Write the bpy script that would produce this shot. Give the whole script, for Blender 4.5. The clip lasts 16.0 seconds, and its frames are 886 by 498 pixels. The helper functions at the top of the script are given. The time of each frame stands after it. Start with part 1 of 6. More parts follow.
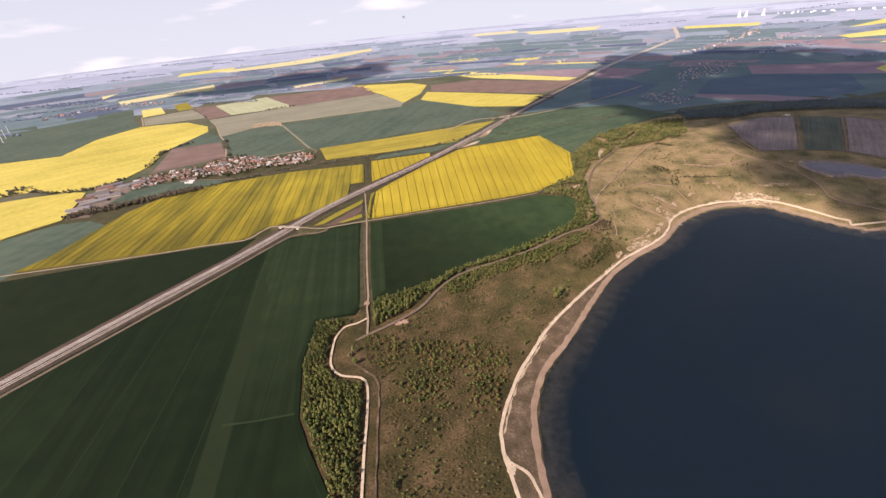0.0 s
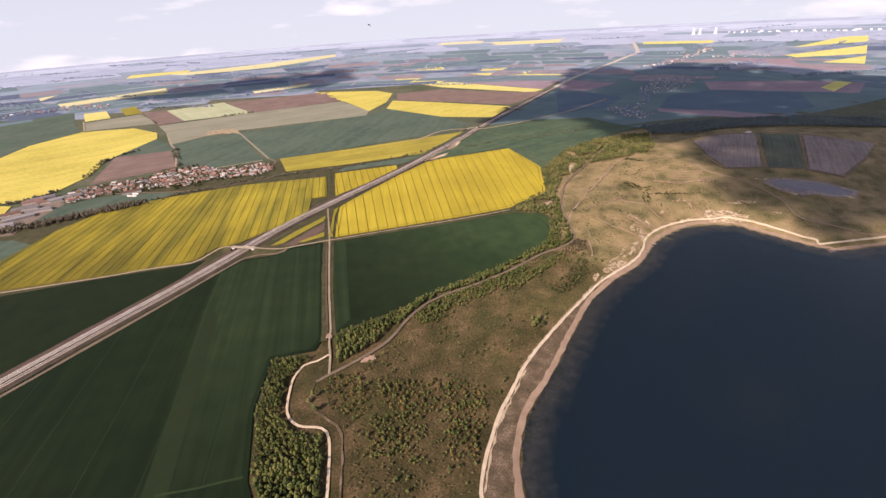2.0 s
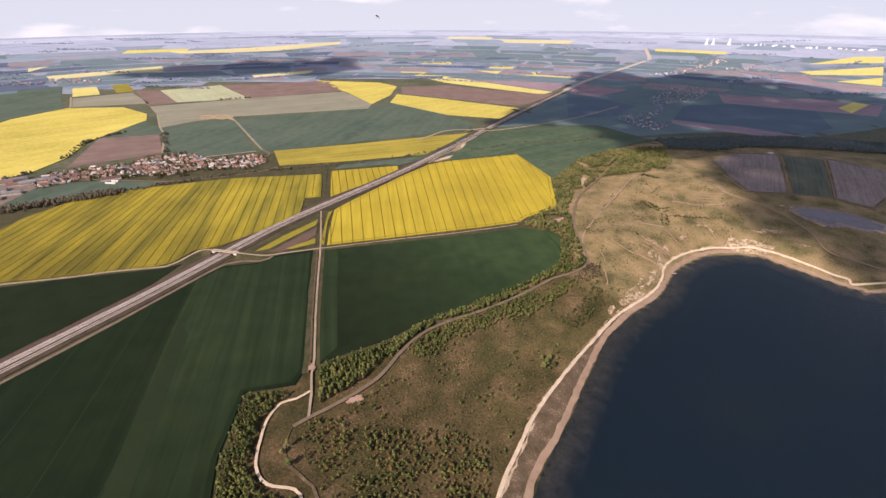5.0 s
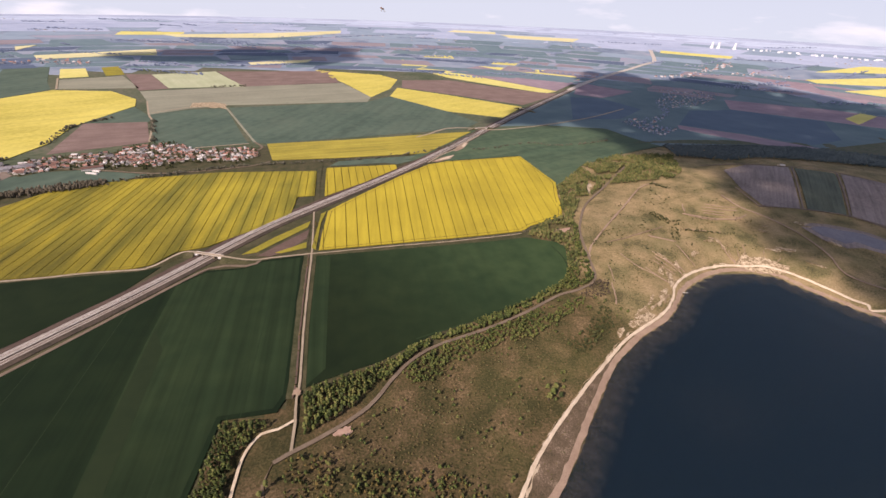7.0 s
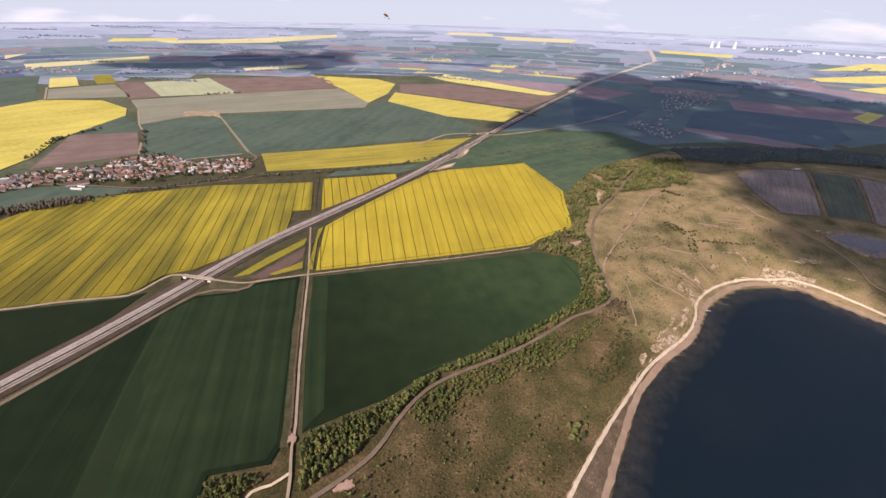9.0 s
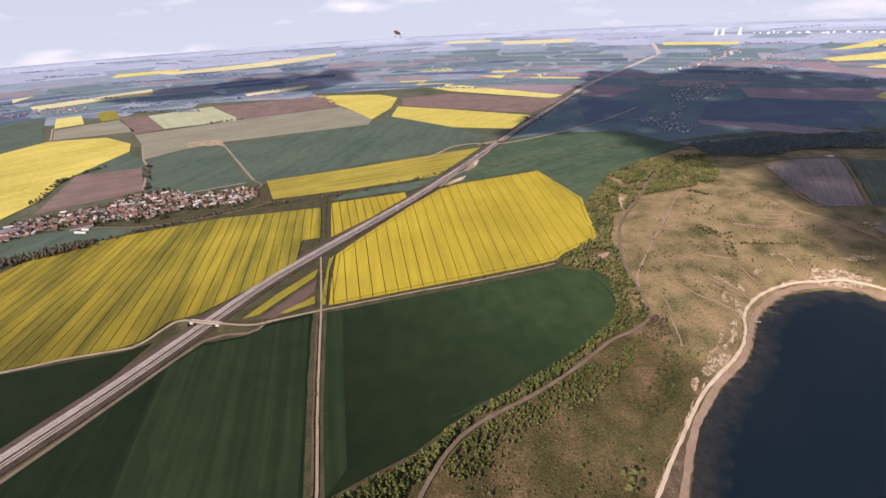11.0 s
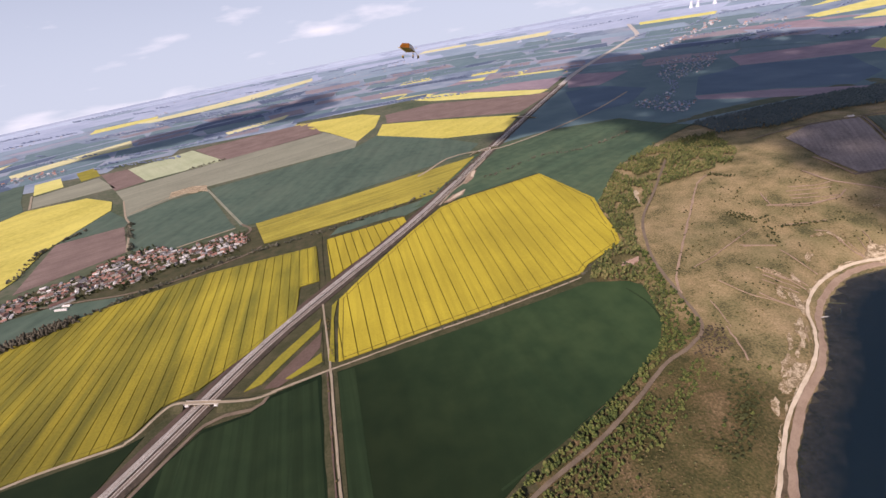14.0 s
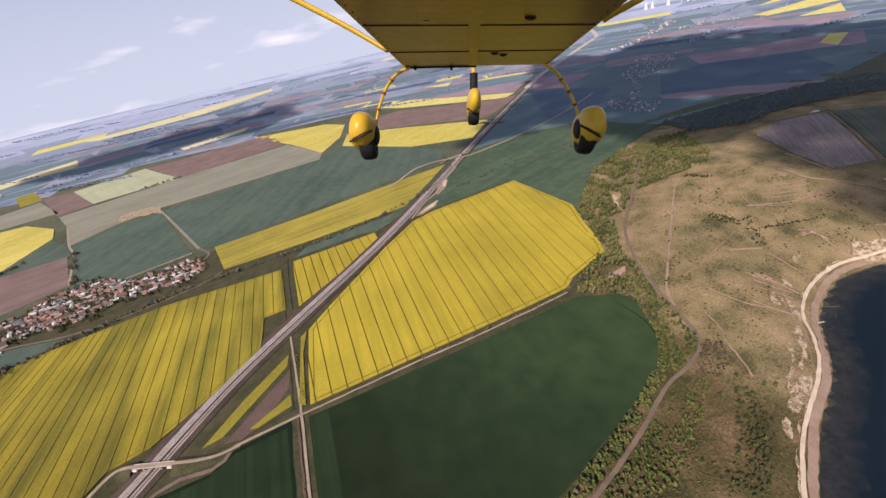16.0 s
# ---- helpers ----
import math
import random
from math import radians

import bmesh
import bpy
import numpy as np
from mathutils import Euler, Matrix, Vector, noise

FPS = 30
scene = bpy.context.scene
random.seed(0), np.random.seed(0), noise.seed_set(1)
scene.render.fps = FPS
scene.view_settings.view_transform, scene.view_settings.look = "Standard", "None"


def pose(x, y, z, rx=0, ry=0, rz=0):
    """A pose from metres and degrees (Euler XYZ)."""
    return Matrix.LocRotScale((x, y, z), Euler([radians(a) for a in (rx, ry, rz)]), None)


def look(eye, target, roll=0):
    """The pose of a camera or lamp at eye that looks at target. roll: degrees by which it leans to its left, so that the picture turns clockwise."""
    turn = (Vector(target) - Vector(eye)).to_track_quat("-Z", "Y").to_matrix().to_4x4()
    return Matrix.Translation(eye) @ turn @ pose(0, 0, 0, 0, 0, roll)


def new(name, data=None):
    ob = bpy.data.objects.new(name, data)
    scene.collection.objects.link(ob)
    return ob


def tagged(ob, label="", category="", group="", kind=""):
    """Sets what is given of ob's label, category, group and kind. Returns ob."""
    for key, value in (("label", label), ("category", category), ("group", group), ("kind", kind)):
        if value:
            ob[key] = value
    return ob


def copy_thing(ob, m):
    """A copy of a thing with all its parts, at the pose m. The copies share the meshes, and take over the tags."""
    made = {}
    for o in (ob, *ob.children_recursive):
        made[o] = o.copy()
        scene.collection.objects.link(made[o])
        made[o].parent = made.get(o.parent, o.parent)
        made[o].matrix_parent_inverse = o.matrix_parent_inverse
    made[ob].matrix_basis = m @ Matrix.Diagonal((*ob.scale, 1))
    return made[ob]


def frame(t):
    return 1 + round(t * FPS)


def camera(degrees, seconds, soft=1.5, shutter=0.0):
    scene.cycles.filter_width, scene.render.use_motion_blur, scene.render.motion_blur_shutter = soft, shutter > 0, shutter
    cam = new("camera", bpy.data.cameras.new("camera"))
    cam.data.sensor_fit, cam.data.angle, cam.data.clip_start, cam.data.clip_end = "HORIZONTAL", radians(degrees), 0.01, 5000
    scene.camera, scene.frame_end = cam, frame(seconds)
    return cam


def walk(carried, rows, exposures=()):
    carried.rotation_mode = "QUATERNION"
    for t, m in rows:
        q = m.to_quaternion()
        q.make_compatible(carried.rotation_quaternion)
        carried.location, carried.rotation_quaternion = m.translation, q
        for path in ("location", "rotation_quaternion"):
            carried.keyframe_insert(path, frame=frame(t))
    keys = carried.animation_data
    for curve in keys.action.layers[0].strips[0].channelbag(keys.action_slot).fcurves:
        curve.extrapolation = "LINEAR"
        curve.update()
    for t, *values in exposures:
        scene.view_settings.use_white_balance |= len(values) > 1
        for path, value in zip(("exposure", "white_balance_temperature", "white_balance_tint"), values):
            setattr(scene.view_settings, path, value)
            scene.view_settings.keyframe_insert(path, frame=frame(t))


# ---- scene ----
LENS = 90.7
cam = camera(LENS, 16.0, 1.5)
PATH = [
    (0, (0.810, -9.886, 346.293), (9.261, 165.419, 250.394), -4.39),
    (0.5, (0.755, 3.403, 346.379), (9.738, 180.204, 253.317), -5.41),
    (1, (0.774, 16.509, 346.476), (13.109, 193.462, 254.089), -3.85),
    (1.5, (0.840, 29.456, 346.582), (21.690, 204.537, 252.178), -1.87),
    (2, (0.930, 42.264, 346.694), (24.904, 217.141, 252.655), -2.35),
    (2.5, (1.022, 54.953, 346.809), (25.962, 229.326, 252.088), -1.84),
    (3, (1.098, 67.540, 346.926), (26.726, 242.027, 252.600), -1.09),
    (3.5, (1.142, 80.042, 347.041), (26.120, 254.271, 252.066), -0.23),
    (4, (1.142, 92.475, 347.153), (27.350, 266.141, 251.480), 1.23),
    (6.5, (0.203, 154.059, 347.577), (26.184, 326.876, 250.319), 1.41),
    (7, (-0.185, 166.332, 347.619), (28.271, 338.007, 249.039), 3.61),
    (7.5, (-0.633, 178.608, 347.640), (30.255, 350.982, 251.032), 4.07),
    (8, (-1.130, 190.893, 347.639), (30.342, 362.591, 250.021), 3.77),
    (8.5, (-1.666, 203.190, 347.614), (28.484, 374.782, 249.394), 2.95),
    (9, (-2.226, 215.503, 347.563), (26.649, 387.511, 249.689), 2.86),
    (11.5, (-4.685, 277.291, 346.828), (16.662, 452.145, 252.116), -3.36),
    (12, (-4.932, 289.676, 346.571), (13.504, 464.476, 251.150), -4.73),
    (12.5, (-5.024, 302.057, 346.272), (11.839, 478.166, 252.991), -6.66),
    (13, (-4.927, 314.428, 345.929), (12.540, 490.522, 252.731), -7.97),
    (13.5, (-4.600, 326.778, 345.539), (15.901, 502.505, 252.268), -8.85),
    (14, (-4.003, 339.098, 345.102), (19.866, 515.119, 253.196), -9.80),
    (14.5, (-3.090, 351.375, 344.614), (23.555, 527.080, 252.866), -9.71),
    (15, (-1.814, 363.598, 344.074), (28.937, 539.374, 253.758), -9.96),
    (15.5, (-0.125, 375.751, 343.480), (33.113, 551.041, 253.100), -11.59),
    (16, (2.030, 387.818, 342.830), (38.463, 561.614, 250.810), -10.90),
]
walk(cam, [(t, look(eye, target, roll)) for t, eye, target, roll in PATH], [(0.0, 0.35, 7120, 28), (4.0, 0.29, 7020, 28), (9.0, 0.21, 6780, 27), (16.0, 0.09, 6530, 27)])

# ---- world and light ----
SUN_FROM = Vector((-0.56, -0.53, 0.64)).normalized()
world = bpy.data.worlds.new("sky")
scene.world = world
world.use_nodes = True
wn, wl = world.node_tree.nodes, world.node_tree.links
wn.clear()
sky = wn.new("ShaderNodeTexSky")
sky.sky_type = "NISHITA"
sky.sun_disc = False
sky.sun_elevation = math.asin(SUN_FROM.z)
sky.sun_rotation = math.atan2(SUN_FROM.x, SUN_FROM.y)
sky.altitude = 400
sky.air_density, sky.dust_density, sky.ozone_density = 1.0, 2.2, 1.4
wcoord = wn.new("ShaderNodeTexCoord")
wmap = wn.new("ShaderNodeMapping")
wmap.inputs["Scale"].default_value = (1.0, 1.0, 4.5)
wnoise = wn.new("ShaderNodeTexNoise")
wnoise.inputs["Scale"].default_value = 5.0
wnoise.inputs["Detail"].default_value = 7
wramp = wn.new("ShaderNodeValToRGB")
wramp.color_ramp.elements[0].position, wramp.color_ramp.elements[1].position = 0.55, 0.72
wramp.color_ramp.elements[0].color, wramp.color_ramp.elements[1].color = (0, 0, 0, 1), (0.9, 0.9, 0.9, 1)
wmix = wn.new("ShaderNodeMix")
wmix.data_type = "RGBA"
wmix.inputs[7].default_value = (10.4, 10.6, 11.2, 1)
wbg = wn.new("ShaderNodeBackground")
wbg.inputs["Strength"].default_value = 0.088
wout = wn.new("ShaderNodeOutputWorld")
wl.new(wcoord.outputs["Generated"], wmap.inputs["Vector"])
wl.new(wmap.outputs["Vector"], wnoise.inputs["Vector"])
wl.new(wnoise.outputs["Fac"], wramp.inputs["Fac"])
wl.new(wramp.outputs["Color"], wmix.inputs[0])
wsep, wcom = wn.new("ShaderNodeSeparateXYZ"), wn.new("ShaderNodeCombineXYZ")
wlift = wn.new("ShaderNodeMath")
wlift.operation = "MULTIPLY_ADD"
wlift.inputs[1].default_value, wlift.inputs[2].default_value = 0.9, 0.10
wfloor = wn.new("ShaderNodeMath")
wfloor.operation = "MAXIMUM"
wfloor.inputs[1].default_value = 0.03
wl.new(wcoord.outputs["Generated"], wsep.inputs[0])
wl.new(wsep.outputs["X"], wcom.inputs["X"])
wl.new(wsep.outputs["Y"], wcom.inputs["Y"])
wl.new(wsep.outputs["Z"], wlift.inputs[0])
wl.new(wlift.outputs[0], wfloor.inputs[0])
wl.new(wfloor.outputs[0], wcom.inputs["Z"])
wl.new(wcom.outputs[0], sky.inputs["Vector"])
# pale haze towards the horizon
whaze = wn.new("ShaderNodeMapRange")
whaze.interpolation_type = "SMOOTHSTEP"
whaze.inputs["From Min"].default_value, whaze.inputs["From Max"].default_value = -0.06, 0.55
whaze.inputs["To Min"].default_value, whaze.inputs["To Max"].default_value = 0.92, 0.0
wpale = wn.new("ShaderNodeMix")
wpale.data_type = "RGBA"
wpale.inputs[7].default_value = (6.65, 7.75, 8.9, 1)
wl.new(wsep.outputs["Z"], whaze.inputs["Value"])
wl.new(whaze.outputs[0], wpale.inputs[0])
wl.new(sky.outputs["Color"], wpale.inputs[6])
wl.new(wpale.outputs[2], wmix.inputs[6])
wl.new(wmix.outputs[2], wbg.inputs["Color"])
wl.new(wbg.outputs["Background"], wout.inputs["Surface"])
sun = new("sun", bpy.data.lights.new("sun", "SUN"))
sun.data.energy, sun.data.angle, sun.data.color = 4.35, radians(0.6), (1.0, 0.915, 0.80)
sun.matrix_world = look(SUN_FROM * 3000, (0, 0, 0))
scene.view_settings.exposure = 0.0


# ---- materials ----
def material(name, stops, size=10.0, fine=1.0, rough=0.9, bump=0.0, bump_size=1.0, metal=0.0, random_by="", spread=0.0, detail=5.0):
    """A rough natural surface: a colour ramp over two scales of noise (sizes in metres), relief and a random shift per piece."""
    m = bpy.data.materials.new(name)
    m.use_nodes = True
    nt = m.node_tree
    n, l = nt.nodes, nt.links
    b = n["Principled BSDF"]
    b.inputs["Roughness"].default_value = rough
    b.inputs["Metallic"].default_value = metal
    b.inputs["Specular IOR Level"].default_value = 0.25
    co = n.new("ShaderNodeNewGeometry")
    big, small = n.new("ShaderNodeTexNoise"), n.new("ShaderNodeTexNoise")
    big.inputs["Scale"].default_value, small.inputs["Scale"].default_value = 1 / size, 1 / fine
    big.inputs["Detail"].default_value, small.inputs["Detail"].default_value = detail, 3
    for t in (big, small):
        l.new(co.outputs["Position"], t.inputs["Vector"])
    mix = n.new("ShaderNodeMath")
    mix.operation = "MULTIPLY_ADD"
    mix.inputs[1].default_value = 0.45
    l.new(small.outputs["Fac"], mix.inputs[0])
    part_big = n.new("ShaderNodeMath")
    part_big.operation = "MULTIPLY"
    part_big.inputs[1].default_value = 0.55
    l.new(big.outputs["Fac"], part_big.inputs[0])
    l.new(part_big.outputs[0], mix.inputs[2])
    value = mix.outputs[0]
    if random_by:
        if random_by == "object":
            src = n.new("ShaderNodeObjectInfo").outputs["Random"]
        else:
            src = co.outputs["Random Per Island"]
        add = n.new("ShaderNodeMath")
        add.operation = "MULTIPLY_ADD"
        add.inputs[1].default_value = spread
        l.new(src, add.inputs[0])
        shift = n.new("ShaderNodeMath")
        shift.operation = "SUBTRACT"
        shift.inputs[1].default_value = spread / 2
        l.new(value, shift.inputs[0])
        l.new(shift.outputs[0], add.inputs[2])
        value = add.outputs[0]
    ramp = n.new("ShaderNodeValToRGB")
    e = ramp.color_ramp.elements
    while len(e) < len(stops):
        e.new(0.5)
    for i, c in enumerate(stops):
        e[i].position = 0.37 + 0.26 * i / max(1, len(stops) - 1)
        e[i].color = (*c, 1)
    l.new(value, ramp.inputs["Fac"])
    l.new(ramp.outputs["Color"], b.inputs["Base Color"])
    if bump:
        bn = n.new("ShaderNodeBump")
        bn.inputs["Strength"].default_value = bump
        bn.inputs["Distance"].default_value = bump_size
        l.new(small.outputs["Fac"], bn.inputs["Height"])
        l.new(bn.outputs["Normal"], b.inputs["Normal"])
    return m


def add_streaks(m, heading, across, along_, low, high=1.06, seed=0.0):
    """Long uneven bands in a crop, as sowing and soil leave them: widths and lengths in metres, low and high as shares of the colour."""
    n, l = m.node_tree.nodes, m.node_tree.links
    old = n["Principled BSDF"].inputs["Base Color"].links[0].from_socket
    geo = n.new("ShaderNodeNewGeometry")
    turn = n.new("ShaderNodeMapping")
    turn.vector_type = "TEXTURE"
    turn.inputs["Location"].default_value = (seed, seed, 0)
    turn.inputs["Rotation"].default_value = (0, 0, -radians(heading))
    turn.inputs["Scale"].default_value = (across, along_, 1e6)
    tex = n.new("ShaderNodeTexNoise")
    tex.inputs["Scale"].default_value, tex.inputs["Detail"].default_value, tex.inputs["Roughness"].default_value = 1.0, 3.0, 0.6
    span = n.new("ShaderNodeMapRange")
    span.inputs["From Min"].default_value, span.inputs["From Max"].default_value = 0.36, 0.62
    tone = n.new("ShaderNodeMix")
    tone.data_type = "RGBA"
    tone.inputs[6].default_value = (*low, 1) if isinstance(low, tuple) else (low, low, low, 1)
    tone.inputs[7].default_value = (high, high, high, 1)
    mul = n.new("ShaderNodeMix")
    mul.data_type, mul.blend_type = "RGBA", "MULTIPLY"
    mul.inputs[0].default_value = 1.0
    l.new(geo.outputs["Position"], turn.inputs["Vector"])
    l.new(turn.outputs["Vector"], tex.inputs["Vector"])
    l.new(tex.outputs["Fac"], span.inputs["Value"])
    l.new(old, mul.inputs[6])
    l.new(span.outputs[0], tone.inputs[0])
    l.new(tone.outputs[2], mul.inputs[7])
    l.new(mul.outputs[2], n["Principled BSDF"].inputs["Base Color"])
    return m


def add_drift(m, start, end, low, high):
    """Scales a surface's colour smoothly from low at start to high at end."""
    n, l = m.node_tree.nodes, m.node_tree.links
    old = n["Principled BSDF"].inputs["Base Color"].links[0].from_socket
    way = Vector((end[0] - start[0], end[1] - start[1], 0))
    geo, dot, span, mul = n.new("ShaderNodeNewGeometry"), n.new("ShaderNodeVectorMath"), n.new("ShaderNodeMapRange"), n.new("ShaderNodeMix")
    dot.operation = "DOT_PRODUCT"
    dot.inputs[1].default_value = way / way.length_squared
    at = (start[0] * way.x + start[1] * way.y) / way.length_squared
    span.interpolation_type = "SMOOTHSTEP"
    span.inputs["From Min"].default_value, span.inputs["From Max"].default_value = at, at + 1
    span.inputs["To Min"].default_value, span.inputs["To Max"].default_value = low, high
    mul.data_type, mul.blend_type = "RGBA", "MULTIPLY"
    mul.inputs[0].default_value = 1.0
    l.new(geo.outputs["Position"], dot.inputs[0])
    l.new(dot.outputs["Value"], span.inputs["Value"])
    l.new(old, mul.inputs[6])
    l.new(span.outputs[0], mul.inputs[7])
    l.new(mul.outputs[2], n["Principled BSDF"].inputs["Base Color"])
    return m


M_WILD = material("dry_steppe_grass", [(0.036, 0.036, 0.0125), (0.056, 0.050, 0.0185), (0.085, 0.066, 0.028), (0.118, 0.083, 0.041), (0.180, 0.125, 0.066)], 34, 2.2, 0.95, 0.9, 1.0, detail=10)


def steppe_mix(m):
    """Greener grass in patches, and pale dry grass on the hill beyond, merging unevenly."""
    n, l = m.node_tree.nodes, m.node_tree.links
    b, geo = n["Principled BSDF"], [q for q in n if q.bl_idname == "ShaderNodeNewGeometry"][0]
    ramp = [q for q in n if q.bl_idname == "ShaderNodeValToRGB"][0]
    value = ramp.inputs["Fac"].links[0].from_socket
    xyz = n.new("ShaderNodeSeparateXYZ")
    l.new(geo.outputs["Position"], xyz.inputs[0])

    def tone(stops):
        r = n.new("ShaderNodeValToRGB")
        e = r.color_ramp.elements
        while len(e) < len(stops):
            e.new(0.5)
        for i, c in enumerate(stops):
            e[i].position, e[i].color = 0.37 + 0.26 * i / (len(stops) - 1), (*c, 1)
        l.new(value, r.inputs["Fac"])
        return r.outputs["Color"]

    def field_noise(size, detail, seed):
        off, t = n.new("ShaderNodeVectorMath"), n.new("ShaderNodeTexNoise")
        off.inputs[1].default_value = (seed, seed, 0)
        t.inputs["Scale"].default_value, t.inputs["Detail"].default_value = 1 / size, detail
        l.new(geo.outputs["Position"], off.inputs[0])
        l.new(off.outputs[0], t.inputs["Vector"])
        return t.outputs["Fac"]

    def ramped(src, lo, hi):
        q = n.new("ShaderNodeMapRange")
        q.inputs["From Min"].default_value, q.inputs["From Max"].default_value = lo, hi
        l.new(src, q.inputs["Value"])
        return q.outputs[0]

    def joined(op, a, b_, k=None):
        q = n.new("ShaderNodeMath")
        q.operation = op
        l.new(a, q.inputs[0])
        if k is None:
            l.new(b_, q.inputs[1])
        else:
            q.inputs[1].default_value = k
            l.new(b_, q.inputs[2])
        return q.outputs[0]

    def mixed(f, a, c):
        q = n.new("ShaderNodeMix")
        q.data_type = "RGBA"
        l.new(f, q.inputs[0])
        l.new(a, q.inputs[6])
        l.new(c, q.inputs[7])
        return q.outputs[2]

    edge = field_noise(45, 8, 17.0)
    x_on = ramped(joined("MULTIPLY_ADD", edge, xyz.outputs["X"], 150.0), 350, 420)
    y_on = ramped(joined("MULTIPLY_ADD", edge, xyz.outputs["Y"], 110.0), 600, 660)
    hill = joined("MULTIPLY", x_on, y_on)
    green = ramped(field_noise(80, 6, 90.0), 0.48, 0.68)
    near = mixed(green, ramp.outputs["Color"], tone([(0.042, 0.044, 0.015), (0.066, 0.062, 0.022), (0.098, 0.083, 0.031), (0.136, 0.104, 0.046)]))
    dry = tone([(0.074, 0.066, 0.030), (0.145, 0.117, 0.053), (0.206, 0.158, 0.078), (0.245, 0.183, 0.094), (0.298, 0.220, 0.126)])
    mossy = tone([(0.062, 0.060, 0.026), (0.118, 0.103, 0.045), (0.172, 0.142, 0.066), (0.208, 0.165, 0.082)])
    hill_tone = mixed(ramped(field_noise(60, 7, 230.0), 0.45, 0.62), dry, mossy)
    l.new(mixed(hill, near, hill_tone), b.inputs["Base Color"])


steppe_mix(M_WILD)
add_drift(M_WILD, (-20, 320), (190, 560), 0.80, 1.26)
M_FARM = material("rough_grassland", [(0.0547, 0.0776, 0.0405), (0.0902, 0.1056, 0.0607), (0.1417, 0.1304, 0.0920)], 160, 14, 0.95)
# Far materials: distance haze is mixed into their base colours.
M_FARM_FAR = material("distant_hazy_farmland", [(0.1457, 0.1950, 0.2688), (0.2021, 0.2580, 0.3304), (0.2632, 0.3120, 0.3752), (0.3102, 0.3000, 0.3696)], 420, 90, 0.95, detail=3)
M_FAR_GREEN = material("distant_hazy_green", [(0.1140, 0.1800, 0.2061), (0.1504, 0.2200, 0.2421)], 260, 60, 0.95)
# Green crop under cloud shade, made lighter and bluer to paint in haze.
M_SHADE_GREEN = material("far_hazy_green_crop", [(0.0983, 0.1635, 0.1780), (0.1304, 0.1990, 0.2089)], 300, 60, 0.95)
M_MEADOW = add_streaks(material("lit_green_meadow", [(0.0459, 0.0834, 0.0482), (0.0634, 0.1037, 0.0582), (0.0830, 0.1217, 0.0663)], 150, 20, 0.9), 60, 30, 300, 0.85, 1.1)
# Deeper green crop under cloud shade, its blue painted in as haze.
M_SHADE_DEEP = material("far_hazy_deep_green_crop", [(0.0773, 0.1270, 0.1755), (0.1000, 0.1545, 0.2040)], 260, 60, 0.95)
# Brown soil tinted purple in colour for hazy cloud shade.
M_SOIL_FAR = material("far_hazy_soil", [(0.24, 0.185, 0.215), (0.32, 0.25, 0.28)], 200, 40, 0.95)
# Paler copy of the rapeseed, with mid-distance haze in its colour.
M_RAPE_MID = add_streaks(material("hazy_rapeseed_beyond", [(0.4600, 0.4000, 0.0727), (0.5600, 0.4850, 0.1047), (0.6200, 0.5400, 0.1212)], 190, 12, 0.9, detail=8), 50, 40, 300, 0.9, 1.05)
M_PLOT_GREEN = add_streaks(material("green_brown_plot", [(0.0814, 0.0999, 0.0743), (0.1155, 0.1350, 0.0942)], 40, 4, 0.95), 38, 5, 160, 0.8, 1.15)
M_PATH = material("bright_sand_path", [(0.50, 0.405, 0.285), (0.70, 0.59, 0.44)], 9, 0.8, 0.95)
M_PLOT = add_streaks(material("brown_plot", [(0.1755, 0.1450, 0.1310), (0.2498, 0.2080, 0.1864), (0.2970, 0.2483, 0.2257)], 60, 4, 0.95, detail=8), 38, 6, 150, 0.82, 1.12)
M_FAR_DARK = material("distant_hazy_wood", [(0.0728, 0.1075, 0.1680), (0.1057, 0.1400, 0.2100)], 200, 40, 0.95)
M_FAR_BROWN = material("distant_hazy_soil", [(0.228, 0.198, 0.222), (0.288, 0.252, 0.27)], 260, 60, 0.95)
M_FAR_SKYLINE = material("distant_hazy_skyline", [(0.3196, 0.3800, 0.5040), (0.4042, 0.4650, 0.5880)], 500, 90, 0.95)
M_FAR_EDGE = material("palest_hazy_skyline", [(0.4082, 0.4833, 0.6092), (0.4777, 0.5551, 0.6728)], 500, 90, 0.95)
M_RAPE = material("flowering_rapeseed", [(0.3450, 0.2780, 0.0272), (0.4200, 0.3380, 0.0306), (0.4850, 0.3900, 0.0374)], 130, 2.2, 0.9, 0.7, 0.5, random_by="object", spread=0.05)
M_RAPE_FAR = material("distant_hazy_rapeseed", [(0.5760, 0.5300, 0.1558), (0.6720, 0.6200, 0.2132)], 120, 30, 0.95)
M_RAPE_EDGE = material("rapeseed_gap", [(0.125, 0.105, 0.016), (0.185, 0.150, 0.022)], 30, 2, 0.9)
M_RAPE_PALE = material("rapeseed_thin", [(0.20, 0.185, 0.024), (0.31, 0.262, 0.03)], 40, 3, 0.9)
M_WHEAT = material("young_wheat", [(0.0074, 0.0162, 0.0075), (0.0096, 0.0201, 0.0088), (0.0125, 0.0240, 0.0101)], 210, 30, 0.9)
M_WHEAT_MID = material("thriving_young_wheat", [(0.0130, 0.0250, 0.0112), (0.0164, 0.0300, 0.0130), (0.0202, 0.0348, 0.0147)], 210, 30, 0.9)
M_WHEAT_PALE = material("thin_young_wheat", [(0.0165, 0.0285, 0.0130), (0.0205, 0.0330, 0.0145)], 120, 12, 0.9)
M_WHEAT.node_tree.nodes["Principled BSDF"].inputs["Specular IOR Level"].default_value = 0.1
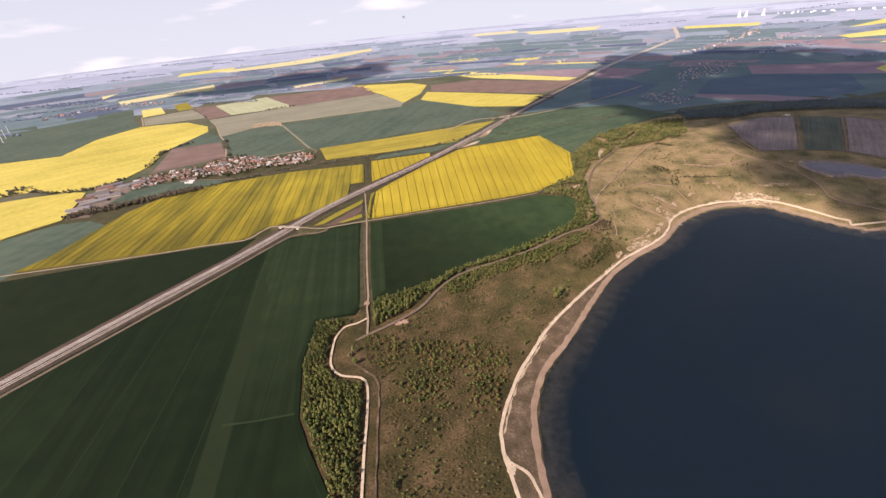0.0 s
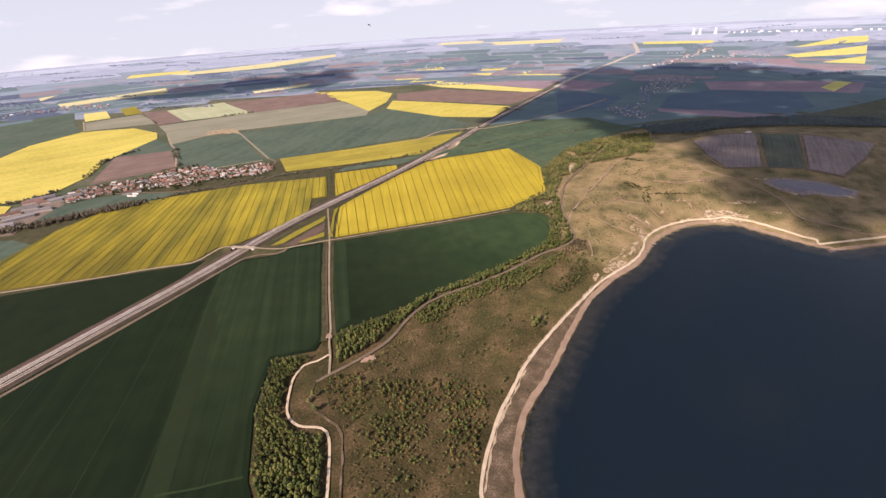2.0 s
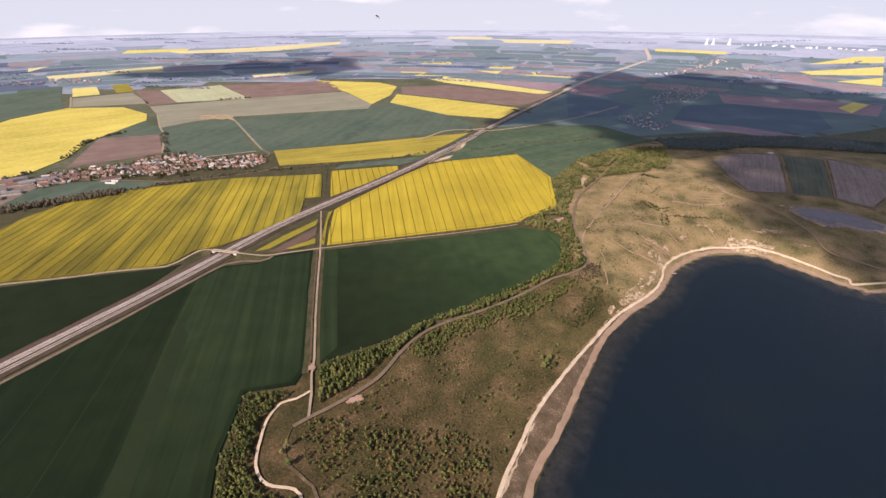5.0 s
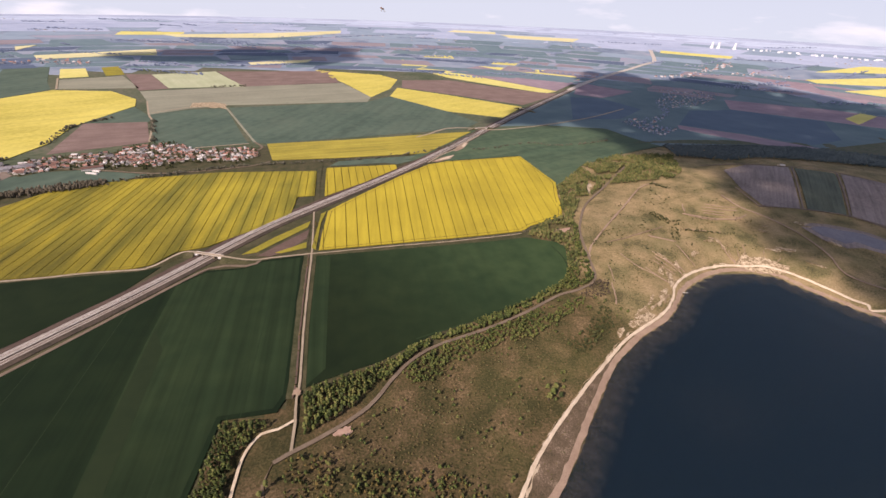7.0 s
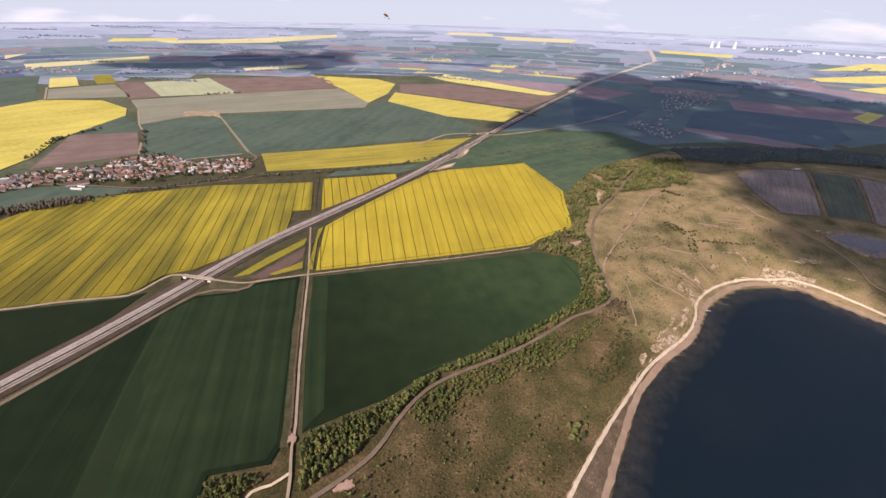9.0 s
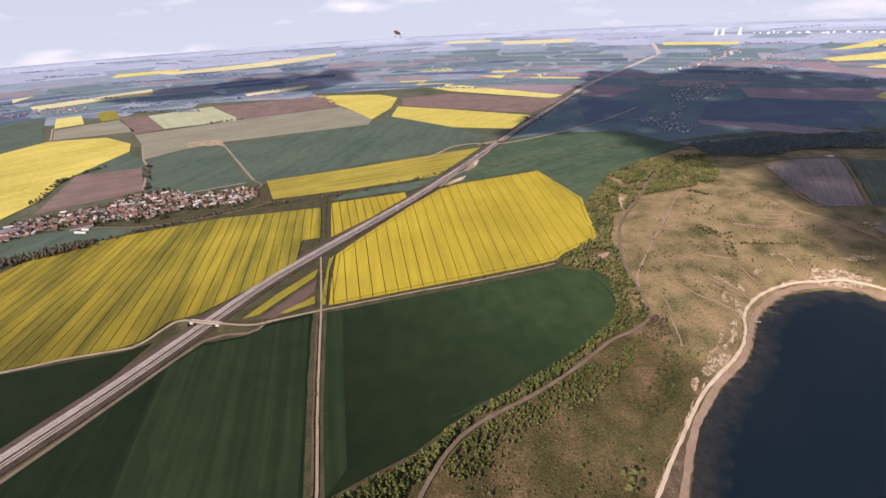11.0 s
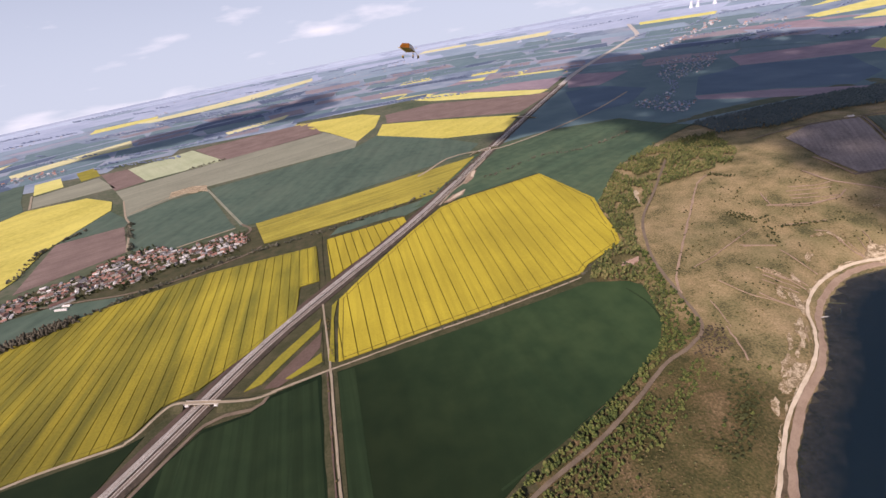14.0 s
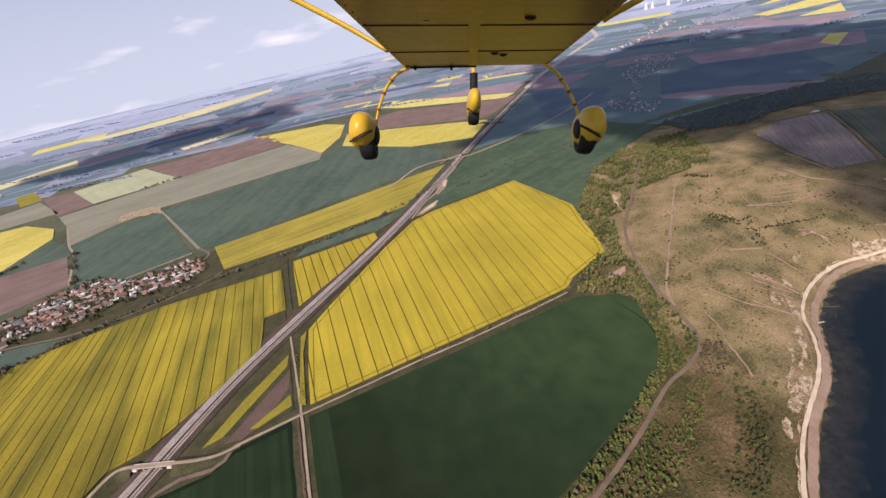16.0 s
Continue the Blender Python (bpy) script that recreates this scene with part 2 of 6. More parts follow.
M_WHEAT_E = material("fresh_young_wheat", [(0.0125, 0.0250, 0.0109), (0.0168, 0.0307, 0.0130), (0.0217, 0.0365, 0.0151)], 170, 26, 0.9)
M_WHEAT_E.node_tree.nodes["Principled BSDF"].inputs["Specular IOR Level"].default_value = 0.1
for _m in (M_WHEAT_MID, M_WHEAT_PALE):
    _m.node_tree.nodes["Principled BSDF"].inputs["Specular IOR Level"].default_value = 0.1
add_streaks(M_WHEAT, -5, 11, 500, 0.84, 1.12)
add_streaks(M_WHEAT_MID, -5, 9, 420, 0.80, 1.14, 40)
add_streaks(M_WHEAT_E, -3, 22, 420, 0.95, 1.05, 90)
add_streaks(M_RAPE, 1, 9, 260, 0.90, 1.05)
M_RAPE_UNEVEN = material("unevenly_flowering_rapeseed", [(0.3000, 0.2450, 0.0255), (0.3850, 0.3120, 0.0289), (0.4550, 0.3650, 0.0340)], 90, 2.2, 0.9, 0.7, 0.5, random_by="object", spread=0.04)
add_streaks(M_RAPE_UNEVEN, -2, 34, 420, (0.47, 0.53, 0.75), 1.04, 30)
add_streaks(M_RAPE_UNEVEN, -2, 11, 240, (0.86, 0.89, 0.95), 1.05, 70)
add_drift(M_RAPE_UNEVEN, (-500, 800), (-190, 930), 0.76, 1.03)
# Southern end dimmed in colour: seen steeply, the crop catches less light.
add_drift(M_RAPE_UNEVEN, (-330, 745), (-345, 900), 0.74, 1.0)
# Wheat brightens eastward: distance haze put into its colour.
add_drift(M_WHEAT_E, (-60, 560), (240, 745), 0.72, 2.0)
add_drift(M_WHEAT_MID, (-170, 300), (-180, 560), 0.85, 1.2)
# Blue raised in this rapeseed's colour for haze.
M_RAPE_STRIP = add_streaks(material("ripening_rapeseed", [(0.3000, 0.2600, 0.0440), (0.3700, 0.3150, 0.0480), (0.4300, 0.3600, 0.0600)], 90, 3, 0.9), 73, 7, 220, 0.72, 1.1, 15)
M_WHEAT_WORN = material("worn_wheat_track", [(0.0105, 0.0245, 0.0082), (0.0145, 0.0295, 0.0095)], 60, 4, 0.9)
M_WHEAT_TRACK = material("wheat_wheel_track", [(0.0165, 0.0345, 0.0122), (0.022, 0.0415, 0.0145)], 60, 4, 0.9)
# Lighter, bluer copy of the wheat: haze mixed into its colour.
M_WHEAT_B = add_streaks(material("hazy_wheat_beyond", [(0.0618, 0.0977, 0.0714), (0.0792, 0.1186, 0.0857), (0.0964, 0.1326, 0.0953)], 190, 22, 0.9), 20, 24, 300, 0.88, 1.08)
M_PALE = add_streaks(material("pale_green_crop", [(0.36, 0.40, 0.24), (0.45, 0.48, 0.31)], 90, 10, 0.9), -30, 18, 300, 0.92, 1.04)
M_OLIVE = add_streaks(material("olive_stubble", [(0.2209, 0.2250, 0.1628), (0.2820, 0.2820, 0.2048)], 130, 10, 0.9), 60, 26, 400, 0.88, 1.06)
M_SOIL = add_streaks(material("bare_soil", [(0.165, 0.115, 0.098), (0.235, 0.170, 0.145)], 60, 4, 0.95), 70, 12, 200, 0.88, 1.08)
M_SOIL_BROWN = material("dark_bare_soil", [(0.100, 0.066, 0.052), (0.145, 0.100, 0.080)], 40, 3, 0.95)
M_VERGE = material("grass_verge", [(0.036, 0.044, 0.017), (0.062, 0.060, 0.028), (0.092, 0.080, 0.044)], 18, 2, 0.95, 0.5, 0.3, detail=7)
M_BALLAST = material("pale_track_bed", [(0.3956, 0.3570, 0.3128), (0.5520, 0.5106, 0.4600)], 12, 1.5, 0.9)
M_BANK = material("dark_railway_bank", [(0.038, 0.032, 0.022), (0.066, 0.052, 0.038), (0.092, 0.068, 0.052)], 16, 2, 0.95, 0.4, 0.4)
M_BANK_RED = material("reddish_soil_bank", [(0.075, 0.052, 0.042), (0.115, 0.080, 0.064)], 14, 2, 0.95, 0.4, 0.4)
M_GRAVEL = material("grey_gravel", [(0.1558, 0.1232, 0.0996), (0.2378, 0.1909, 0.1550)], 15, 1.2, 0.95)
M_ASPHALT = material("worn_asphalt", [(0.14, 0.1075, 0.07656), (0.21, 0.1632, 0.1175)], 16, 1.5, 0.9)
M_CONCRETE = material("pale_concrete_track", [(0.2755, 0.2256, 0.1575), (0.4085, 0.3384, 0.243)], 12, 1.0, 0.9)
M_SAND = material("beach_sand", [(0.265, 0.1851, 0.1294), (0.371, 0.2725, 0.196)], 12, 1.0, 0.95)
M_CHALK = material("white_chalky_sand", [(0.36, 0.28, 0.185), (0.58, 0.48, 0.34)], 8, 0.8, 0.95)
M_SCAR = material("grass_eroded_to_chalk", [(0.15, 0.118, 0.052), (0.20, 0.15, 0.072), (0.27, 0.20, 0.115), (0.50, 0.40, 0.27), (0.60, 0.50, 0.36)], 9, 1.1, 0.95, 0.6, 0.5, detail=9)
M_CHALK_WHITE = material("bright_chalk", [(0.16, 0.122, 0.066), (0.22, 0.165, 0.095), (0.48, 0.38, 0.25), (0.64, 0.53, 0.38)], 5, 1.0, 0.95, 0.8, 0.6, detail=9)
M_RED = material("pink_sand", [(0.3420, 0.2200, 0.1650), (0.4370, 0.3080, 0.2310)], 5, 0.8, 0.95)
M_STEEL = material("rail_steel", [(0.22, 0.18, 0.16), (0.32, 0.28, 0.25)], 4, 0.5, 0.5, 0, 1, 0.7)
M_LEAF = material("spring_foliage", [(0.0347, 0.0485, 0.0144), (0.0637, 0.0846, 0.0217), (0.1023, 0.1259, 0.0320), (0.1429, 0.1425, 0.0454)], 30, 1.6, 0.9, 0.5, 0.4, 0, "island", 0.30)
M_SAPLING = material("pale_sapling_leaf", [(0.085, 0.090, 0.035), (0.135, 0.138, 0.055), (0.185, 0.175, 0.080)], 20, 1.2, 0.9, 0.4, 0.3, 0, "island", 0.3)
M_LEAF_DARK = material("dark_foliage", [(0.030, 0.036, 0.013), (0.048, 0.055, 0.019), (0.074, 0.076, 0.027)], 30, 1.6, 0.85, 0.5, 0.4, 0, "island", 0.25)
# Blue haze of distance is put into this wood's leaf colour.
M_LEAF_FAR = material("hazy_dark_wood", [(0.0638, 0.0916, 0.0988), (0.1003, 0.1307, 0.1310)], 40, 6, 0.9, 0, 1, 0, "island", 0.2)
# Spring leaf greyed and lightened: haze put into the hedge colour.
M_LEAF_MID = material("hazy_spring_hedge", [(0.0690, 0.0725, 0.0510), (0.1125, 0.1102, 0.0782), (0.1650, 0.1508, 0.1088)], 30, 1.6, 0.9, 0.5, 0.4, 0, "island", 0.3)
M_BARE = material("greybrown_bare_trees", [(0.070, 0.060, 0.040), (0.105, 0.090, 0.062), (0.145, 0.125, 0.088)], 30, 1.6, 0.9, 0.5, 0.4, 0, "island", 0.3)
M_BLUFF = material("brown_sandy_bank", [(0.072, 0.058, 0.032), (0.105, 0.078, 0.048), (0.140, 0.102, 0.066), (0.23, 0.172, 0.12)], 13, 1.6, 0.95, 0.5, 0.4, detail=9)
# Faintest far tones, with haze put into the colours too.
M_HAZE_RAPE = material("faintest_hazy_rapeseed", [(0.5820, 0.5500, 0.2904), (0.6499, 0.6100, 0.3432)], 200, 60, 0.95)
M_HAZE_GREEN = material("faint_hazy_fields", [(0.2097, 0.2850, 0.3564), (0.2644, 0.3400, 0.4150)], 320, 70, 0.95)
M_POND = material("shallow_pond_water", [(0.13, 0.125, 0.14), (0.18, 0.17, 0.185)], 20, 4, 0.25)
M_LEAF_OBJ = material("tree_crown_foliage", [(0.0378, 0.0527, 0.0157), (0.0692, 0.0920, 0.0236), (0.1112, 0.1369, 0.0348), (0.1553, 0.1549, 0.0494)], 12, 0.9, 0.8, 0.5, 0.4, 0, "object", 0.3)
M_LEAF_WOOD = material("lush_woodland_foliage", [(0.0462, 0.0589, 0.0208), (0.0858, 0.1023, 0.0320), (0.1403, 0.1488, 0.0480), (0.1980, 0.1705, 0.0672)], 30, 1.6, 0.9, 0.5, 0.4, 0, "island", 0.22)
M_LEAF_OCHRE = material("ochre_spring_foliage", [(0.075, 0.062, 0.02), (0.125, 0.092, 0.028), (0.175, 0.118, 0.042)], 30, 1.6, 0.9, 0.5, 0.4, 0, "island", 0.25)
M_BARK = material("tree_bark", [(0.05, 0.038, 0.026), (0.10, 0.08, 0.06)], 1.5, 0.3, 0.95)
M_SHRUB = material("dry_shrub", [(0.0715, 0.0682, 0.0242), (0.1210, 0.1078, 0.0352), (0.1705, 0.1155, 0.0616)], 20, 1.2, 0.9, 0.4, 0.3, 0, "island", 0.3)
M_SCRUB = material("dark_brown_scrub", [(0.040, 0.033, 0.022), (0.064, 0.051, 0.035), (0.092, 0.070, 0.050)], 20, 1.2, 0.9, 0.4, 0.3, 0, "island", 0.3)
M_BED = material("weedy_darkening_lake_bed", [(0.05, 0.045, 0.022), (0.10, 0.08, 0.045), (0.14, 0.11, 0.065)], 16, 3, 0.95, detail=5)
_n, _l = M_BED.node_tree.nodes, M_BED.node_tree.links
_ramp = [q for q in _n if q.bl_idname == "ShaderNodeValToRGB"][0]
_geo = [q for q in _n if q.bl_idname == "ShaderNodeNewGeometry"][0]
# Bed colour darkens with depth, painting in light lost in the water.
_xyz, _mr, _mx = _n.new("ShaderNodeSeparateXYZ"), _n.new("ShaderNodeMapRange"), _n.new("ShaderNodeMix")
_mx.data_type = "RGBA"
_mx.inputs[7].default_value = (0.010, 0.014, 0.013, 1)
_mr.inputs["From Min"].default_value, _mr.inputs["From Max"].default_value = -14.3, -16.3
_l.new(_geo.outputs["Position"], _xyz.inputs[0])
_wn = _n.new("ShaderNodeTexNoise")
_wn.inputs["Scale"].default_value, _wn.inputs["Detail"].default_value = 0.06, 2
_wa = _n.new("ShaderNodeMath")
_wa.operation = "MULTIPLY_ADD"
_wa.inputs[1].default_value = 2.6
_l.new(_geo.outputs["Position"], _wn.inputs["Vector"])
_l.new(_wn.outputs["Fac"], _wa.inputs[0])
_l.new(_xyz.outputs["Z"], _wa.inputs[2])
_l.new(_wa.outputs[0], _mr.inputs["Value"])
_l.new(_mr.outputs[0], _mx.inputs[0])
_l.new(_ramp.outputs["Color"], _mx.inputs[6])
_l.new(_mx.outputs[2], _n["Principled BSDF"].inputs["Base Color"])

M_WATER = bpy.data.materials.new("lake_water")
M_WATER.use_nodes = True
_n, _l = M_WATER.node_tree.nodes, M_WATER.node_tree.links
_b = _n["Principled BSDF"]
_b.inputs["Base Color"].default_value = (0.0072, 0.0225, 0.0395, 1)
_b.inputs["Roughness"].default_value = 0.16
_b.inputs["IOR"].default_value = 1.33
_b.inputs["Alpha"].default_value = 0.5
_w = _n.new("ShaderNodeTexNoise")
_w.inputs["Scale"].default_value = 0.12
_w.inputs["Detail"].default_value = 6
_g = _n.new("ShaderNodeNewGeometry")
_bm = _n.new("ShaderNodeBump")
_bm.inputs["Strength"].default_value, _bm.inputs["Distance"].default_value = 0.25, 0.4
_l.new(_g.outputs["Position"], _w.inputs["Vector"])
_l.new(_w.outputs["Fac"], _bm.inputs["Height"])
_l.new(_bm.outputs["Normal"], _b.inputs["Normal"])


# ---- the lie of the land ----
LAKE_Z = -15.0
LAKE = [(87, 208), (87, 229), (89, 252), (95, 280), (105, 311), (125, 345), (162, 385), (197, 427), (231, 468), (269, 511), (292, 531), (312, 546), (334, 562),
        (358, 575), (392, 595), (418, 618), (440, 641), (457, 657), (493, 680), (546, 701), (599, 702), (642, 686), (659, 653), (681, 619), (702, 587), (718, 573), (747, 566), (2200, 600), (2200, -900), (-140, -900), (-60, -300), (32, -40), (66, 120), (83, 190)]


def bump2(x, y, cx, cy, sx, sy, a):
    return a * math.exp(-0.5 * (((x - cx) / sx) ** 2 + ((y - cy) / sy) ** 2))


def inside(x, y, poly):
    hit = False
    for i in range(len(poly)):
        (ax, ay), (bx, by) = poly[i - 1], poly[i]
        if (ay > y) != (by > y) and x < ax + (y - ay) / (by - ay) * (bx - ax):
            hit = not hit
    return hit


def edge_distance(x, y, poly, closed=True):
    best = 1e18
    for i in range(0 if closed else 1, len(poly)):
        (ax, ay), (bx, by) = poly[i - 1], poly[i]
        dx, dy = bx - ax, by - ay
        u = max(0.0, min(1.0, ((x - ax) * dx + (y - ay) * dy) / (dx * dx + dy * dy + 1e-9)))
        best = min(best, (x - ax - u * dx) ** 2 + (y - ay - u * dy) ** 2)
    return math.sqrt(best)


def smooth(e0, e1, v):
    u = max(0.0, min(1.0, (v - e0) / (e1 - e0)))
    return u * u * (3 - 2 * u)


def height(x, y):
    h = bump2(x, y, 1010, 1030, 330, 190, 50) + bump2(x, y, 400, 775, 75, 85, 13) + bump2(x, y, 620, 900, 120, 110, 12)
    if x > -250 and y < 1000:
        d = edge_distance(x, y, LAKE) * (-1 if inside(x, y, LAKE) else 1)
        h -= 5 * (1 - smooth(60, 220, d))
        if d < 0:
            h = LAKE_Z + 0.075 * max(d, -32) + 0.5 * max(-14, min(0, d + 32))
        elif d < 60:
            h = LAKE_Z + (h - LAKE_Z) * (smooth(-60, 60, d) - 0.5) * 2
    r = math.hypot(x, y - 200)
    if r > 2200:
        az = max(-60, min(60, math.degrees(math.atan2(x, y - 200))))
        h += (350 - 4700 * math.tan(radians(2.6 - 0.019 * az))) * ((r - 2200) / 2500) ** 1.5
    return h


def mesh_from(name, verts, faces, mats, index=None, smooth_faces=False):
    me = bpy.data.meshes.new(name)
    me.from_pydata(verts, [], faces)
    for m in mats:
        me.materials.append(m)
    if index is not None:
        me.polygons.foreach_set("material_index", np.array(index, dtype=np.int32))
    if smooth_faces:
        me.polygons.foreach_set("use_smooth", np.ones(len(me.polygons), dtype=bool))
    me.update()
    return me


def link_bm(name, bm, mat, parent=None, label=""):
    """Links a bmesh as one mesh object, under a thing or part where one is given."""
    me = bpy.data.meshes.new(name)
    bm.to_mesh(me)
    bm.free()
    me.materials.append(mat)
    ob = new(name, me)
    if parent is not None:
        ob.parent = parent
    return tagged(ob, label)


WILD = [(-150, -250), (-151, 386), (-148, 463), (-98, 468), (-90, 492), (-77, 492), (-2, 521), (174, 614), (283, 700), (302, 765), (250, 805), (334, 864), (381, 1010), (500, 1150),
        (640, 1230), (800, 1330), (1300, 1330), (1700, 1000), (2200, 700), (2200, -900), (-100, -900)]


def axis_lines(lo, hi, fine_lo, fine_hi, fine, coarse):
    a = [lo + coarse * i for i in range(int((fine_lo - lo) / coarse))]
    b = [fine_lo + fine * i for i in range(int((fine_hi - fine_lo) / fine) + 1)]
    n = int((hi - fine_hi) / coarse)
    return a + b + [fine_hi + (hi - fine_hi) * (i + 1) / n for i in range(n)]


def build_ground():
    xs = axis_lines(-4900, 4900, -300, 1300, 9, 110)
    ys = axis_lines(-4000, 5000, 120, 1350, 9, 110)
    verts = []
    for y in ys:
        for x in xs:
            far_out = math.hypot(x, y - 200)
            x0, y0 = x, y
            if far_out > 4790:
                x0, y0 = x * 4790 / far_out, 200 + (y - 200) * 4790 / far_out
            h = height(x0, y0)
            if -200 < x < 1300 and 120 < y < 1350 and h > LAKE_Z + 1.5 and inside(x, y, WILD):
                h += min(0.0, 0.9 * (noise.noise((x / 14, y / 14, 0)) - 0.35) + 1.5 * (noise.noise((x / 60, y / 60, 3)) - 0.35) * smooth(-12, 0, h))
            verts.append((x0, y0, h))
    w = len(xs)
    faces, index = [], []
    for j in range(len(ys) - 1):
        for i in range(w - 1):
            a = j * w + i
            cx, cy = (xs[i] + xs[i + 1]) / 2, (ys[j] + ys[j + 1]) / 2
            if min(math.hypot(xs[i + p], ys[j + q] - 200) for p in (0, 1) for q in (0, 1)) > 4790:
                continue
            faces.append((a, a + 1, a + w + 1, a + w))
            k = 0
            if inside(cx, cy, WILD):
                k = 1
                if (verts[a][2] + verts[a + w + 1][2]) / 2 < LAKE_Z - 0.2:
                    k = 2
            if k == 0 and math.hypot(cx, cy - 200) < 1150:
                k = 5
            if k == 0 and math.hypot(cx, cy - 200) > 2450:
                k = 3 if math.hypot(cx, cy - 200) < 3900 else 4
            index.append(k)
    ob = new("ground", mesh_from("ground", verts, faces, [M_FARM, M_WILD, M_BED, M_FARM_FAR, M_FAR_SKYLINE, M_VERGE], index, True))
    tagged(ob, "rolling farmland and dry grassland falling to the lake", "ground", kind="structure")


build_ground()
water = new("water", mesh_from("water", [(40, -900, LAKE_Z), (2150, -900, LAKE_Z), (2150, 640, LAKE_Z), (700, 760, LAKE_Z), (440, 760, LAKE_Z), (40, 380, LAKE_Z)], [(0, 1, 2, 3, 4, 5)], [M_WATER]))
tagged(water, "deep dark blue lake water with faint ripples", "lake", kind="structure")


def spline(pts, step):
    out = []
    for i in range(len(pts) - 1):
        p = [Vector(pts[max(0, min(len(pts) - 1, i + k))]) for k in (-1, 0, 1, 2)]
        n = max(1, int((p[2] - p[1]).length / step))
        for k in range(n):
            u = k / n
            out.append(0.5 * ((2 * p[1]) + (p[2] - p[0]) * u + (2 * p[0] - 5 * p[1] + 4 * p[2] - p[3]) * u * u + (3 * p[1] - p[0] - 3 * p[2] + p[3]) * u ** 3))
    out.append(Vector(pts[-1]))
    return out


def side_shift(line, d):
    out = []
    for i, p in enumerate(line):
        t = (line[min(i + 1, len(line) - 1)] - line[max(i - 1, 0)]).normalized()
        out.append(p + Vector((t.y, -t.x)) * d)
    return out


def ribbon(name, line, width, mat, lift, thick=0.5, parent=None, wobble=0.0, level=None):
    """A strip of ground along a line, with real edges. wobble: uneven edges, in metres."""
    verts, faces = [], []
    for i, p in enumerate(line):
        t = (line[min(i + 1, len(line) - 1)] - line[max(i - 1, 0)]).normalized()
        s = Vector((t.y, -t.x))
        wl_, wr_ = (width / 2 + wobble * noise.noise((p.x / 9, p.y / 9, k)) for k in (0, 7))
        a, b = p - s * wl_, p + s * wr_
        za, zb = (level if level is not None else height(q.x, q.y) + lift for q in (a, b))
        verts += [(a.x, a.y, za), (b.x, b.y, zb), (a.x, a.y, za - thick), (b.x, b.y, zb - thick)]
        if i:
            o = 4 * i
            faces += [(o - 4, o - 3, o + 1, o), (o - 2, o - 4, o, o + 2), (o - 3, o - 1, o + 3, o + 1)]
    ob = new(name, mesh_from(name, verts, faces, [mat]))
    if parent is not None:
        ob.parent = parent
    return ob


# ---- fields ----
def flat_outline(pts):
    bm = bmesh.new()
    bm.faces.new([bm.verts.new((x, y, 0)) for x, y in pts])
    bmesh.ops.triangulate(bm, faces=bm.faces[:])
    return bm


def cut(bm, co, no, clear_outer=False, clear_inner=False):
    bmesh.ops.bisect_plane(bm, geom=bm.verts[:] + bm.edges[:] + bm.faces[:], plane_co=co, plane_no=no, clear_outer=clear_outer, clear_inner=clear_inner)


def drape(bm, step, lift, thick):
    """Cuts an outline into a grid, lays it on the land and gives it a skirt."""
    if not bm.verts:
        return
    xs, ys = [v.co.x for v in bm.verts], [v.co.y for v in bm.verts]
    for k in range(math.ceil(min(xs) / step), math.floor(max(xs) / step) + 1):
        cut(bm, (k * step, 0, 0), (1, 0, 0))
    for k in range(math.ceil(min(ys) / step), math.floor(max(ys) / step) + 1):
        cut(bm, (0, k * step, 0), (0, 1, 0))
    for f in bm.faces:
        if f.normal.z < 0:
            f.normal_flip()
    for v in bm.verts:
        v.co.z = height(v.co.x, v.co.y) + lift
    rim = [e for e in bm.edges if len(e.link_faces) == 1]
    ext = bmesh.ops.extrude_edge_only(bm, edges=rim)
    for v in ext["geom"]:
        if isinstance(v, bmesh.types.BMVert):
            v.co.z -= thick


def field(name, pts, mat, label, lift=0.6, thick=0.6, step=60, category="field"):
    bm = flat_outline(pts)
    drape(bm, step, lift, thick)
    return tagged(link_bm(name, bm, mat), label, category, kind="structure")


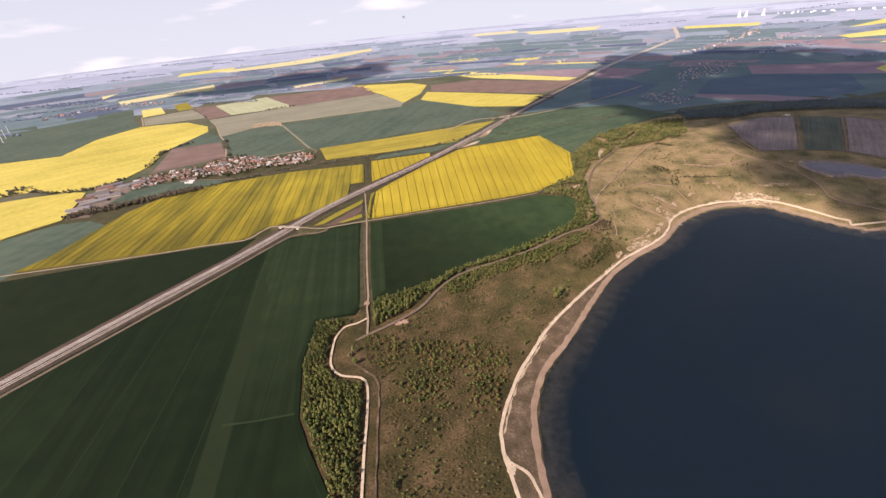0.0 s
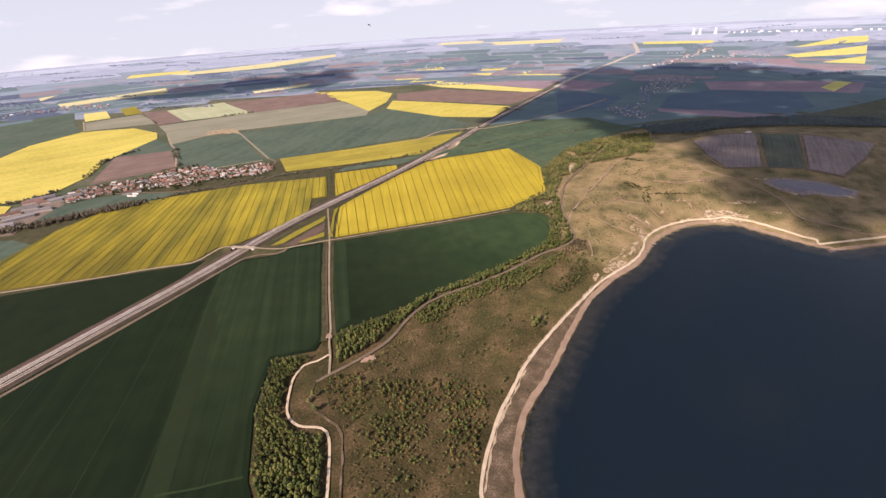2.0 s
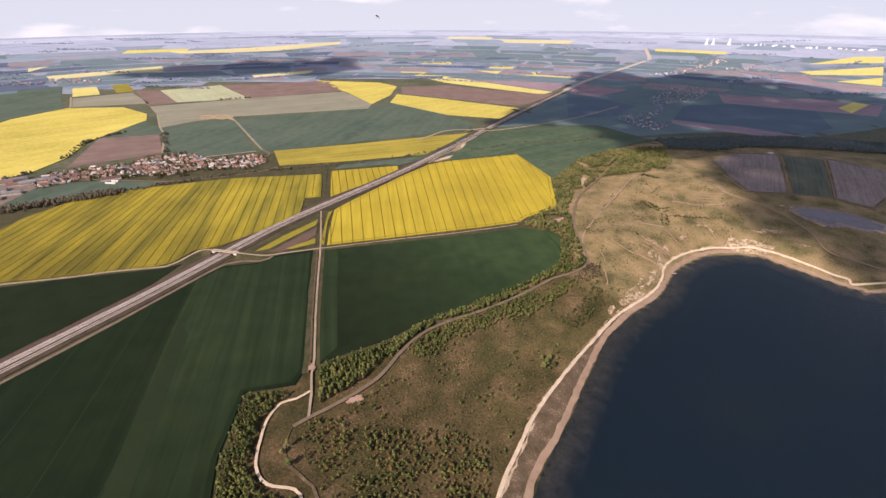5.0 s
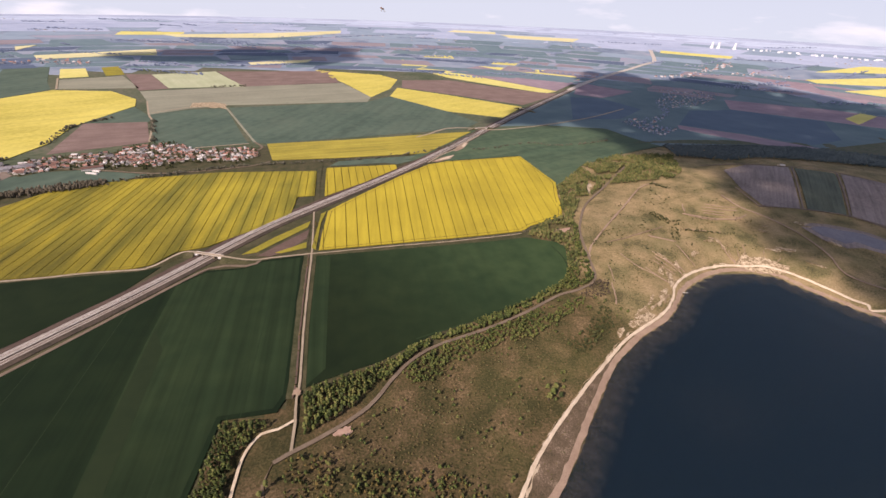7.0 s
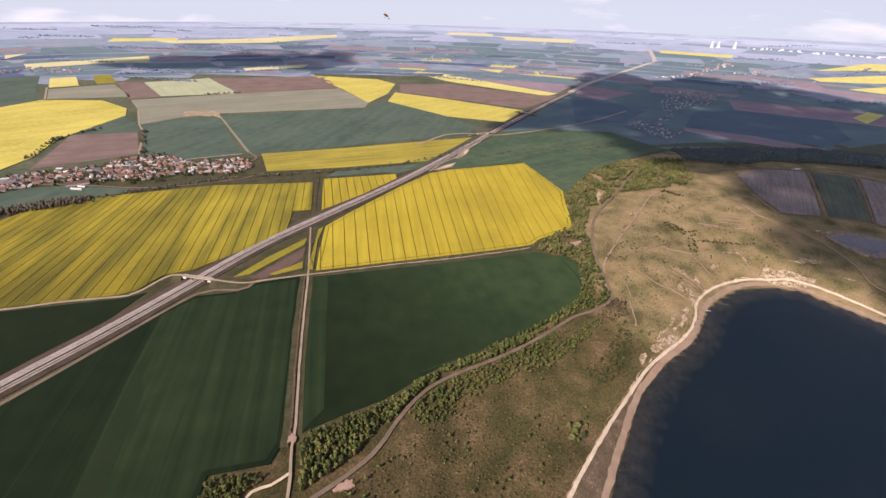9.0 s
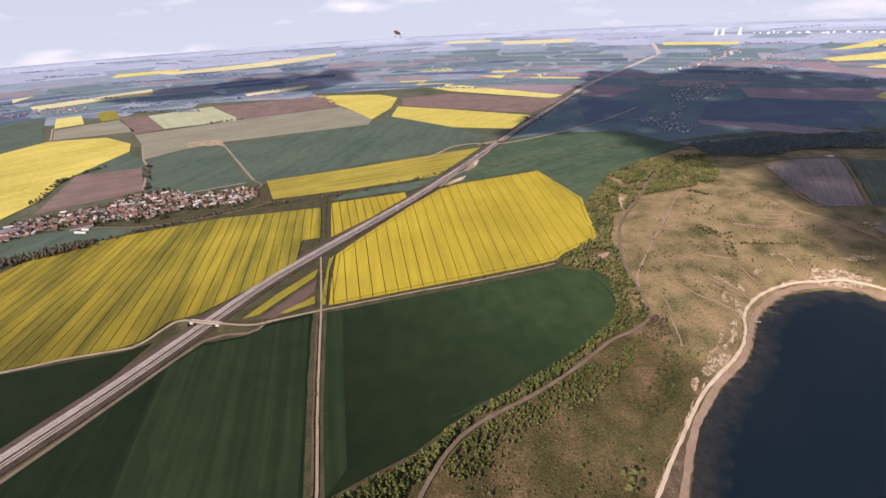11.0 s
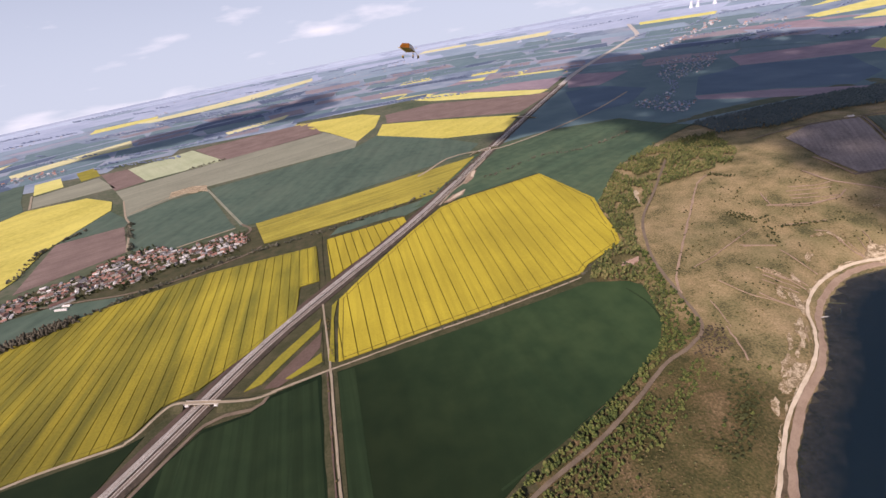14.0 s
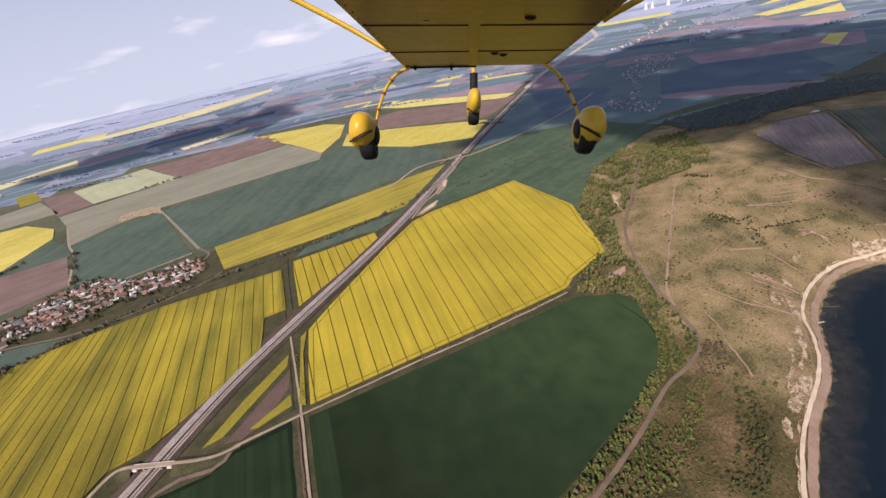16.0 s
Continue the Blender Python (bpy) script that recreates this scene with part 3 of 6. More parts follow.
def crop_field(name, pts, heading, spacing, label, gap=1.5, step=45, first=0.0, row=0.0, bend=None, crop=None, headland=0.0):
    """A rapeseed field: soil and gaps below, and one raised strip of crop between each two wheel tracks.
    The tracks cross the line y = row at first, first + spacing, ...; bend gives the heading of a track from its x, crop the material from its x."""
    base = field(name, pts, M_RAPE_EDGE, label, 0.45, 0.5, step)
    if bend is None:
        lean = math.tan(radians(heading))
        reach = [x - (y - row) * lean for x, y in pts]
    else:
        reach = [p[0] for p in pts]
    k, last = math.floor((min(reach) - first) / spacing) - 3, math.ceil((max(reach) - first) / spacing) + 3
    edges = []
    for i in range(k, last + 1):
        x = first + i * spacing
        a = radians(bend(x) if bend else heading)
        edges.append((x, Vector((x, row, 0)), Vector((math.cos(a), -math.sin(a), 0))))
    for (x0, p0, n0), (x1, p1, n1) in zip(edges, edges[1:]):
        bm = flat_outline(pts)
        cut(bm, p0 + n0 * gap / 2, n0, clear_inner=True)
        if bm.faces:
            cut(bm, p1 - n1 * gap / 2, n1, clear_outer=True)
        if not bm.faces:
            bm.free()
            continue
        drape(bm, step, 1.5, 1.1)
        link_bm("crop_strip", bm, crop((x0 + x1) / 2) if crop else M_RAPE, base)
    if headland:
        centre = Vector((sum(p[0] for p in pts), sum(p[1] for p in pts))) / len(pts)
        ring = [Vector(p) for p in pts] + [Vector(p) for p in pts[:2]]
        inner = []
        for i in range(1, len(ring) - 1):
            t = ((ring[i] - ring[i - 1]).normalized() + (ring[i + 1] - ring[i]).normalized()).normalized()
            side = Vector((t.y, -t.x))
            inner.append(ring[i] + side * (headland if side.dot(centre - ring[i]) > 0 else -headland))
        inner.append(inner[0])
        line = [a.lerp(b, k / 6) for a, b in zip(inner, inner[1:]) for k in range(6)] + [inner[-1]]
        ribbon("headland_track", line, gap, M_RAPE_EDGE, 1.56, 0.1, base)
    return base


YEL_MAIN = [(-93, 917), (-60, 963), (45, 1097), (120, 1180), (170, 1203), (366, 1242), (388, 1040), (366, 968), (350, 905), (336, 868), (268, 840), (250, 824), (104, 803), (-94, 774), (-95, 825)]
YEL_BIG = [(-704, 690), (-677, 735), (-641, 930), (-600, 1015), (-502, 1069), (-437, 1089), (-333, 1118), (-137, 1130), (-126, 990), (-157, 985), (-157, 908), (-206, 845), (-262, 790), (-300, 776), (-318, 742), (-338, 732), (-466, 714)]
def wheel_tracks(base, pts, heading, spacing, width=0.9, lift=0.72, mat=None):
    a = radians(heading)
    across = Vector((math.cos(a), -math.sin(a), 0))
    s = [across.x * x + across.y * y for x, y in pts]
    for k in range(math.ceil(min(s) / spacing), math.floor(max(s) / spacing) + 1):
        bm = flat_outline(pts)
        cut(bm, across * (k * spacing), across, clear_inner=True)
        cut(bm, across * (k * spacing + width), across, clear_outer=True)
        if not bm.faces:
            bm.free()
            continue
        drape(bm, 60, lift, 0.1)
        link_bm("wheel_track", bm, mat or M_WHEAT_TRACK, base)


crop_field("rapeseed_field", YEL_MAIN, 0, 18.3, "flowering yellow rapeseed field ruled by dark wheel tracks", 1.25, first=-72, row=805, bend=lambda x: -3.3 + 0.028 * (x + 30), headland=6.5)
crop_field("rapeseed_field", YEL_BIG, 0, 15.4, "long yellow rapeseed field with close dark wheel tracks", 1.0, first=-192, row=800, bend=lambda x: -4.0 + 0.045 * max(0.0, min(200.0, -340 - x)), crop=lambda x: M_RAPE_UNEVEN, headland=5.5)
crop_field("rapeseed_field", [(-118, 1150), (41, 1177), (43, 1150), (-30, 1062), (-106, 985)], -6, 16, "small yellow rapeseed field wedged beside the railway", row=1100)
crop_field("rapeseed_field", [(-284, 1332), (-90, 1380), (204, 1471), (283, 1492), (206, 1382), (125, 1272), (6, 1246), (-82, 1228), (-246, 1203)], 73, 60, "long yellow rapeseed strip beyond the tree-lined stream", 0.8, row=1300, crop=lambda x: M_RAPE_STRIP)
crop_field("rapeseed_field", [(-1800, 1425), (-1351, 1495), (-1175, 1527), (-1192, 1750), (-1123, 1935), (-939, 1946), (-808, 1826), (-766, 1723), (-808, 1465), (-776, 1305), (-790, 1190), (-830, 1132), (-920, 1124), (-1000, 1152), (-1066, 1132), (-1500, 1060)], 45, 60, "broad yellow rapeseed field with a rounded end", 0.4, crop=lambda x: M_RAPE_MID)
E_FIELD = [(-96, 757), (102, 782), (246, 800), (290, 778), (300, 762), (296, 738), (281, 694), (259, 667), (232, 648), (171, 617), (67, 570), (-4, 525), (-47, 509), (-77, 495), (-86, 590)]
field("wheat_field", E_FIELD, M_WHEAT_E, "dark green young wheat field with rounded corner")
SW_FIELD = [(-115, 760), (-100, 600), (-93, 486), (-100, 466), (-148, 461), (-153, 386), (-140, 303), (-125, 269), (-98, 218), (-80, 120), (-70, -250), (-800, -250), (-540, 350), (-362, 550), (-303, 636), (-264, 692), (-240, 722), (-190, 728), (-170, 748)]
wheel_tracks(field("wheat_field", SW_FIELD, M_WHEAT, "large dark green wheat field between railway and farm track"), SW_FIELD, -3, 54, mat=M_WHEAT_WORN)
field("wheat_plot", [(-268, 686), (-259, 576), (-218, 233), (-206, 120), (-180, -240), (-78, -240), (-86, 120), (-104, 218), (-131, 269), (-146, 305), (-158, 386), (-153, 466), (-104, 471), (-98, 488), (-106, 600), (-119, 752), (-170, 742), (-192, 724), (-240, 716)], M_WHEAT_MID, "thicker green wheat sown beside the farm track", 0.66, 0.1)
field("wheat_plot", [(-259, 600), (-218, 233), (-180, -240), (-152, -240), (-196, 233), (-236, 560)], M_WHEAT_PALE, "paler strip of thin wheat along the sowing line", 0.74, 0.1)
field("wheat_plot", [(-203, 304), (-148, 307), (-133, 270), (-106, 218), (-88, 120), (-82, -240), (-152, -240), (-196, 233)], M_WHEAT, "darker wheat plot beside the copse", 0.74, 0.1)
tagged(ribbon("headland_track", spline([(-215, 305), (-180, 306), (-145, 310)], 9), 2.4, M_WHEAT_TRACK, 0.86, 0.1, None, 0.8), "faint track across the wheat to the copse", "track", kind="structure")
field("wheat_plot", [(-95, 755), (-75, 757), (-68, 640), (-60, 520), (-77, 497), (-85, 590)], M_WHEAT_MID, "sparser strip of wheat along the farm track", 0.78, 0.1)
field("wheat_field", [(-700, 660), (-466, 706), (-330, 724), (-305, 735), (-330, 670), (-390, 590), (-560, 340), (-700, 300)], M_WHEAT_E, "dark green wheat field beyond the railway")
field("wheat_field", [(-845, 828), (-765, 898), (-705, 903), (-649, 869), (-677, 735), (-704, 665), (-700, 300), (-800, 50), (-1300, 50), (-1250, 680)], M_WHEAT_B, "green wheat field beside the farm")
crop_field("rapeseed_field", [(-1400, 1000), (-1030, 1083), (-963, 1102), (-877, 1115), (-835, 1103), (-804, 1014), (-775, 920), (-808, 885), (-842, 841), (-1200, 700)], 40, 60, "yellow rapeseed field behind the farm sheds", 0.4, crop=lambda x: M_RAPE_MID)
field("wheat_field", [(-683, 1618), (-596, 1693), (-494, 1728), (-351, 1380), (-330, 1337), (-458, 1285), (-549, 1316)], M_WHEAT_B, "blue-green wheat field behind the village")
field("wheat_field", [(-486, 1736), (-37, 1895), (50, 2016), (249, 1772), (331, 1615), (270, 1530), (-275, 1340), (-319, 1337)], M_WHEAT_B, "broad blue-green wheat field behind the village")
field("wheat_field", [(60, 1215), (300, 1530), (560, 1590), (760, 1560), (820, 1330), (640, 1235), (500, 1155), (381, 1015), (366, 1250), (170, 1212)], M_MEADOW, "green meadow beside the railway below the wooded hill")
field("wheat_field", [(-112, 1168), (-95, 1199), (-33, 1222), (30, 1234), (112, 1254), (85, 1212), (45, 1184), (14, 1193), (-47, 1179)], M_WHEAT_B, "narrow green strip between stream and rapeseed")
field("stubble_field", [(-855, 1963), (-533, 2126), (-158, 2300), (-25, 1988), (-37, 1895), (-500, 1776), (-600, 1708), (-680, 1618), (-764, 1803)], M_OLIVE, "olive brown stubble field", category="field")
field("pale_field", [(-961, 2327), (-745, 2470), (-533, 2126), (-787, 2043)], M_PALE, "pale green crop field")
field("soil_field", [(-738, 2469), (-235, 2613), (-166, 2285), (-533, 2126)], M_SOIL, "bare reddish brown ploughed field")
field("soil_field", [(-1057, 2310), (-961, 2327), (-783, 2032), (-863, 1975)], M_SOIL, "bare brown ploughed strip")
field("rapeseed_field", [(-1335, 2362), (-1258, 2404), (-1156, 2225), (-1230, 2166)], M_RAPE_FAR, "small square of yellow rapeseed")
field("pale_field", [(-1215, 2441), (-1166, 2495), (-1058, 2304), (-1107, 2257)], M_RAPE_PALE, "small fading yellow-green field")
field("pale_field", [(-1214, 2136), (-1050, 2270), (-881, 2023), (-1119, 1960)], M_OLIVE, "grey-green stubble field")
field("soil_field", [(-734, 1227), (-799, 1498), (-651, 1530), (-565, 1334)], M_SOIL, "bare purplish brown field beside the village")
field("wheat_field", [(-766, 1715), (-690, 1620), (-640, 1535), (-795, 1502), (-808, 1490)], M_WHEAT_B, "narrow green field between rapeseed and soil")
field("wheat_field", [(-1355, 1510), (-1185, 1540), (-1203, 1751), (-1135, 1945), (-1235, 2100), (-1400, 2410), (-1500, 2340), (-1800, 2250), (-1900, 1440)], M_WHEAT_B, "far blue-green wheat field")
field("rapeseed_field", [(-310, 2618), (20, 2552), (99, 2438), (56, 2186), (-25, 1988), (-139, 2274)], M_RAPE_MID, "kinked yellow rapeseed field in the distance")
field("rapeseed_field", [(88, 2216), (296, 2083), (565, 1883), (438, 1696), (249, 1772), (50, 2016)], M_RAPE_MID, "yellow rapeseed field beside the railway")
field("soil_field", [(354, 2474), (705, 2238), (840, 2196), (581, 1925), (299, 2108), (110, 2225), (120, 2420)], M_SOIL, "bare brown field beyond the rapeseed")
field("rapeseed_field", [(153, 3080), (394, 2742), (564, 2563), (850, 2266), (775, 2204), (365, 2545), (142, 2889)], M_RAPE_FAR, "narrow distant yellow rapeseed strip")
field("soil_field", [(400, 2750), (600, 2930), (909, 2583), (1097, 2572), (850, 2275), (570, 2570)], M_SOIL_FAR, "distant bare brown field")
field("rapeseed_field", [(605, 2935), (1128, 2812), (1097, 2580), (909, 2590)], M_RAPE_FAR, "distant yellow rapeseed field")
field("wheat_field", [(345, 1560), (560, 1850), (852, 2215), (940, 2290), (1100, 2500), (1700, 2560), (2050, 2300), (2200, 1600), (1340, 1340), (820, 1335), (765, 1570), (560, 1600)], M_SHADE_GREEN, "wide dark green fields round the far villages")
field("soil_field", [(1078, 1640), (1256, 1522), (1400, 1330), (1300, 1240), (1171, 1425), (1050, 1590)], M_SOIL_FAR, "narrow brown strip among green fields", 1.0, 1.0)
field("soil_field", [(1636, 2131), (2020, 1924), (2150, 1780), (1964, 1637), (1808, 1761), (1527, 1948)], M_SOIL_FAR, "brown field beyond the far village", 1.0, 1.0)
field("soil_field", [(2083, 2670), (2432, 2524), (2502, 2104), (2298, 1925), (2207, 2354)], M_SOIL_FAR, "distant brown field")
field("soil_field", [(1055, 2500), (1255, 2293), (1016, 2130), (911, 2202)], M_SOIL_FAR, "bare field beside the railway with purple haze in its colour", 1.0, 1.0)
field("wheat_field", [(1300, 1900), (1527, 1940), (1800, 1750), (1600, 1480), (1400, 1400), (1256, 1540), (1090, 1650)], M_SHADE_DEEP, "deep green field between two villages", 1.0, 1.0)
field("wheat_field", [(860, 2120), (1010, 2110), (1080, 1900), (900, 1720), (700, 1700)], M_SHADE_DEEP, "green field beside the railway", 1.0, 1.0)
# Farther rings take paler, bluer materials: haze painted by distance.
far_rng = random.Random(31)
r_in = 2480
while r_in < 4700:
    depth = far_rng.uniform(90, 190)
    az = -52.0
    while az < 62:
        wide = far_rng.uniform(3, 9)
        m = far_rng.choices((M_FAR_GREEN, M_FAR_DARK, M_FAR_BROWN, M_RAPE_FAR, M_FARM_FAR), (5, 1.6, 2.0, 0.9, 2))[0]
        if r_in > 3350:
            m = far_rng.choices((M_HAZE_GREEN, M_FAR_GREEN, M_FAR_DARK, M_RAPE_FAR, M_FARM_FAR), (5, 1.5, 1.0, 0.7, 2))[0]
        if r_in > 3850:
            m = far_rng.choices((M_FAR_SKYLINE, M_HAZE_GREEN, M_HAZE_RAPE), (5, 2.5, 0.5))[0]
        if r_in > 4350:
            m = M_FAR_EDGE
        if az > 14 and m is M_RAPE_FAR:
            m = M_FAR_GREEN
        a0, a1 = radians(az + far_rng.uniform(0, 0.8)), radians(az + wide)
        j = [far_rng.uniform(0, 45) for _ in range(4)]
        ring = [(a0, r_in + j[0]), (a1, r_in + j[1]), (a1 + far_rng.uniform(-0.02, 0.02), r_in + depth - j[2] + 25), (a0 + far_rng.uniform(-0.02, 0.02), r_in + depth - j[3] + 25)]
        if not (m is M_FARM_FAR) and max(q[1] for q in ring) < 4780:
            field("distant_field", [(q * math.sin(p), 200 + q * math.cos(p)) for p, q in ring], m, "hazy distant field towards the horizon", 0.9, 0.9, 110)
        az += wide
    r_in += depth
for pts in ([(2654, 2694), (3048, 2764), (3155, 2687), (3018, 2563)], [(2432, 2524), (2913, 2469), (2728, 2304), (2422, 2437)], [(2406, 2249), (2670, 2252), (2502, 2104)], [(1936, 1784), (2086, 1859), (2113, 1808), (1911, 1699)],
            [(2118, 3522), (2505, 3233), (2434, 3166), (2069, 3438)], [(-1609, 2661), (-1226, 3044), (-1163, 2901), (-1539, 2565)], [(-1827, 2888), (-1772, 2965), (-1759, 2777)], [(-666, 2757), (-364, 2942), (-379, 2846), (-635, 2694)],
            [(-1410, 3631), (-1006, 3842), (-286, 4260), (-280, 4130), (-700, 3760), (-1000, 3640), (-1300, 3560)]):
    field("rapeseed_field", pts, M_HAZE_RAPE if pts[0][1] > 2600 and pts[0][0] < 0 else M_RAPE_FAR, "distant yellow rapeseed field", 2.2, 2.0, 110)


# ---- railway, roads and tracks ----
RAIL = spline([(-640, 205), (-545, 345), (-379, 580), (-330, 648), (-275, 731), (-198, 850), (-117, 948), (46, 1136), (180, 1312), (327, 1515), (546, 1810), (925, 2300), (1185, 2587)], 25)
railway = ribbon("railway_embankment", side_shift(RAIL, 4), 36, M_BANK, 0.75, 0.8, None, 2)
tagged(railway, "straight double-track railway line on a grassy formation", "railway", kind="structure")
ribbon("track_bed", RAIL, 8.8, M_BALLAST, 1.35, 0.7, railway, 0.3)
for d in (-3.0, -1.55, 1.55, 3.0):
    ribbon("rail", side_shift(RAIL, d), 0.24, M_STEEL, 1.55, 0.25, railway)
ribbon("drain", side_shift(RAIL, 0.2), 0.7, M_GRAVEL, 1.42, 0.3, railway, 0.3)
ribbon("gravel_bed", side_shift(RAIL, 10.8), 7.0, M_GRAVEL, 1.1, 0.5, railway, 0.5)
for d in (8.4, 12.9):
    ribbon("cable_duct", side_shift(RAIL, d), 0.9, M_BALLAST, 1.25, 0.4, railway, 0.3)
ribbon("soil_bank", side_shift(RAIL, -9.5), 7.0, M_BANK_RED, 1.0, 0.4, railway, 2.4)
SERVICE = spline([(-625, 195), (-520, 335), (-362, 553), (-303, 639), (-264, 697), (-240, 727), (-220, 734), (-191, 732), (-179, 738), (-173, 752)], 12)
tagged(ribbon("service_road", SERVICE, 4.5, M_ASPHALT, 1.0, 0.5, None, 0.3), "grey service road along the railway", "road", kind="structure")
ROAD_EW = spline([(-720, 680), (-466, 710), (-400, 722), (-324, 730), (-311, 740), (-296, 766), (-282, 774), (-268, 771), (-226, 757), (-206, 751), (-187, 750), (-166, 753), (-104, 764)], 10)
tagged(ribbon("farm_road", ROAD_EW, 3.2, M_CONCRETE, 1.0, 0.5, None, 0.3), "pale concrete farm road curving up to the bridge", "road", kind="structure")
tagged(ribbon("field_track", spline([(-104, 764), (27, 784), (102, 793), (244, 815)], 10), 2.2, M_CONCRETE, 0.9, 0.5, None, 1.0), "pale dirt track between rapeseed and wheat", "track", kind="structure")
NS = [(-80, 423), (-81, 452), (-84, 481), (-84, 505), (-91, 580), (-97, 660), (-104, 764), (-116, 895), (-118, 915)]
tagged(ribbon("verge", spline([(x - 7, y) for x, y in NS[2:7]], 20), 8, M_VERGE, 0.85, 0.5, None, 1.5), "grassy verge along the farm track", "verge", kind="structure")
tagged(ribbon("soil_strip", spline([(x - 4, y) for x, y in NS[2:7]], 12), 1.8, M_SOIL_BROWN, 0.95, 0.5, None, 1.2), "bare brown soil strip beside the farm track", "verge", kind="structure")
tagged(ribbon("farm_track", spline(NS, 12), 2.6, M_CONCRETE, 1.0, 0.5, None, 0.7), "straight pale farm track with crumbling edges", "track", kind="structure")
tagged(ribbon("farm_track", spline([(-119, 985), (-125, 1062), (-131, 1176)], 20), 6, M_VERGE, 1.0, 0.5, None, 0.7), "grassy farm track between two rapeseed fields", "track", kind="structure")
BIKE = [(-82, 456), (-95, 447), (-109, 443), (-118, 426), (-120, 405), (-118, 375), (-105, 357), (-82, 350), (-74, 335), (-72, 295), (-72, 258), (-71, 215), (-69, 130), (-62, -60), (-60, -240)]
tagged(ribbon("cycle_path", spline(BIKE, 6), 2.5, M_PATH, 0.7, 0.4, None, 0.2), "pale winding cycle path through the copse", "path", kind="structure")
BELT = [(-93, 413), (-79, 422), (-51, 438), (-14, 466), (14, 505), (37, 530), (66, 549), (134, 577), (190, 606), (246, 639), (284, 652), (316, 674), (328, 730), (340, 790), (359, 837), (405, 916), (492, 1008), (588, 1114)]
tagged(ribbon("forest_track", spline(BELT, 9), 4.0, M_ASPHALT, 1.0, 0.5, None, 0.5), "grey asphalt track through the tree belt", "track", kind="structure")
tagged(ribbon("old_track", spline([(-93, 413), (-98, 394), (-90, 373), (-75, 357), (-63, 340), (-61, 281), (-60, 214), (-58, 130), (-50, -60), (-48, -240)], 9), 2.0, M_BLUFF, 0.5, 0.5, None, 2.2), "overgrown grey old track", "track", kind="structure")
tagged(ribbon("hill_track", spline([(330, 726), (340, 750), (405, 822), (478, 900), (548, 972), (592, 991)], 9), 2.6, M_SAND, 0.8, 0.6, None, 1.6), "pale rutted track up the hill", "track", kind="structure")
tagged(ribbon("foot_track", spline([(337, 663), (328, 632), (321, 615)], 6), 1.6, M_SAND, 0.8, 0.6, None, 1.2), "short worn sandy path", "path", kind="structure")
tagged(ribbon("country_road", spline([(110, 1420), (156, 1465), (178, 1493), (210, 1524), (250, 1538), (285, 1537), (322, 1526), (360, 1520), (400, 1530), (557, 1598), (776, 1726), (1000, 1900)], 30), 7, M_CONCRETE, 1.6, 0.6, None, 0.5), "country road over the railway", "road", kind="structure")
tagged(ribbon("country_road", spline([(-319, 1350), (-494, 1735)], 30), 6, M_OLIVE, 1.0, 0.6), "grassy track between wheat fields", "track", kind="structure")
tagged(ribbon("motorway", spline([(925, 2300), (1185, 2587), (1714, 3032), (1860, 3150), (2056, 3557)], 60), 26, M_BALLAST, 2.0, 1.5), "distant pale road bending to the horizon", "road", kind="structure")
for pts, wide in (([(-764, 1803), (-683, 1618), (-640, 1535), (-565, 1334)], 5), ([(-604, 1735), (-683, 1640)], 5), ([(-445, 1291), (-330, 1334)], 4), ([(-1120, 1950), (-1235, 2165)], 6)):
    tagged(ribbon("field_lane", spline(pts, 20), wide, M_CONCRETE, 1.1, 0.6), "pale lane between the fields", "track", kind="structure")
# shore
SHORE = [(-60, -300), (32, -40), (66, 120)] + [(83, 190)] + LAKE[1:27] + [(1200, 575)]
shore_line = spline(SHORE, 7)
tagged(ribbon("beach", side_shift(shore_line, -3.0), 6.6, M_SAND, 0.35, 1.0, None, 2.0), "pinkish sand beach along the waterline", "beach", kind="structure")
BEACH_PATH = [(-60, -240), (20, -40), (58, 130), (57, 208), (54, 236), (55, 263), (61, 282), (74, 309), (94, 344), (114, 370), (135, 398), (168, 433), (216, 478), (263, 519), (298, 548), (317, 561), (340, 575), (374, 594), (399, 612), (424, 637), (444, 664), (486, 692), (545, 712), (600, 712), (650, 697), (688, 640), (712, 602), (760, 583), (1200, 590)]
tagged(ribbon("shore_path", spline(BEACH_PATH, 7), 3.4, M_PATH, 0.8, 0.7, None, 0.9), "bright sandy path above the beach", "path", kind="structure")
field("sandy_bank", BEACH_PATH[2:14] + [(q[0] - 4, q[1] + 2) for q in LAKE[10:0:-1]] + [(80, 190), (62, 120)], M_BLUFF, "brown sandy bank between path and beach", 0.3, 0.5, 12, "bank")
tagged(ribbon("headland_track", spline([(40, 560), (100, 584), (140, 601), (191, 623), (230, 646), (255, 663), (279, 688), (287, 725), (280, 765)], 9), 2.2, M_WHEAT_TRACK, 0.74, 0.1, None, 0.6), "faint headland track in the wheat", "track", kind="structure")
tagged(ribbon("sand_spill", side_shift(spline(BEACH_PATH[5:11], 5), 3.4), 2.2, M_CHALK, 0.6, 0.5, None, 3.4), "pale sand spilling down from the path", "bare patch", kind="structure")
tagged(ribbon("sand_spill", side_shift(spline(BEACH_PATH[10:26], 5), -2.6), 0.6, M_SCAR, 0.7, 0.7, None, 4.0), "eroded chalky edge above the path", "bare patch", kind="structure")
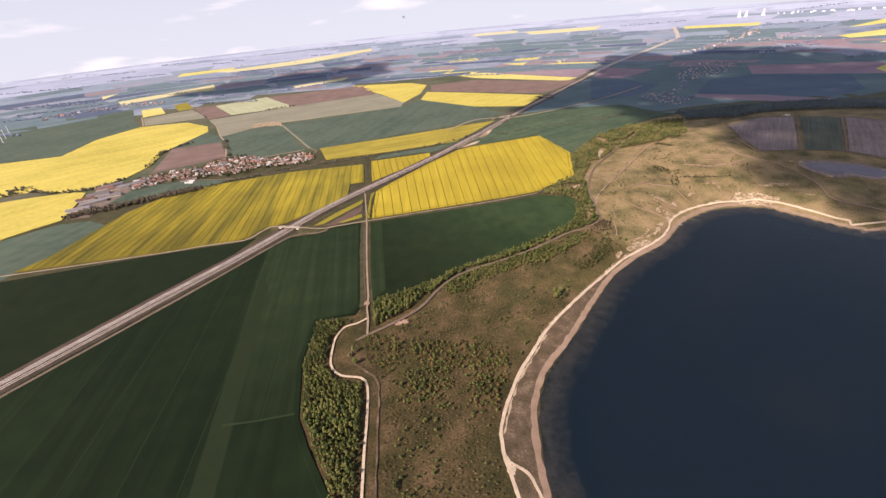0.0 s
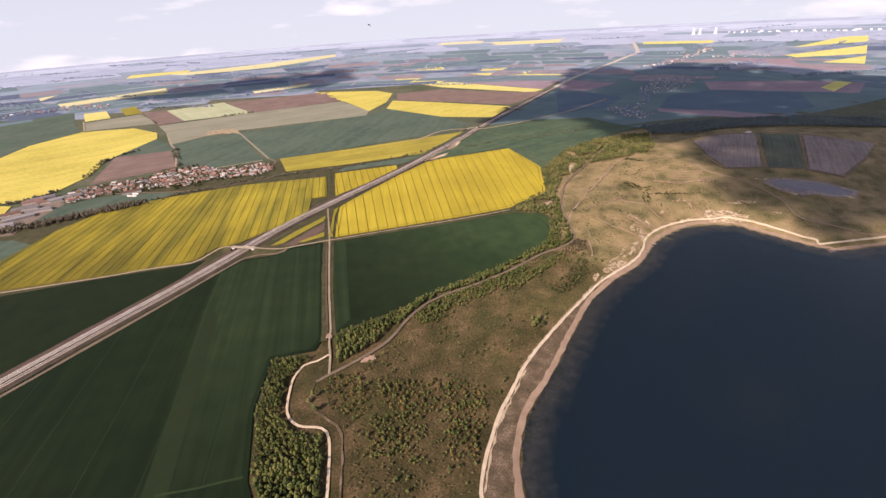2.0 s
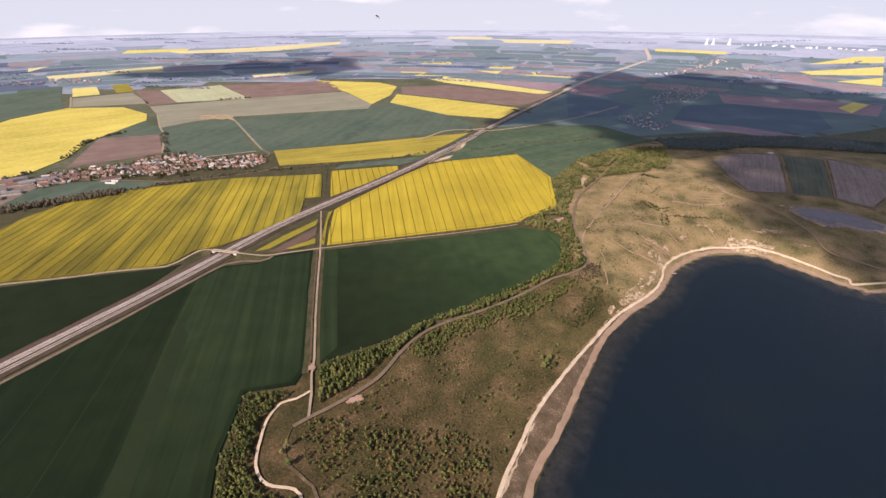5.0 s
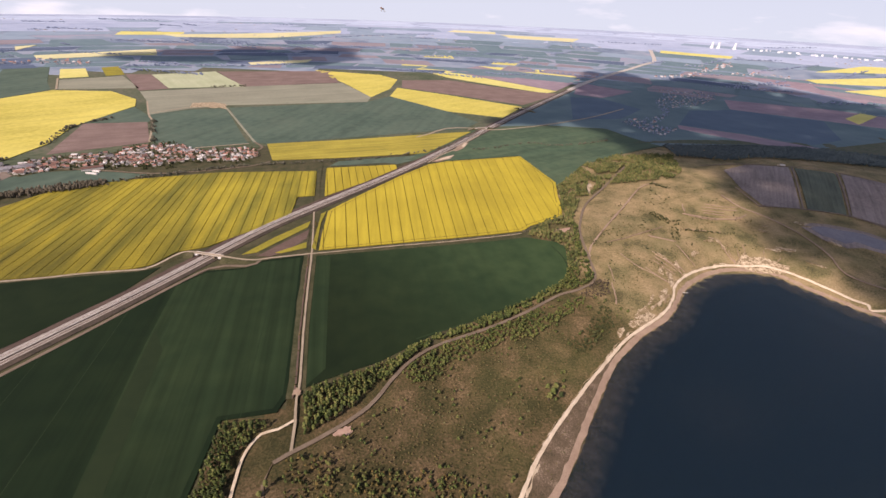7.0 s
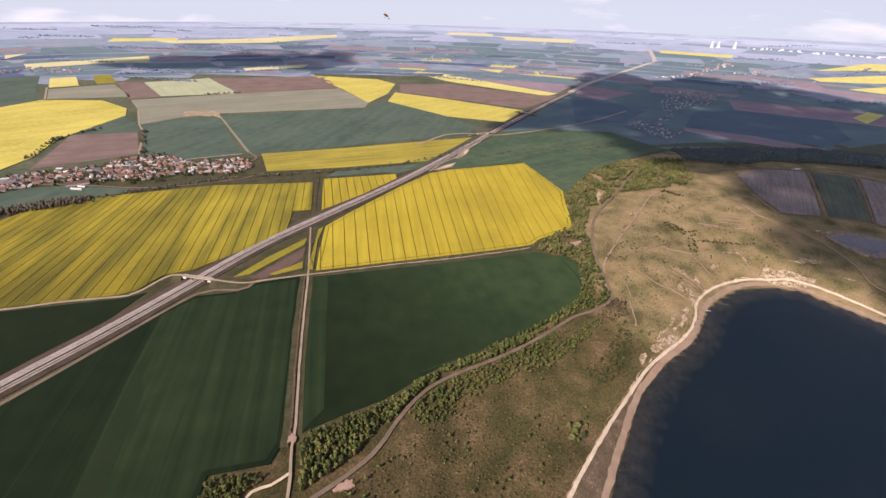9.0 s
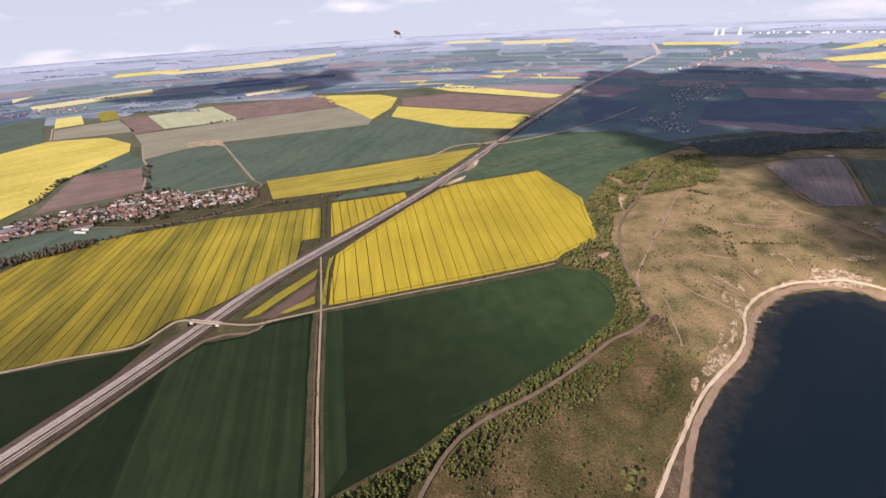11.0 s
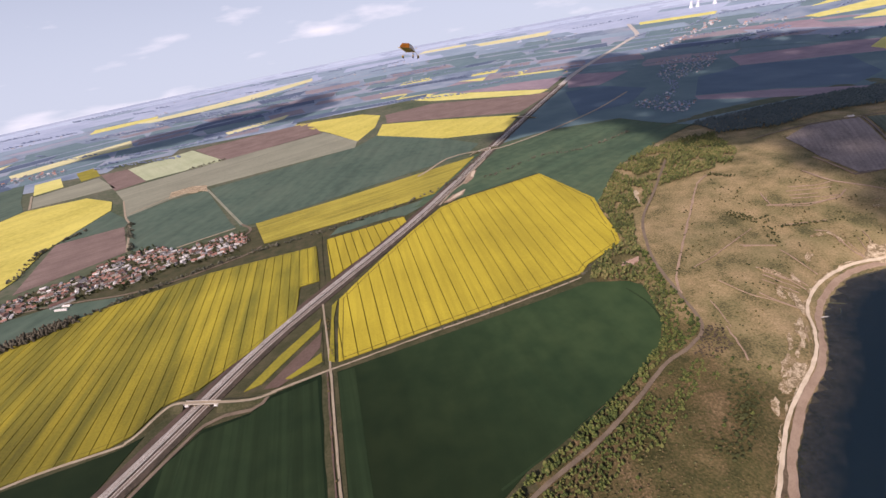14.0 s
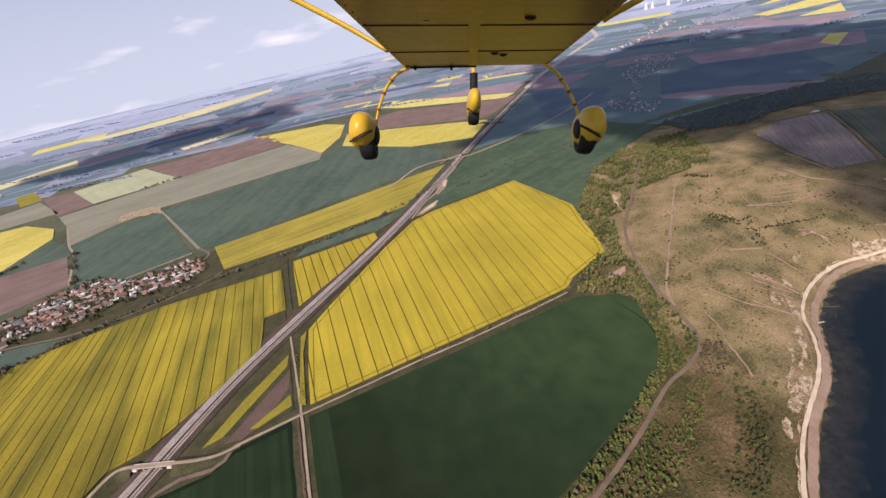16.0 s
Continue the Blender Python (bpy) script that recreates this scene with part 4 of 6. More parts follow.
for pts, m in (([(198, 1296), (221, 1345), (245, 1381), (253, 1370), (226, 1312), (203, 1288)], M_SAND), ([(130, 1203), (158, 1235), (195, 1258), (181, 1227), (144, 1201)], M_SAND), ([(140, 1207), (170, 1238), (193, 1254), (176, 1228)], M_PATH), ([(226, 1330), (240, 1366), (249, 1367), (233, 1326)], M_PATH)):
    field("spoil_heap", pts, m, "pale sand and gravel laid down beside the railway", 1.0 if m is M_SAND else 1.3, 0.8, 20, "bare patch")
tagged(ribbon("works_track", spline([(120, 1195), (165, 1262), (200, 1300), (245, 1372), (300, 1450)], 12), 4, M_CONCRETE, 1.25, 0.6, None, 0.8), "pale works track beside the railway", "track", kind="structure")


def patch(name, cx, cy, rx, ry, turn, mat, label, lift=0.7, seed=0, category="bare patch"):
    """An irregular bare patch lying on the land."""
    rng = random.Random(seed)
    pts, ph = [], [rng.uniform(0, 6.28) for _ in range(3)]
    for i in range(30):
        a = math.tau * i / 30
        k = 0.9 + 0.22 * math.sin(2 * a + ph[0]) + 0.16 * math.sin(3 * a + ph[1]) + 0.13 * math.sin(7 * a + ph[2]) + rng.uniform(-0.06, 0.06)
        x, y = rx * k * math.cos(a), ry * k * math.sin(a)
        c, s = math.cos(radians(turn)), math.sin(radians(turn))
        pts.append((cx + c * x - s * y, cy + s * x + c * y))
    return field(name, pts, mat, label, lift, 1.6, 9, category)


def plot_track(pts, width, mat, label, wobble=0.8, lift=0.9):
    return tagged(ribbon("hill_track", spline(pts, 9), width, mat, lift, 0.9, None, wobble), label, "track", kind="structure")


# bare sand, chalk and plots on the hill above the lake
scar = random.Random(12)
for i, (cx, cy, rx, ry, turn, n) in enumerate([(432, 690, 9, 3, 60, 5), (408, 640, 12, 3, 50, 5), (352, 598, 15, 4, 38, 6), (330, 582, 7, 3, 40, 3), (304, 566, 7, 2.5, 40, 3),
                                              (780, 805, 10, 3, -20, 3), (842, 752, 12, 3, -40, 3), (690, 735, 16, 2.5, -15, 4), (470, 705, 10, 2, 70, 3), (520, 735, 10, 2, 30, 3), (380, 625, 8, 2, 45, 3)]):
    patch("sand_scar", cx, cy, rx * 1.35, ry * 1.7, turn, M_SCAR, "bare sandy ground above the shore", 0.4, 400 + i)
    for k in range(n):
        c, s = math.cos(radians(turn)), math.sin(radians(turn))
        u, v = scar.uniform(-rx, rx), scar.uniform(-ry, ry)
        patch("chalk_scar", cx + c * u - s * v, cy + s * u + c * v, rx * scar.uniform(0.12, 0.34), ry * scar.uniform(0.12, 0.30), turn + scar.uniform(-35, 35), M_CHALK, "bare whitish sand and chalk scar above the shore", 0.5, 100 + 10 * i + k)
def chalk_bank(pts, label, lift=0.62):
    """A bare chalky slope with a ragged rim and eroded ribs."""
    r = random.Random(len(pts) * 7 + int(pts[0][0]))
    ring = []
    for i in range(len(pts)):
        a, b = Vector(pts[i - 1]), Vector(pts[i])
        n = max(2, int((b - a).length / 3.5))
        for k in range(n):
            q = a.lerp(b, k / n)
            ring.append((q.x + r.uniform(-1.3, 1.3), q.y + r.uniform(-1.3, 1.3)))
    return field("chalk_bank", ring, M_CHALK_WHITE, label, lift, 1.2, 9, "bare slope")


chalk_bank([(582, 716), (600, 725), (616, 738), (617, 726), (641, 722), (655, 710), (669, 697), (659, 686), (640, 692), (614, 701)], "bright white chalk slope at the head of the bay")
chalk_bank([(325, 575), (336, 583), (346, 591), (356, 597), (364, 602), (372, 599), (366, 593), (354, 586), (340, 579)], "bright chalky slope above the shore path")
for k, (cx, cy) in enumerate(((362, 604), (376, 612), (390, 620), (402, 629), (414, 637))):
    patch("sand_scar", cx, cy, 8, 2.4, 35, M_SCAR, "grey-brown bare slope above the shore path", 0.6, 780 + k)
chalk_bank([(441, 691), (449, 684), (441, 662), (430, 652), (434, 670)], "pale chalk gully above the bay")
for pts in ([(600, 725), (606, 746)], [(617, 737), (621, 752)], [(641, 722), (650, 735)], [(655, 710), (668, 716)], [(589, 720), (588, 742)], [(573, 777), (586, 766), (579, 745)], [(441, 725), (453, 710), (472, 699)], [(382, 729), (400, 690), (432, 666)], [(498, 757), (500, 732)], [(460, 783), (491, 771)],
            [(589, 875), (575, 848), (615, 825)], [(615, 826), (652, 825), (673, 828), (645, 834)], [(436, 720), (446, 704), (462, 692)], [(428, 712), (440, 697), (455, 686)], [(415, 640), (400, 622)]):
    tagged(ribbon("chalk_rib", spline(pts, 4), 0.6, M_SAND, 0.7, 0.9, None, 0.9), "thin pale streak of bare chalk in dry grass", "bare patch", kind="structure")
patch("sand_pit", -36, 440, 8, 5, 30, M_RED, "small pink sand patch beside the forest track", 0.7, 40)
patch("quarry_floor", 316, 812, 13, 8, 20, M_RED, "pinkish rubble clearing in the wood", 0.9, 41)
patch("cliff_face", 452, 1010, 18, 5, 70, M_CHALK, "pale bare cliff among trees", 1.2, 42)
patch("cliff_face", 440, 985, 14, 4, 60, M_CHALK, "pale bare cliff among trees", 1.2, 43)
field("gravel_yard", [(-603, 1722), (-618, 1790), (-560, 1812), (-511, 1790), (-488, 1712), (-515, 1735), (-530, 1725), (-560, 1742)], M_CHALK_WHITE, "pale gravel yard in the fields", 1.3, 1.0, 40, "yard")
patch("parking_patch", -85, 490, 3.5, 6, 0, M_SAND, "small pale passing place on the track", 1.1, 45)
patch("sand_junction", 57, 229, 4.5, 8, 8, M_PATH, "bare sandy fork of the shore path", 0.9, 46)
tagged(ribbon("shore_path", spline([(55, 240), (57, 234), (63, 231), (71, 224), (75, 213), (77, 200), (78, 180)], 5), 3.0, M_PATH, 0.78, 0.7, None, 0.8), "sandy branch path dropping to the beach", "path", kind="structure")
for pts, wide in (([(462, 779), (483, 774), (504, 766)], 1.6), ([(499, 756), (500, 729), (507, 709)], 1.2), ([(407, 694), (416, 678), (434, 665)], 1.1), ([(583, 749), (583, 729), (590, 715)], 1.2), ([(568, 852), (594, 840), (618, 830), (644, 826), (664, 825), (690, 836)], 2.0),
                  ([(587, 884), (576, 860)], 1.3), ([(630, 878), (662, 864), (690, 862)], 0.9), ([(618, 869), (658, 855), (680, 850)], 0.9), ([(613, 858), (650, 845)], 0.9), ([(610, 850), (645, 837)], 0.9), ([(374, 762), (411, 772), (455, 791), (505, 812)], 0.8), ([(350, 703), (348, 687), (341, 661)], 0.9),
                  ([(440, 735), (470, 690)], 0.8), ([(543, 805), (572, 797), (605, 789)], 0.9), ([(470, 712), (478, 694)], 1.2)):
    plot_track(pts, wide, M_SAND, "thin worn sandy trail on the hill", 0.9, 0.6)
for i, (cx, cy, rx, ry, turn) in enumerate([(457, 714, 16, 3.5, -60), (448, 726, 9, 2.5, -50), (568, 768, 9, 2.5, 0), (584, 757, 9, 2, -85), (444, 682, 12, 3, 70)]):
    patch("chalk_scar", cx, cy, rx * 1.2, ry * 1.1, turn, M_SCAR, "pale streaks of eroded sand in dry grass", 0.55, 700 + i)
plot_track([(687, 908), (694, 864), (726, 827), (748, 788), (757, 750), (756, 712), (740, 662), (772, 620), (802, 594), (880, 582), (1000, 588)], 2.6, M_SAND, "pale gravel track over the hill")
plot_track([(744, 942), (738, 867)], 2.4, M_SAND, "pale gravel track down to the plots")
plot_track([(762, 1084), (868, 1078), (955, 1052), (1024, 1030), (1080, 990), (1136, 950)], 2.2, M_GRAVEL, "pale track along the crest of the hill")
plot_track([(965, 1040), (827, 853)], 3.2, M_GRAVEL, "straight grey track beside a planted plot")
plot_track([(1050, 1003), (904, 821)], 3.2, M_GRAVEL, "straight grey track beside a planted plot")
plot_track([(736, 864), (827, 850), (905, 822), (948, 777)], 2.4, M_GRAVEL, "grey track below the planted plots")
plot_track([(948, 777), (1075, 844)], 2.2, M_GRAVEL, "grey track past the eastern plot")
field("planted_plot", [(969, 1036), (1044, 1002), (902, 828), (834, 849)], M_PLOT_GREEN, "dark green planted plot on the hill", 0.9, 0.9, 30, "plot")
field("planted_plot", [(1056, 998), (1180, 920), (1076, 848), (952, 784), (911, 824)], M_PLOT, "brownish planted plot on the hill", 0.9, 0.9, 30, "plot")
field("planted_plot", [(958, 1042), (820, 852), (748, 866), (752, 935), (790, 1040), (870, 1070)], M_PLOT, "brown planted plot on the hill", 0.9, 0.9, 30, "plot")
pond = field("pond", [(786, 788), (800, 792), (817, 791), (830, 783), (843, 777), (860, 772), (876, 764), (888, 752), (897, 740), (914, 723), (905, 717), (892, 713), (875, 718), (857, 725), (848, 736), (838, 745), (826, 741), (813, 740), (806, 750), (801, 758), (789, 766)], M_POND, "shallow bluish pond on the hill", 1.0, 1.0, 30, "pond")
field("pond_margin", [(772, 794), (800, 804), (832, 797), (860, 786), (892, 768), (912, 742), (928, 722), (898, 702), (860, 712), (838, 728), (806, 728), (784, 752)], M_PLOT, "muddy margin round the pond", 0.75, 0.9, 30, "bank")
for k, (x, y, rx_, ry_, turn) in enumerate(((889, 708, 9, 3, -40), (782, 793, 7, 3, -10), (793, 742, 10, 4, -35), (688, 787, 9, 2.5, -20), (666, 735, 10, 2.5, -25), (711, 690, 12, 3, -35), (955, 1058, 8, 4, -20), (700, 800, 6, 2, 10))):
    patch("chalk_scar", x, y, rx_, ry_, turn, M_CHALK if k in (0, 6) else M_SCAR, "small pale patch of bare ground on the hill", 1.1, 740 + k)
# the wedge beside the railway
field("soil_field", [(-119, 880), (-112, 776), (-170, 757), (-214, 762), (-180, 812)], M_VERGE, "rough grass wedge beside the railway", 0.7, 0.5)
field("soil_field", [(-117, 845), (-118, 812), (-140, 775), (-164, 757), (-182, 760), (-160, 790)], M_SOIL_BROWN, "bare soil strip in the grass wedge", 0.95, 0.5)
for pts in ([(-119, 876), (-121, 852), (-150, 815), (-185, 770), (-205, 764), (-170, 815)], [(-116, 800), (-114, 782), (-150, 766), (-158, 768), (-135, 785)], [(-101, 868), (-96, 916), (-104, 905), (-106, 780), (-99, 776)]):
    field("rapeseed_scrap", pts, M_RAPE_PALE, "scrap of yellow rapeseed left by the tracks", 1.3, 0.9, 40)
field("grass_notch", [(-127, 984), (-154, 980), (-154, 925), (-124, 955)], M_VERGE, "small rough grass notch beside the rapeseed", 0.9, 0.6)


# ---- bridge over the railway ----
def box_bm(sx, sy, sz, bevel=0.0, at=(0, 0, 0), turn=0.0):
    bm = bmesh.new()
    bmesh.ops.create_cube(bm, size=1, matrix=Matrix.Diagonal((sx, sy, sz, 1)))
    if bevel:
        bmesh.ops.bevel(bm, geom=bm.edges[:], offset=bevel, segments=2, affect="EDGES", profile=0.5)
    bmesh.ops.transform(bm, matrix=pose(*at, 0, 0, turn), verts=bm.verts[:])
    return bm


M_WHITE = material("white_painted_concrete", [(0.62, 0.60, 0.57), (0.78, 0.76, 0.73)], 6, 0.8, 0.8)


def overpass(x, y, z, heading, length, label, ramps=True):
    base = tagged(new("road_bridge"), label, "bridge")
    base.matrix_world = pose(x, y, z, 0, 0, heading)
    link_bm("deck", box_bm(length, 5.4, 0.8, 0.1, (0, 0, 4.4)), M_CONCRETE, base)
    for s in (-1, 1):
        link_bm("parapet", box_bm(length, 0.3, 0.9, 0.05, (0, s * 2.5, 5.1)), M_BALLAST, base, "pale concrete parapet")
        link_bm("pier", box_bm(1.2, 5.5, 4.0, 0.15, (s * 9, 0, 2.0)), M_CONCRETE, base)
        link_bm("wing_wall", box_bm(4.5, 6.8, 2.0, 0.1, (s * (length / 2 - 3.5), -0.4, 3.0)), M_WHITE, base, "white wing wall")
        if not ramps:
            continue
        bm = bmesh.new()
        prof = [(length / 2 - 5, 0), (length / 2 + 26, 0), (length / 2 + 2, 4.85), (length / 2 - 1, 4.85)]
        rows = [[bm.verts.new((s * px, yy * (1.9 if pz == 0 else 1), pz)) for px, pz in prof] for yy in (-4.4, 4.4)]
        bm.faces.new(rows[0])
        bm.faces.new(rows[1][::-1])
        for k in range(4):
            bm.faces.new((rows[0][k], rows[0][k - 1], rows[1][k - 1], rows[1][k]))
        bmesh.ops.recalc_face_normals(bm, faces=bm.faces[:])
        link_bm("abutment", bm, M_VERGE, base, "grassy bridge abutment")
        ramp = box_bm(27, 3.4, 0.3, 0.05)
        bmesh.ops.transform(ramp, matrix=pose(s * (length / 2 + 13), 0, 2.75, 0, s * 11.4, 0), verts=ramp.verts[:])
        link_bm("approach_road", ramp, M_CONCRETE, base, "pale approach road")
    return base


def jetty(x, y, heading, length):
    """A small bathing jetty: plank deck on posts."""
    base = tagged(new("jetty"), "small weathered wooden jetty at the water's edge", "jetty")
    base.matrix_world = pose(x, y, LAKE_Z, 0, 0, heading)
    for k in range(int(length / 0.8)):
        link_bm("plank", box_bm(0.74, 1.8, 0.08, 0, (0.4 + 0.8 * k, 0, 0.7)), M_BALLAST, base)
    for k in range(4):
        for side in (-0.8, 0.8):
            link_bm("post", box_bm(0.2, 0.2, 2.2, 0.03, (0.6 + k * (length - 1.2) / 3, side, -0.1)), M_BARK, base, "dark wooden post")
    return base


jetty(446, 652.5, -10, 12)
for pts in ([(468, 665), (475, 671), (485, 667), (495, 662)], [(474, 650), (479, 654), (483, 658)]):
    tagged(ribbon("reed_line", spline(pts, 2), 0.5, M_SAPLING, 0, 0.6, None, 0.5, LAKE_Z + 0.25), "thin line of pale reeds standing in the shallows", "reeds", kind="stuff")
overpass(-249, 760, 0.5, -18, 44, "concrete road bridge with white parapets over the railway", False)


def raised_road(name, line, width, foot, mat, drop, label, keep):
    """A road climbing to the bridge: its top follows the ramp, its sides slope to the ground."""
    verts, faces, last = [], [], None
    for i, p in enumerate(line):
        away = (p - Vector((-249, 760))).length
        if not keep(away):
            last = None
            continue
        t = (line[min(i + 1, len(line) - 1)] - line[max(i - 1, 0)]).normalized()
        s = Vector((t.y, -t.x))
        g = height(p.x, p.y)
        z = g + 1.05 + 4.55 * smooth(82, 24, away) - drop
        o = len(verts)
        for k, zz in ((-foot - 1.4 * (z - g), g), (-width / 2, z), (width / 2, z), (foot + 1.4 * (z - g), g)):
            q = p + s * k
            verts.append((q.x, q.y, zz))
        if last is not None:
            faces += [(last + k, last + k + 1, o + k + 1, o + k) for k in range(3)]
        last = o
    ob = new(name, mesh_from(name, verts, faces, [mat]))
    return tagged(ob, label, "road", kind="structure")


RAMP = spline([(-338, 732), (-324, 732), (-311, 742), (-300, 757), (-287, 769), (-270, 767), (-249, 760), (-228, 753), (-208, 748), (-187, 747), (-166, 752), (-150, 756)], 4)
raised_road("road_embankment", RAMP, 6.4, 3.3, M_VERGE, 0.12, "grassy embankment carrying the farm road to the bridge", lambda d: 21 < d < 84)
raised_road("ramp_road", RAMP, 3.4, 1.75, M_CONCRETE, 0.0, "pale concrete road rising to the bridge", lambda d: 21 < d < 84)
overpass(322, 1528, 0.5, 18, 46, "distant road bridge over the railway with pale parapets")
overpass(556, 1826, 0.5, -50, 46, "far field bridge over the railway")


# ---- trees ----
def ico(rng, c, r, flat, verts, faces, jitter=0.28):
    """One lumpy clump of leaves, joined to the lists."""
    g = (1 + 5 ** 0.5) / 2
    pts = [(-1, g, 0), (1, g, 0), (-1, -g, 0), (1, -g, 0), (0, -1, g), (0, 1, g), (0, -1, -g), (0, 1, -g), (g, 0, -1), (g, 0, 1), (-g, 0, -1), (-g, 0, 1)]
    tri = [(0, 11, 5), (0, 5, 1), (0, 1, 7), (0, 7, 10), (0, 10, 11), (1, 5, 9), (5, 11, 4), (11, 10, 2), (10, 7, 6), (7, 1, 8), (3, 9, 4), (3, 4, 2), (3, 2, 6), (3, 6, 8), (3, 8, 9), (4, 9, 5), (2, 4, 11), (6, 2, 10), (8, 6, 7), (9, 8, 1)]
    o = len(verts)
    a = rng.random() * math.tau
    ca, sa = math.cos(a), math.sin(a)
    for x, y, z in pts:
        k = r / 1.9 * (1 + jitter * (rng.random() * 2 - 1))
        verts.append((c[0] + k * (ca * x - sa * y), c[1] + k * (sa * x + ca * y), c[2] + k * z * flat))
    faces.extend((o + i, o + j, o + k) for i, j, k in tri)


def leaf_sprays(rng, c, r, n, size, verts, faces):
    for _ in range(n):
        d = Vector((rng.gauss(0, 1), rng.gauss(0, 1), rng.gauss(0, 0.8))).normalized()
        p = Vector(c) + d * r * (0.85 + 0.3 * rng.random())
        u = d.orthogonal().normalized() * size
        v = d.cross(u).normalized() * size * (0.5 + rng.random() * 0.5)
        o = len(verts)
        verts.extend(tuple(p + q) for q in (-u - v * 0.3, u * 0.2 - v, u + v * 0.4, -u * 0.1 + v))
        faces.append((o, o + 1, o + 2, o + 3))


def crown_lists(rng, h, r, clumps, sprays):
    verts, faces = [], []
    for k in range(clumps):
        u = (k + 0.5) / clumps
        z = h * (0.30 + 0.64 * u)
        rad = r * (0.35 + 0.65 * math.sin(math.pi * min(1.0, 0.2 + 0.75 * u)))
        a = k * 2.4 + rng.random()
        d = rad * 0.62 * rng.random() ** 0.5 if u < 0.85 else 0.1 * r
        c = (d * math.cos(a), d * math.sin(a), z)
        ico(rng, c, r * (0.42 + 0.25 * rng.random()), 0.9, verts, faces)
        if sprays:
            leaf_sprays(rng, c, r * 0.5, sprays, r * 0.16, verts, faces)
    return verts, faces


def trunk_bm(h, r):
    bm = bmesh.new()
    rings = []
    for k, (z, rad) in enumerate([(-0.4, r * 1.35), (h * 0.12, r), (h * 0.45, r * 0.7), (h * 0.8, r * 0.25)]):
        rings.append([bm.verts.new((rad * math.cos(math.tau * i / 6) + 0.05 * k, rad * math.sin(math.tau * i / 6), z)) for i in range(6)])
    for a, b in zip(rings, rings[1:]):
        for i in range(6):
            bm.faces.new((a[i - 1], a[i], b[i], b[i - 1]))
    for k in range(4):
        ang, z = k * 1.7, h * (0.35 + 0.1 * k)
        tip = Vector((math.cos(ang), math.sin(ang), 0.8)) * h * 0.22 + Vector((0, 0, z))
        root = [bm.verts.new((0.5 * r * math.cos(ang + q), 0.5 * r * math.sin(ang + q), z)) for q in (-1.5, 1.5)] + [bm.verts.new((0, 0, z + r))]
        t = bm.verts.new(tip)
        for i in range(3):
            bm.faces.new((root[i - 1], root[i], t))
    return bm


def make_tree(seed, h, r, leaf, label):
    rng = random.Random(seed)
    base = tagged(new("tree"), label, "tree", "trees of the copse")
    link_bm("trunk", trunk_bm(h, 0.035 * h), M_BARK, base)
    v, f = crown_lists(rng, h, r, 9, 5)
    ob = new("crown", mesh_from("crown", v, f, [leaf]))
    ob.parent = base
    return base


TREES = [make_tree(1, 8.0, 1.9, M_LEAF_OBJ, "broad young deciduous tree in fresh spring leaf"), make_tree(2, 10.0, 1.9, M_LEAF_OBJ, "tall young deciduous tree in fresh spring leaf"),
         make_tree(3, 6.5, 1.9, M_LEAF_OBJ, "low bushy deciduous tree in yellow-green leaf"), make_tree(4, 9.5, 1.5, M_LEAF_OBJ, "slender poplar-like tree in pale green leaf")]
for i, t in enumerate(TREES):
    x, y = (-128, 300 + 9 * i)
    t.matrix_world = pose(x, y, height(x, y))

WOOD_A = [(-146, 455), (-103, 453), (-114, 440), (-124, 426), (-127, 405), (-124, 371), (-110, 350), (-80, 341), (-78, 258), (-76, 120), (-68, -240), (-90, -240), (-92, 120), (-98, 222), (-120, 270), (-136, 303), (-149, 386)]
BELT_A = [(-77, 489), (-2, 518), (69, 563), (174, 611), (263, 668), (283, 699), (300, 695), (283, 662), (240, 648), (180, 618), (60, 558), (5, 510), (-30, 465), (-71, 438)]
WOOD_N = [(383, 1014), (500, 1148), (640, 1228), (760, 1190), (690, 1046), (640, 1003), (529, 1003), (485, 1004), (389, 921), (332, 814), (315, 754), (302, 690), (284, 697), (301, 763), (252, 803), (268, 832), (336, 867), (366, 960)]
WOOD_FAR = [(820, 1330), (1300, 1335), (1560, 1240), (1500, 1080), (1150, 1090), (950, 1130), (850, 1110), (770, 1185)]


def scatter(poly, spacing, seed, keep=1.0):
    """Jittered places inside an outline."""
    rng = random.Random(seed)
    xs, ys = [p[0] for p in poly], [p[1] for p in poly]
    out = []
    y = min(ys)
    while y < max(ys):
        x = min(xs)
        while x < max(xs):
            px, py = x + rng.uniform(-0.48, 0.48) * spacing, y + rng.uniform(-0.48, 0.48) * spacing
            if rng.random() < keep and inside(px, py, poly):
                out.append((px, py))
            x += spacing
        y += spacing
    return out


def near_line(x, y, line, d):
    return edge_distance(x, y, line, False) < d


def joined_trees(name, places, h, r, leaf, label, seed, clumps=4, category="wood", sprays=0):
    rng = random.Random(seed)
    verts, faces = [], []
    for x, y in places:
        k = 0.65 + 0.6 * rng.random()
        v, f = crown_lists(rng, h * k, r * k * (0.85 + 0.3 * rng.random()), clumps, sprays)
        z = height(x, y) - 0.08 * h
        o = len(verts)
        verts.extend((a + x, b + y, c * 1.02 + z) for a, b, c in v)
        faces.extend(tuple(o + i for i in q) for q in f)
    ob = new(name, mesh_from(name, verts, faces, [leaf]))
    return tagged(ob, label, category, kind="stuff")


rng = random.Random(5)
near_places = [p for p in scatter(WOOD_A, 3.5, 11) if not near_line(*p, BIKE, 3.5)]
belt_places = [p for p in scatter(BELT_A, 3.6, 12, 0.95) if not near_line(*p, BELT, 3.4)]
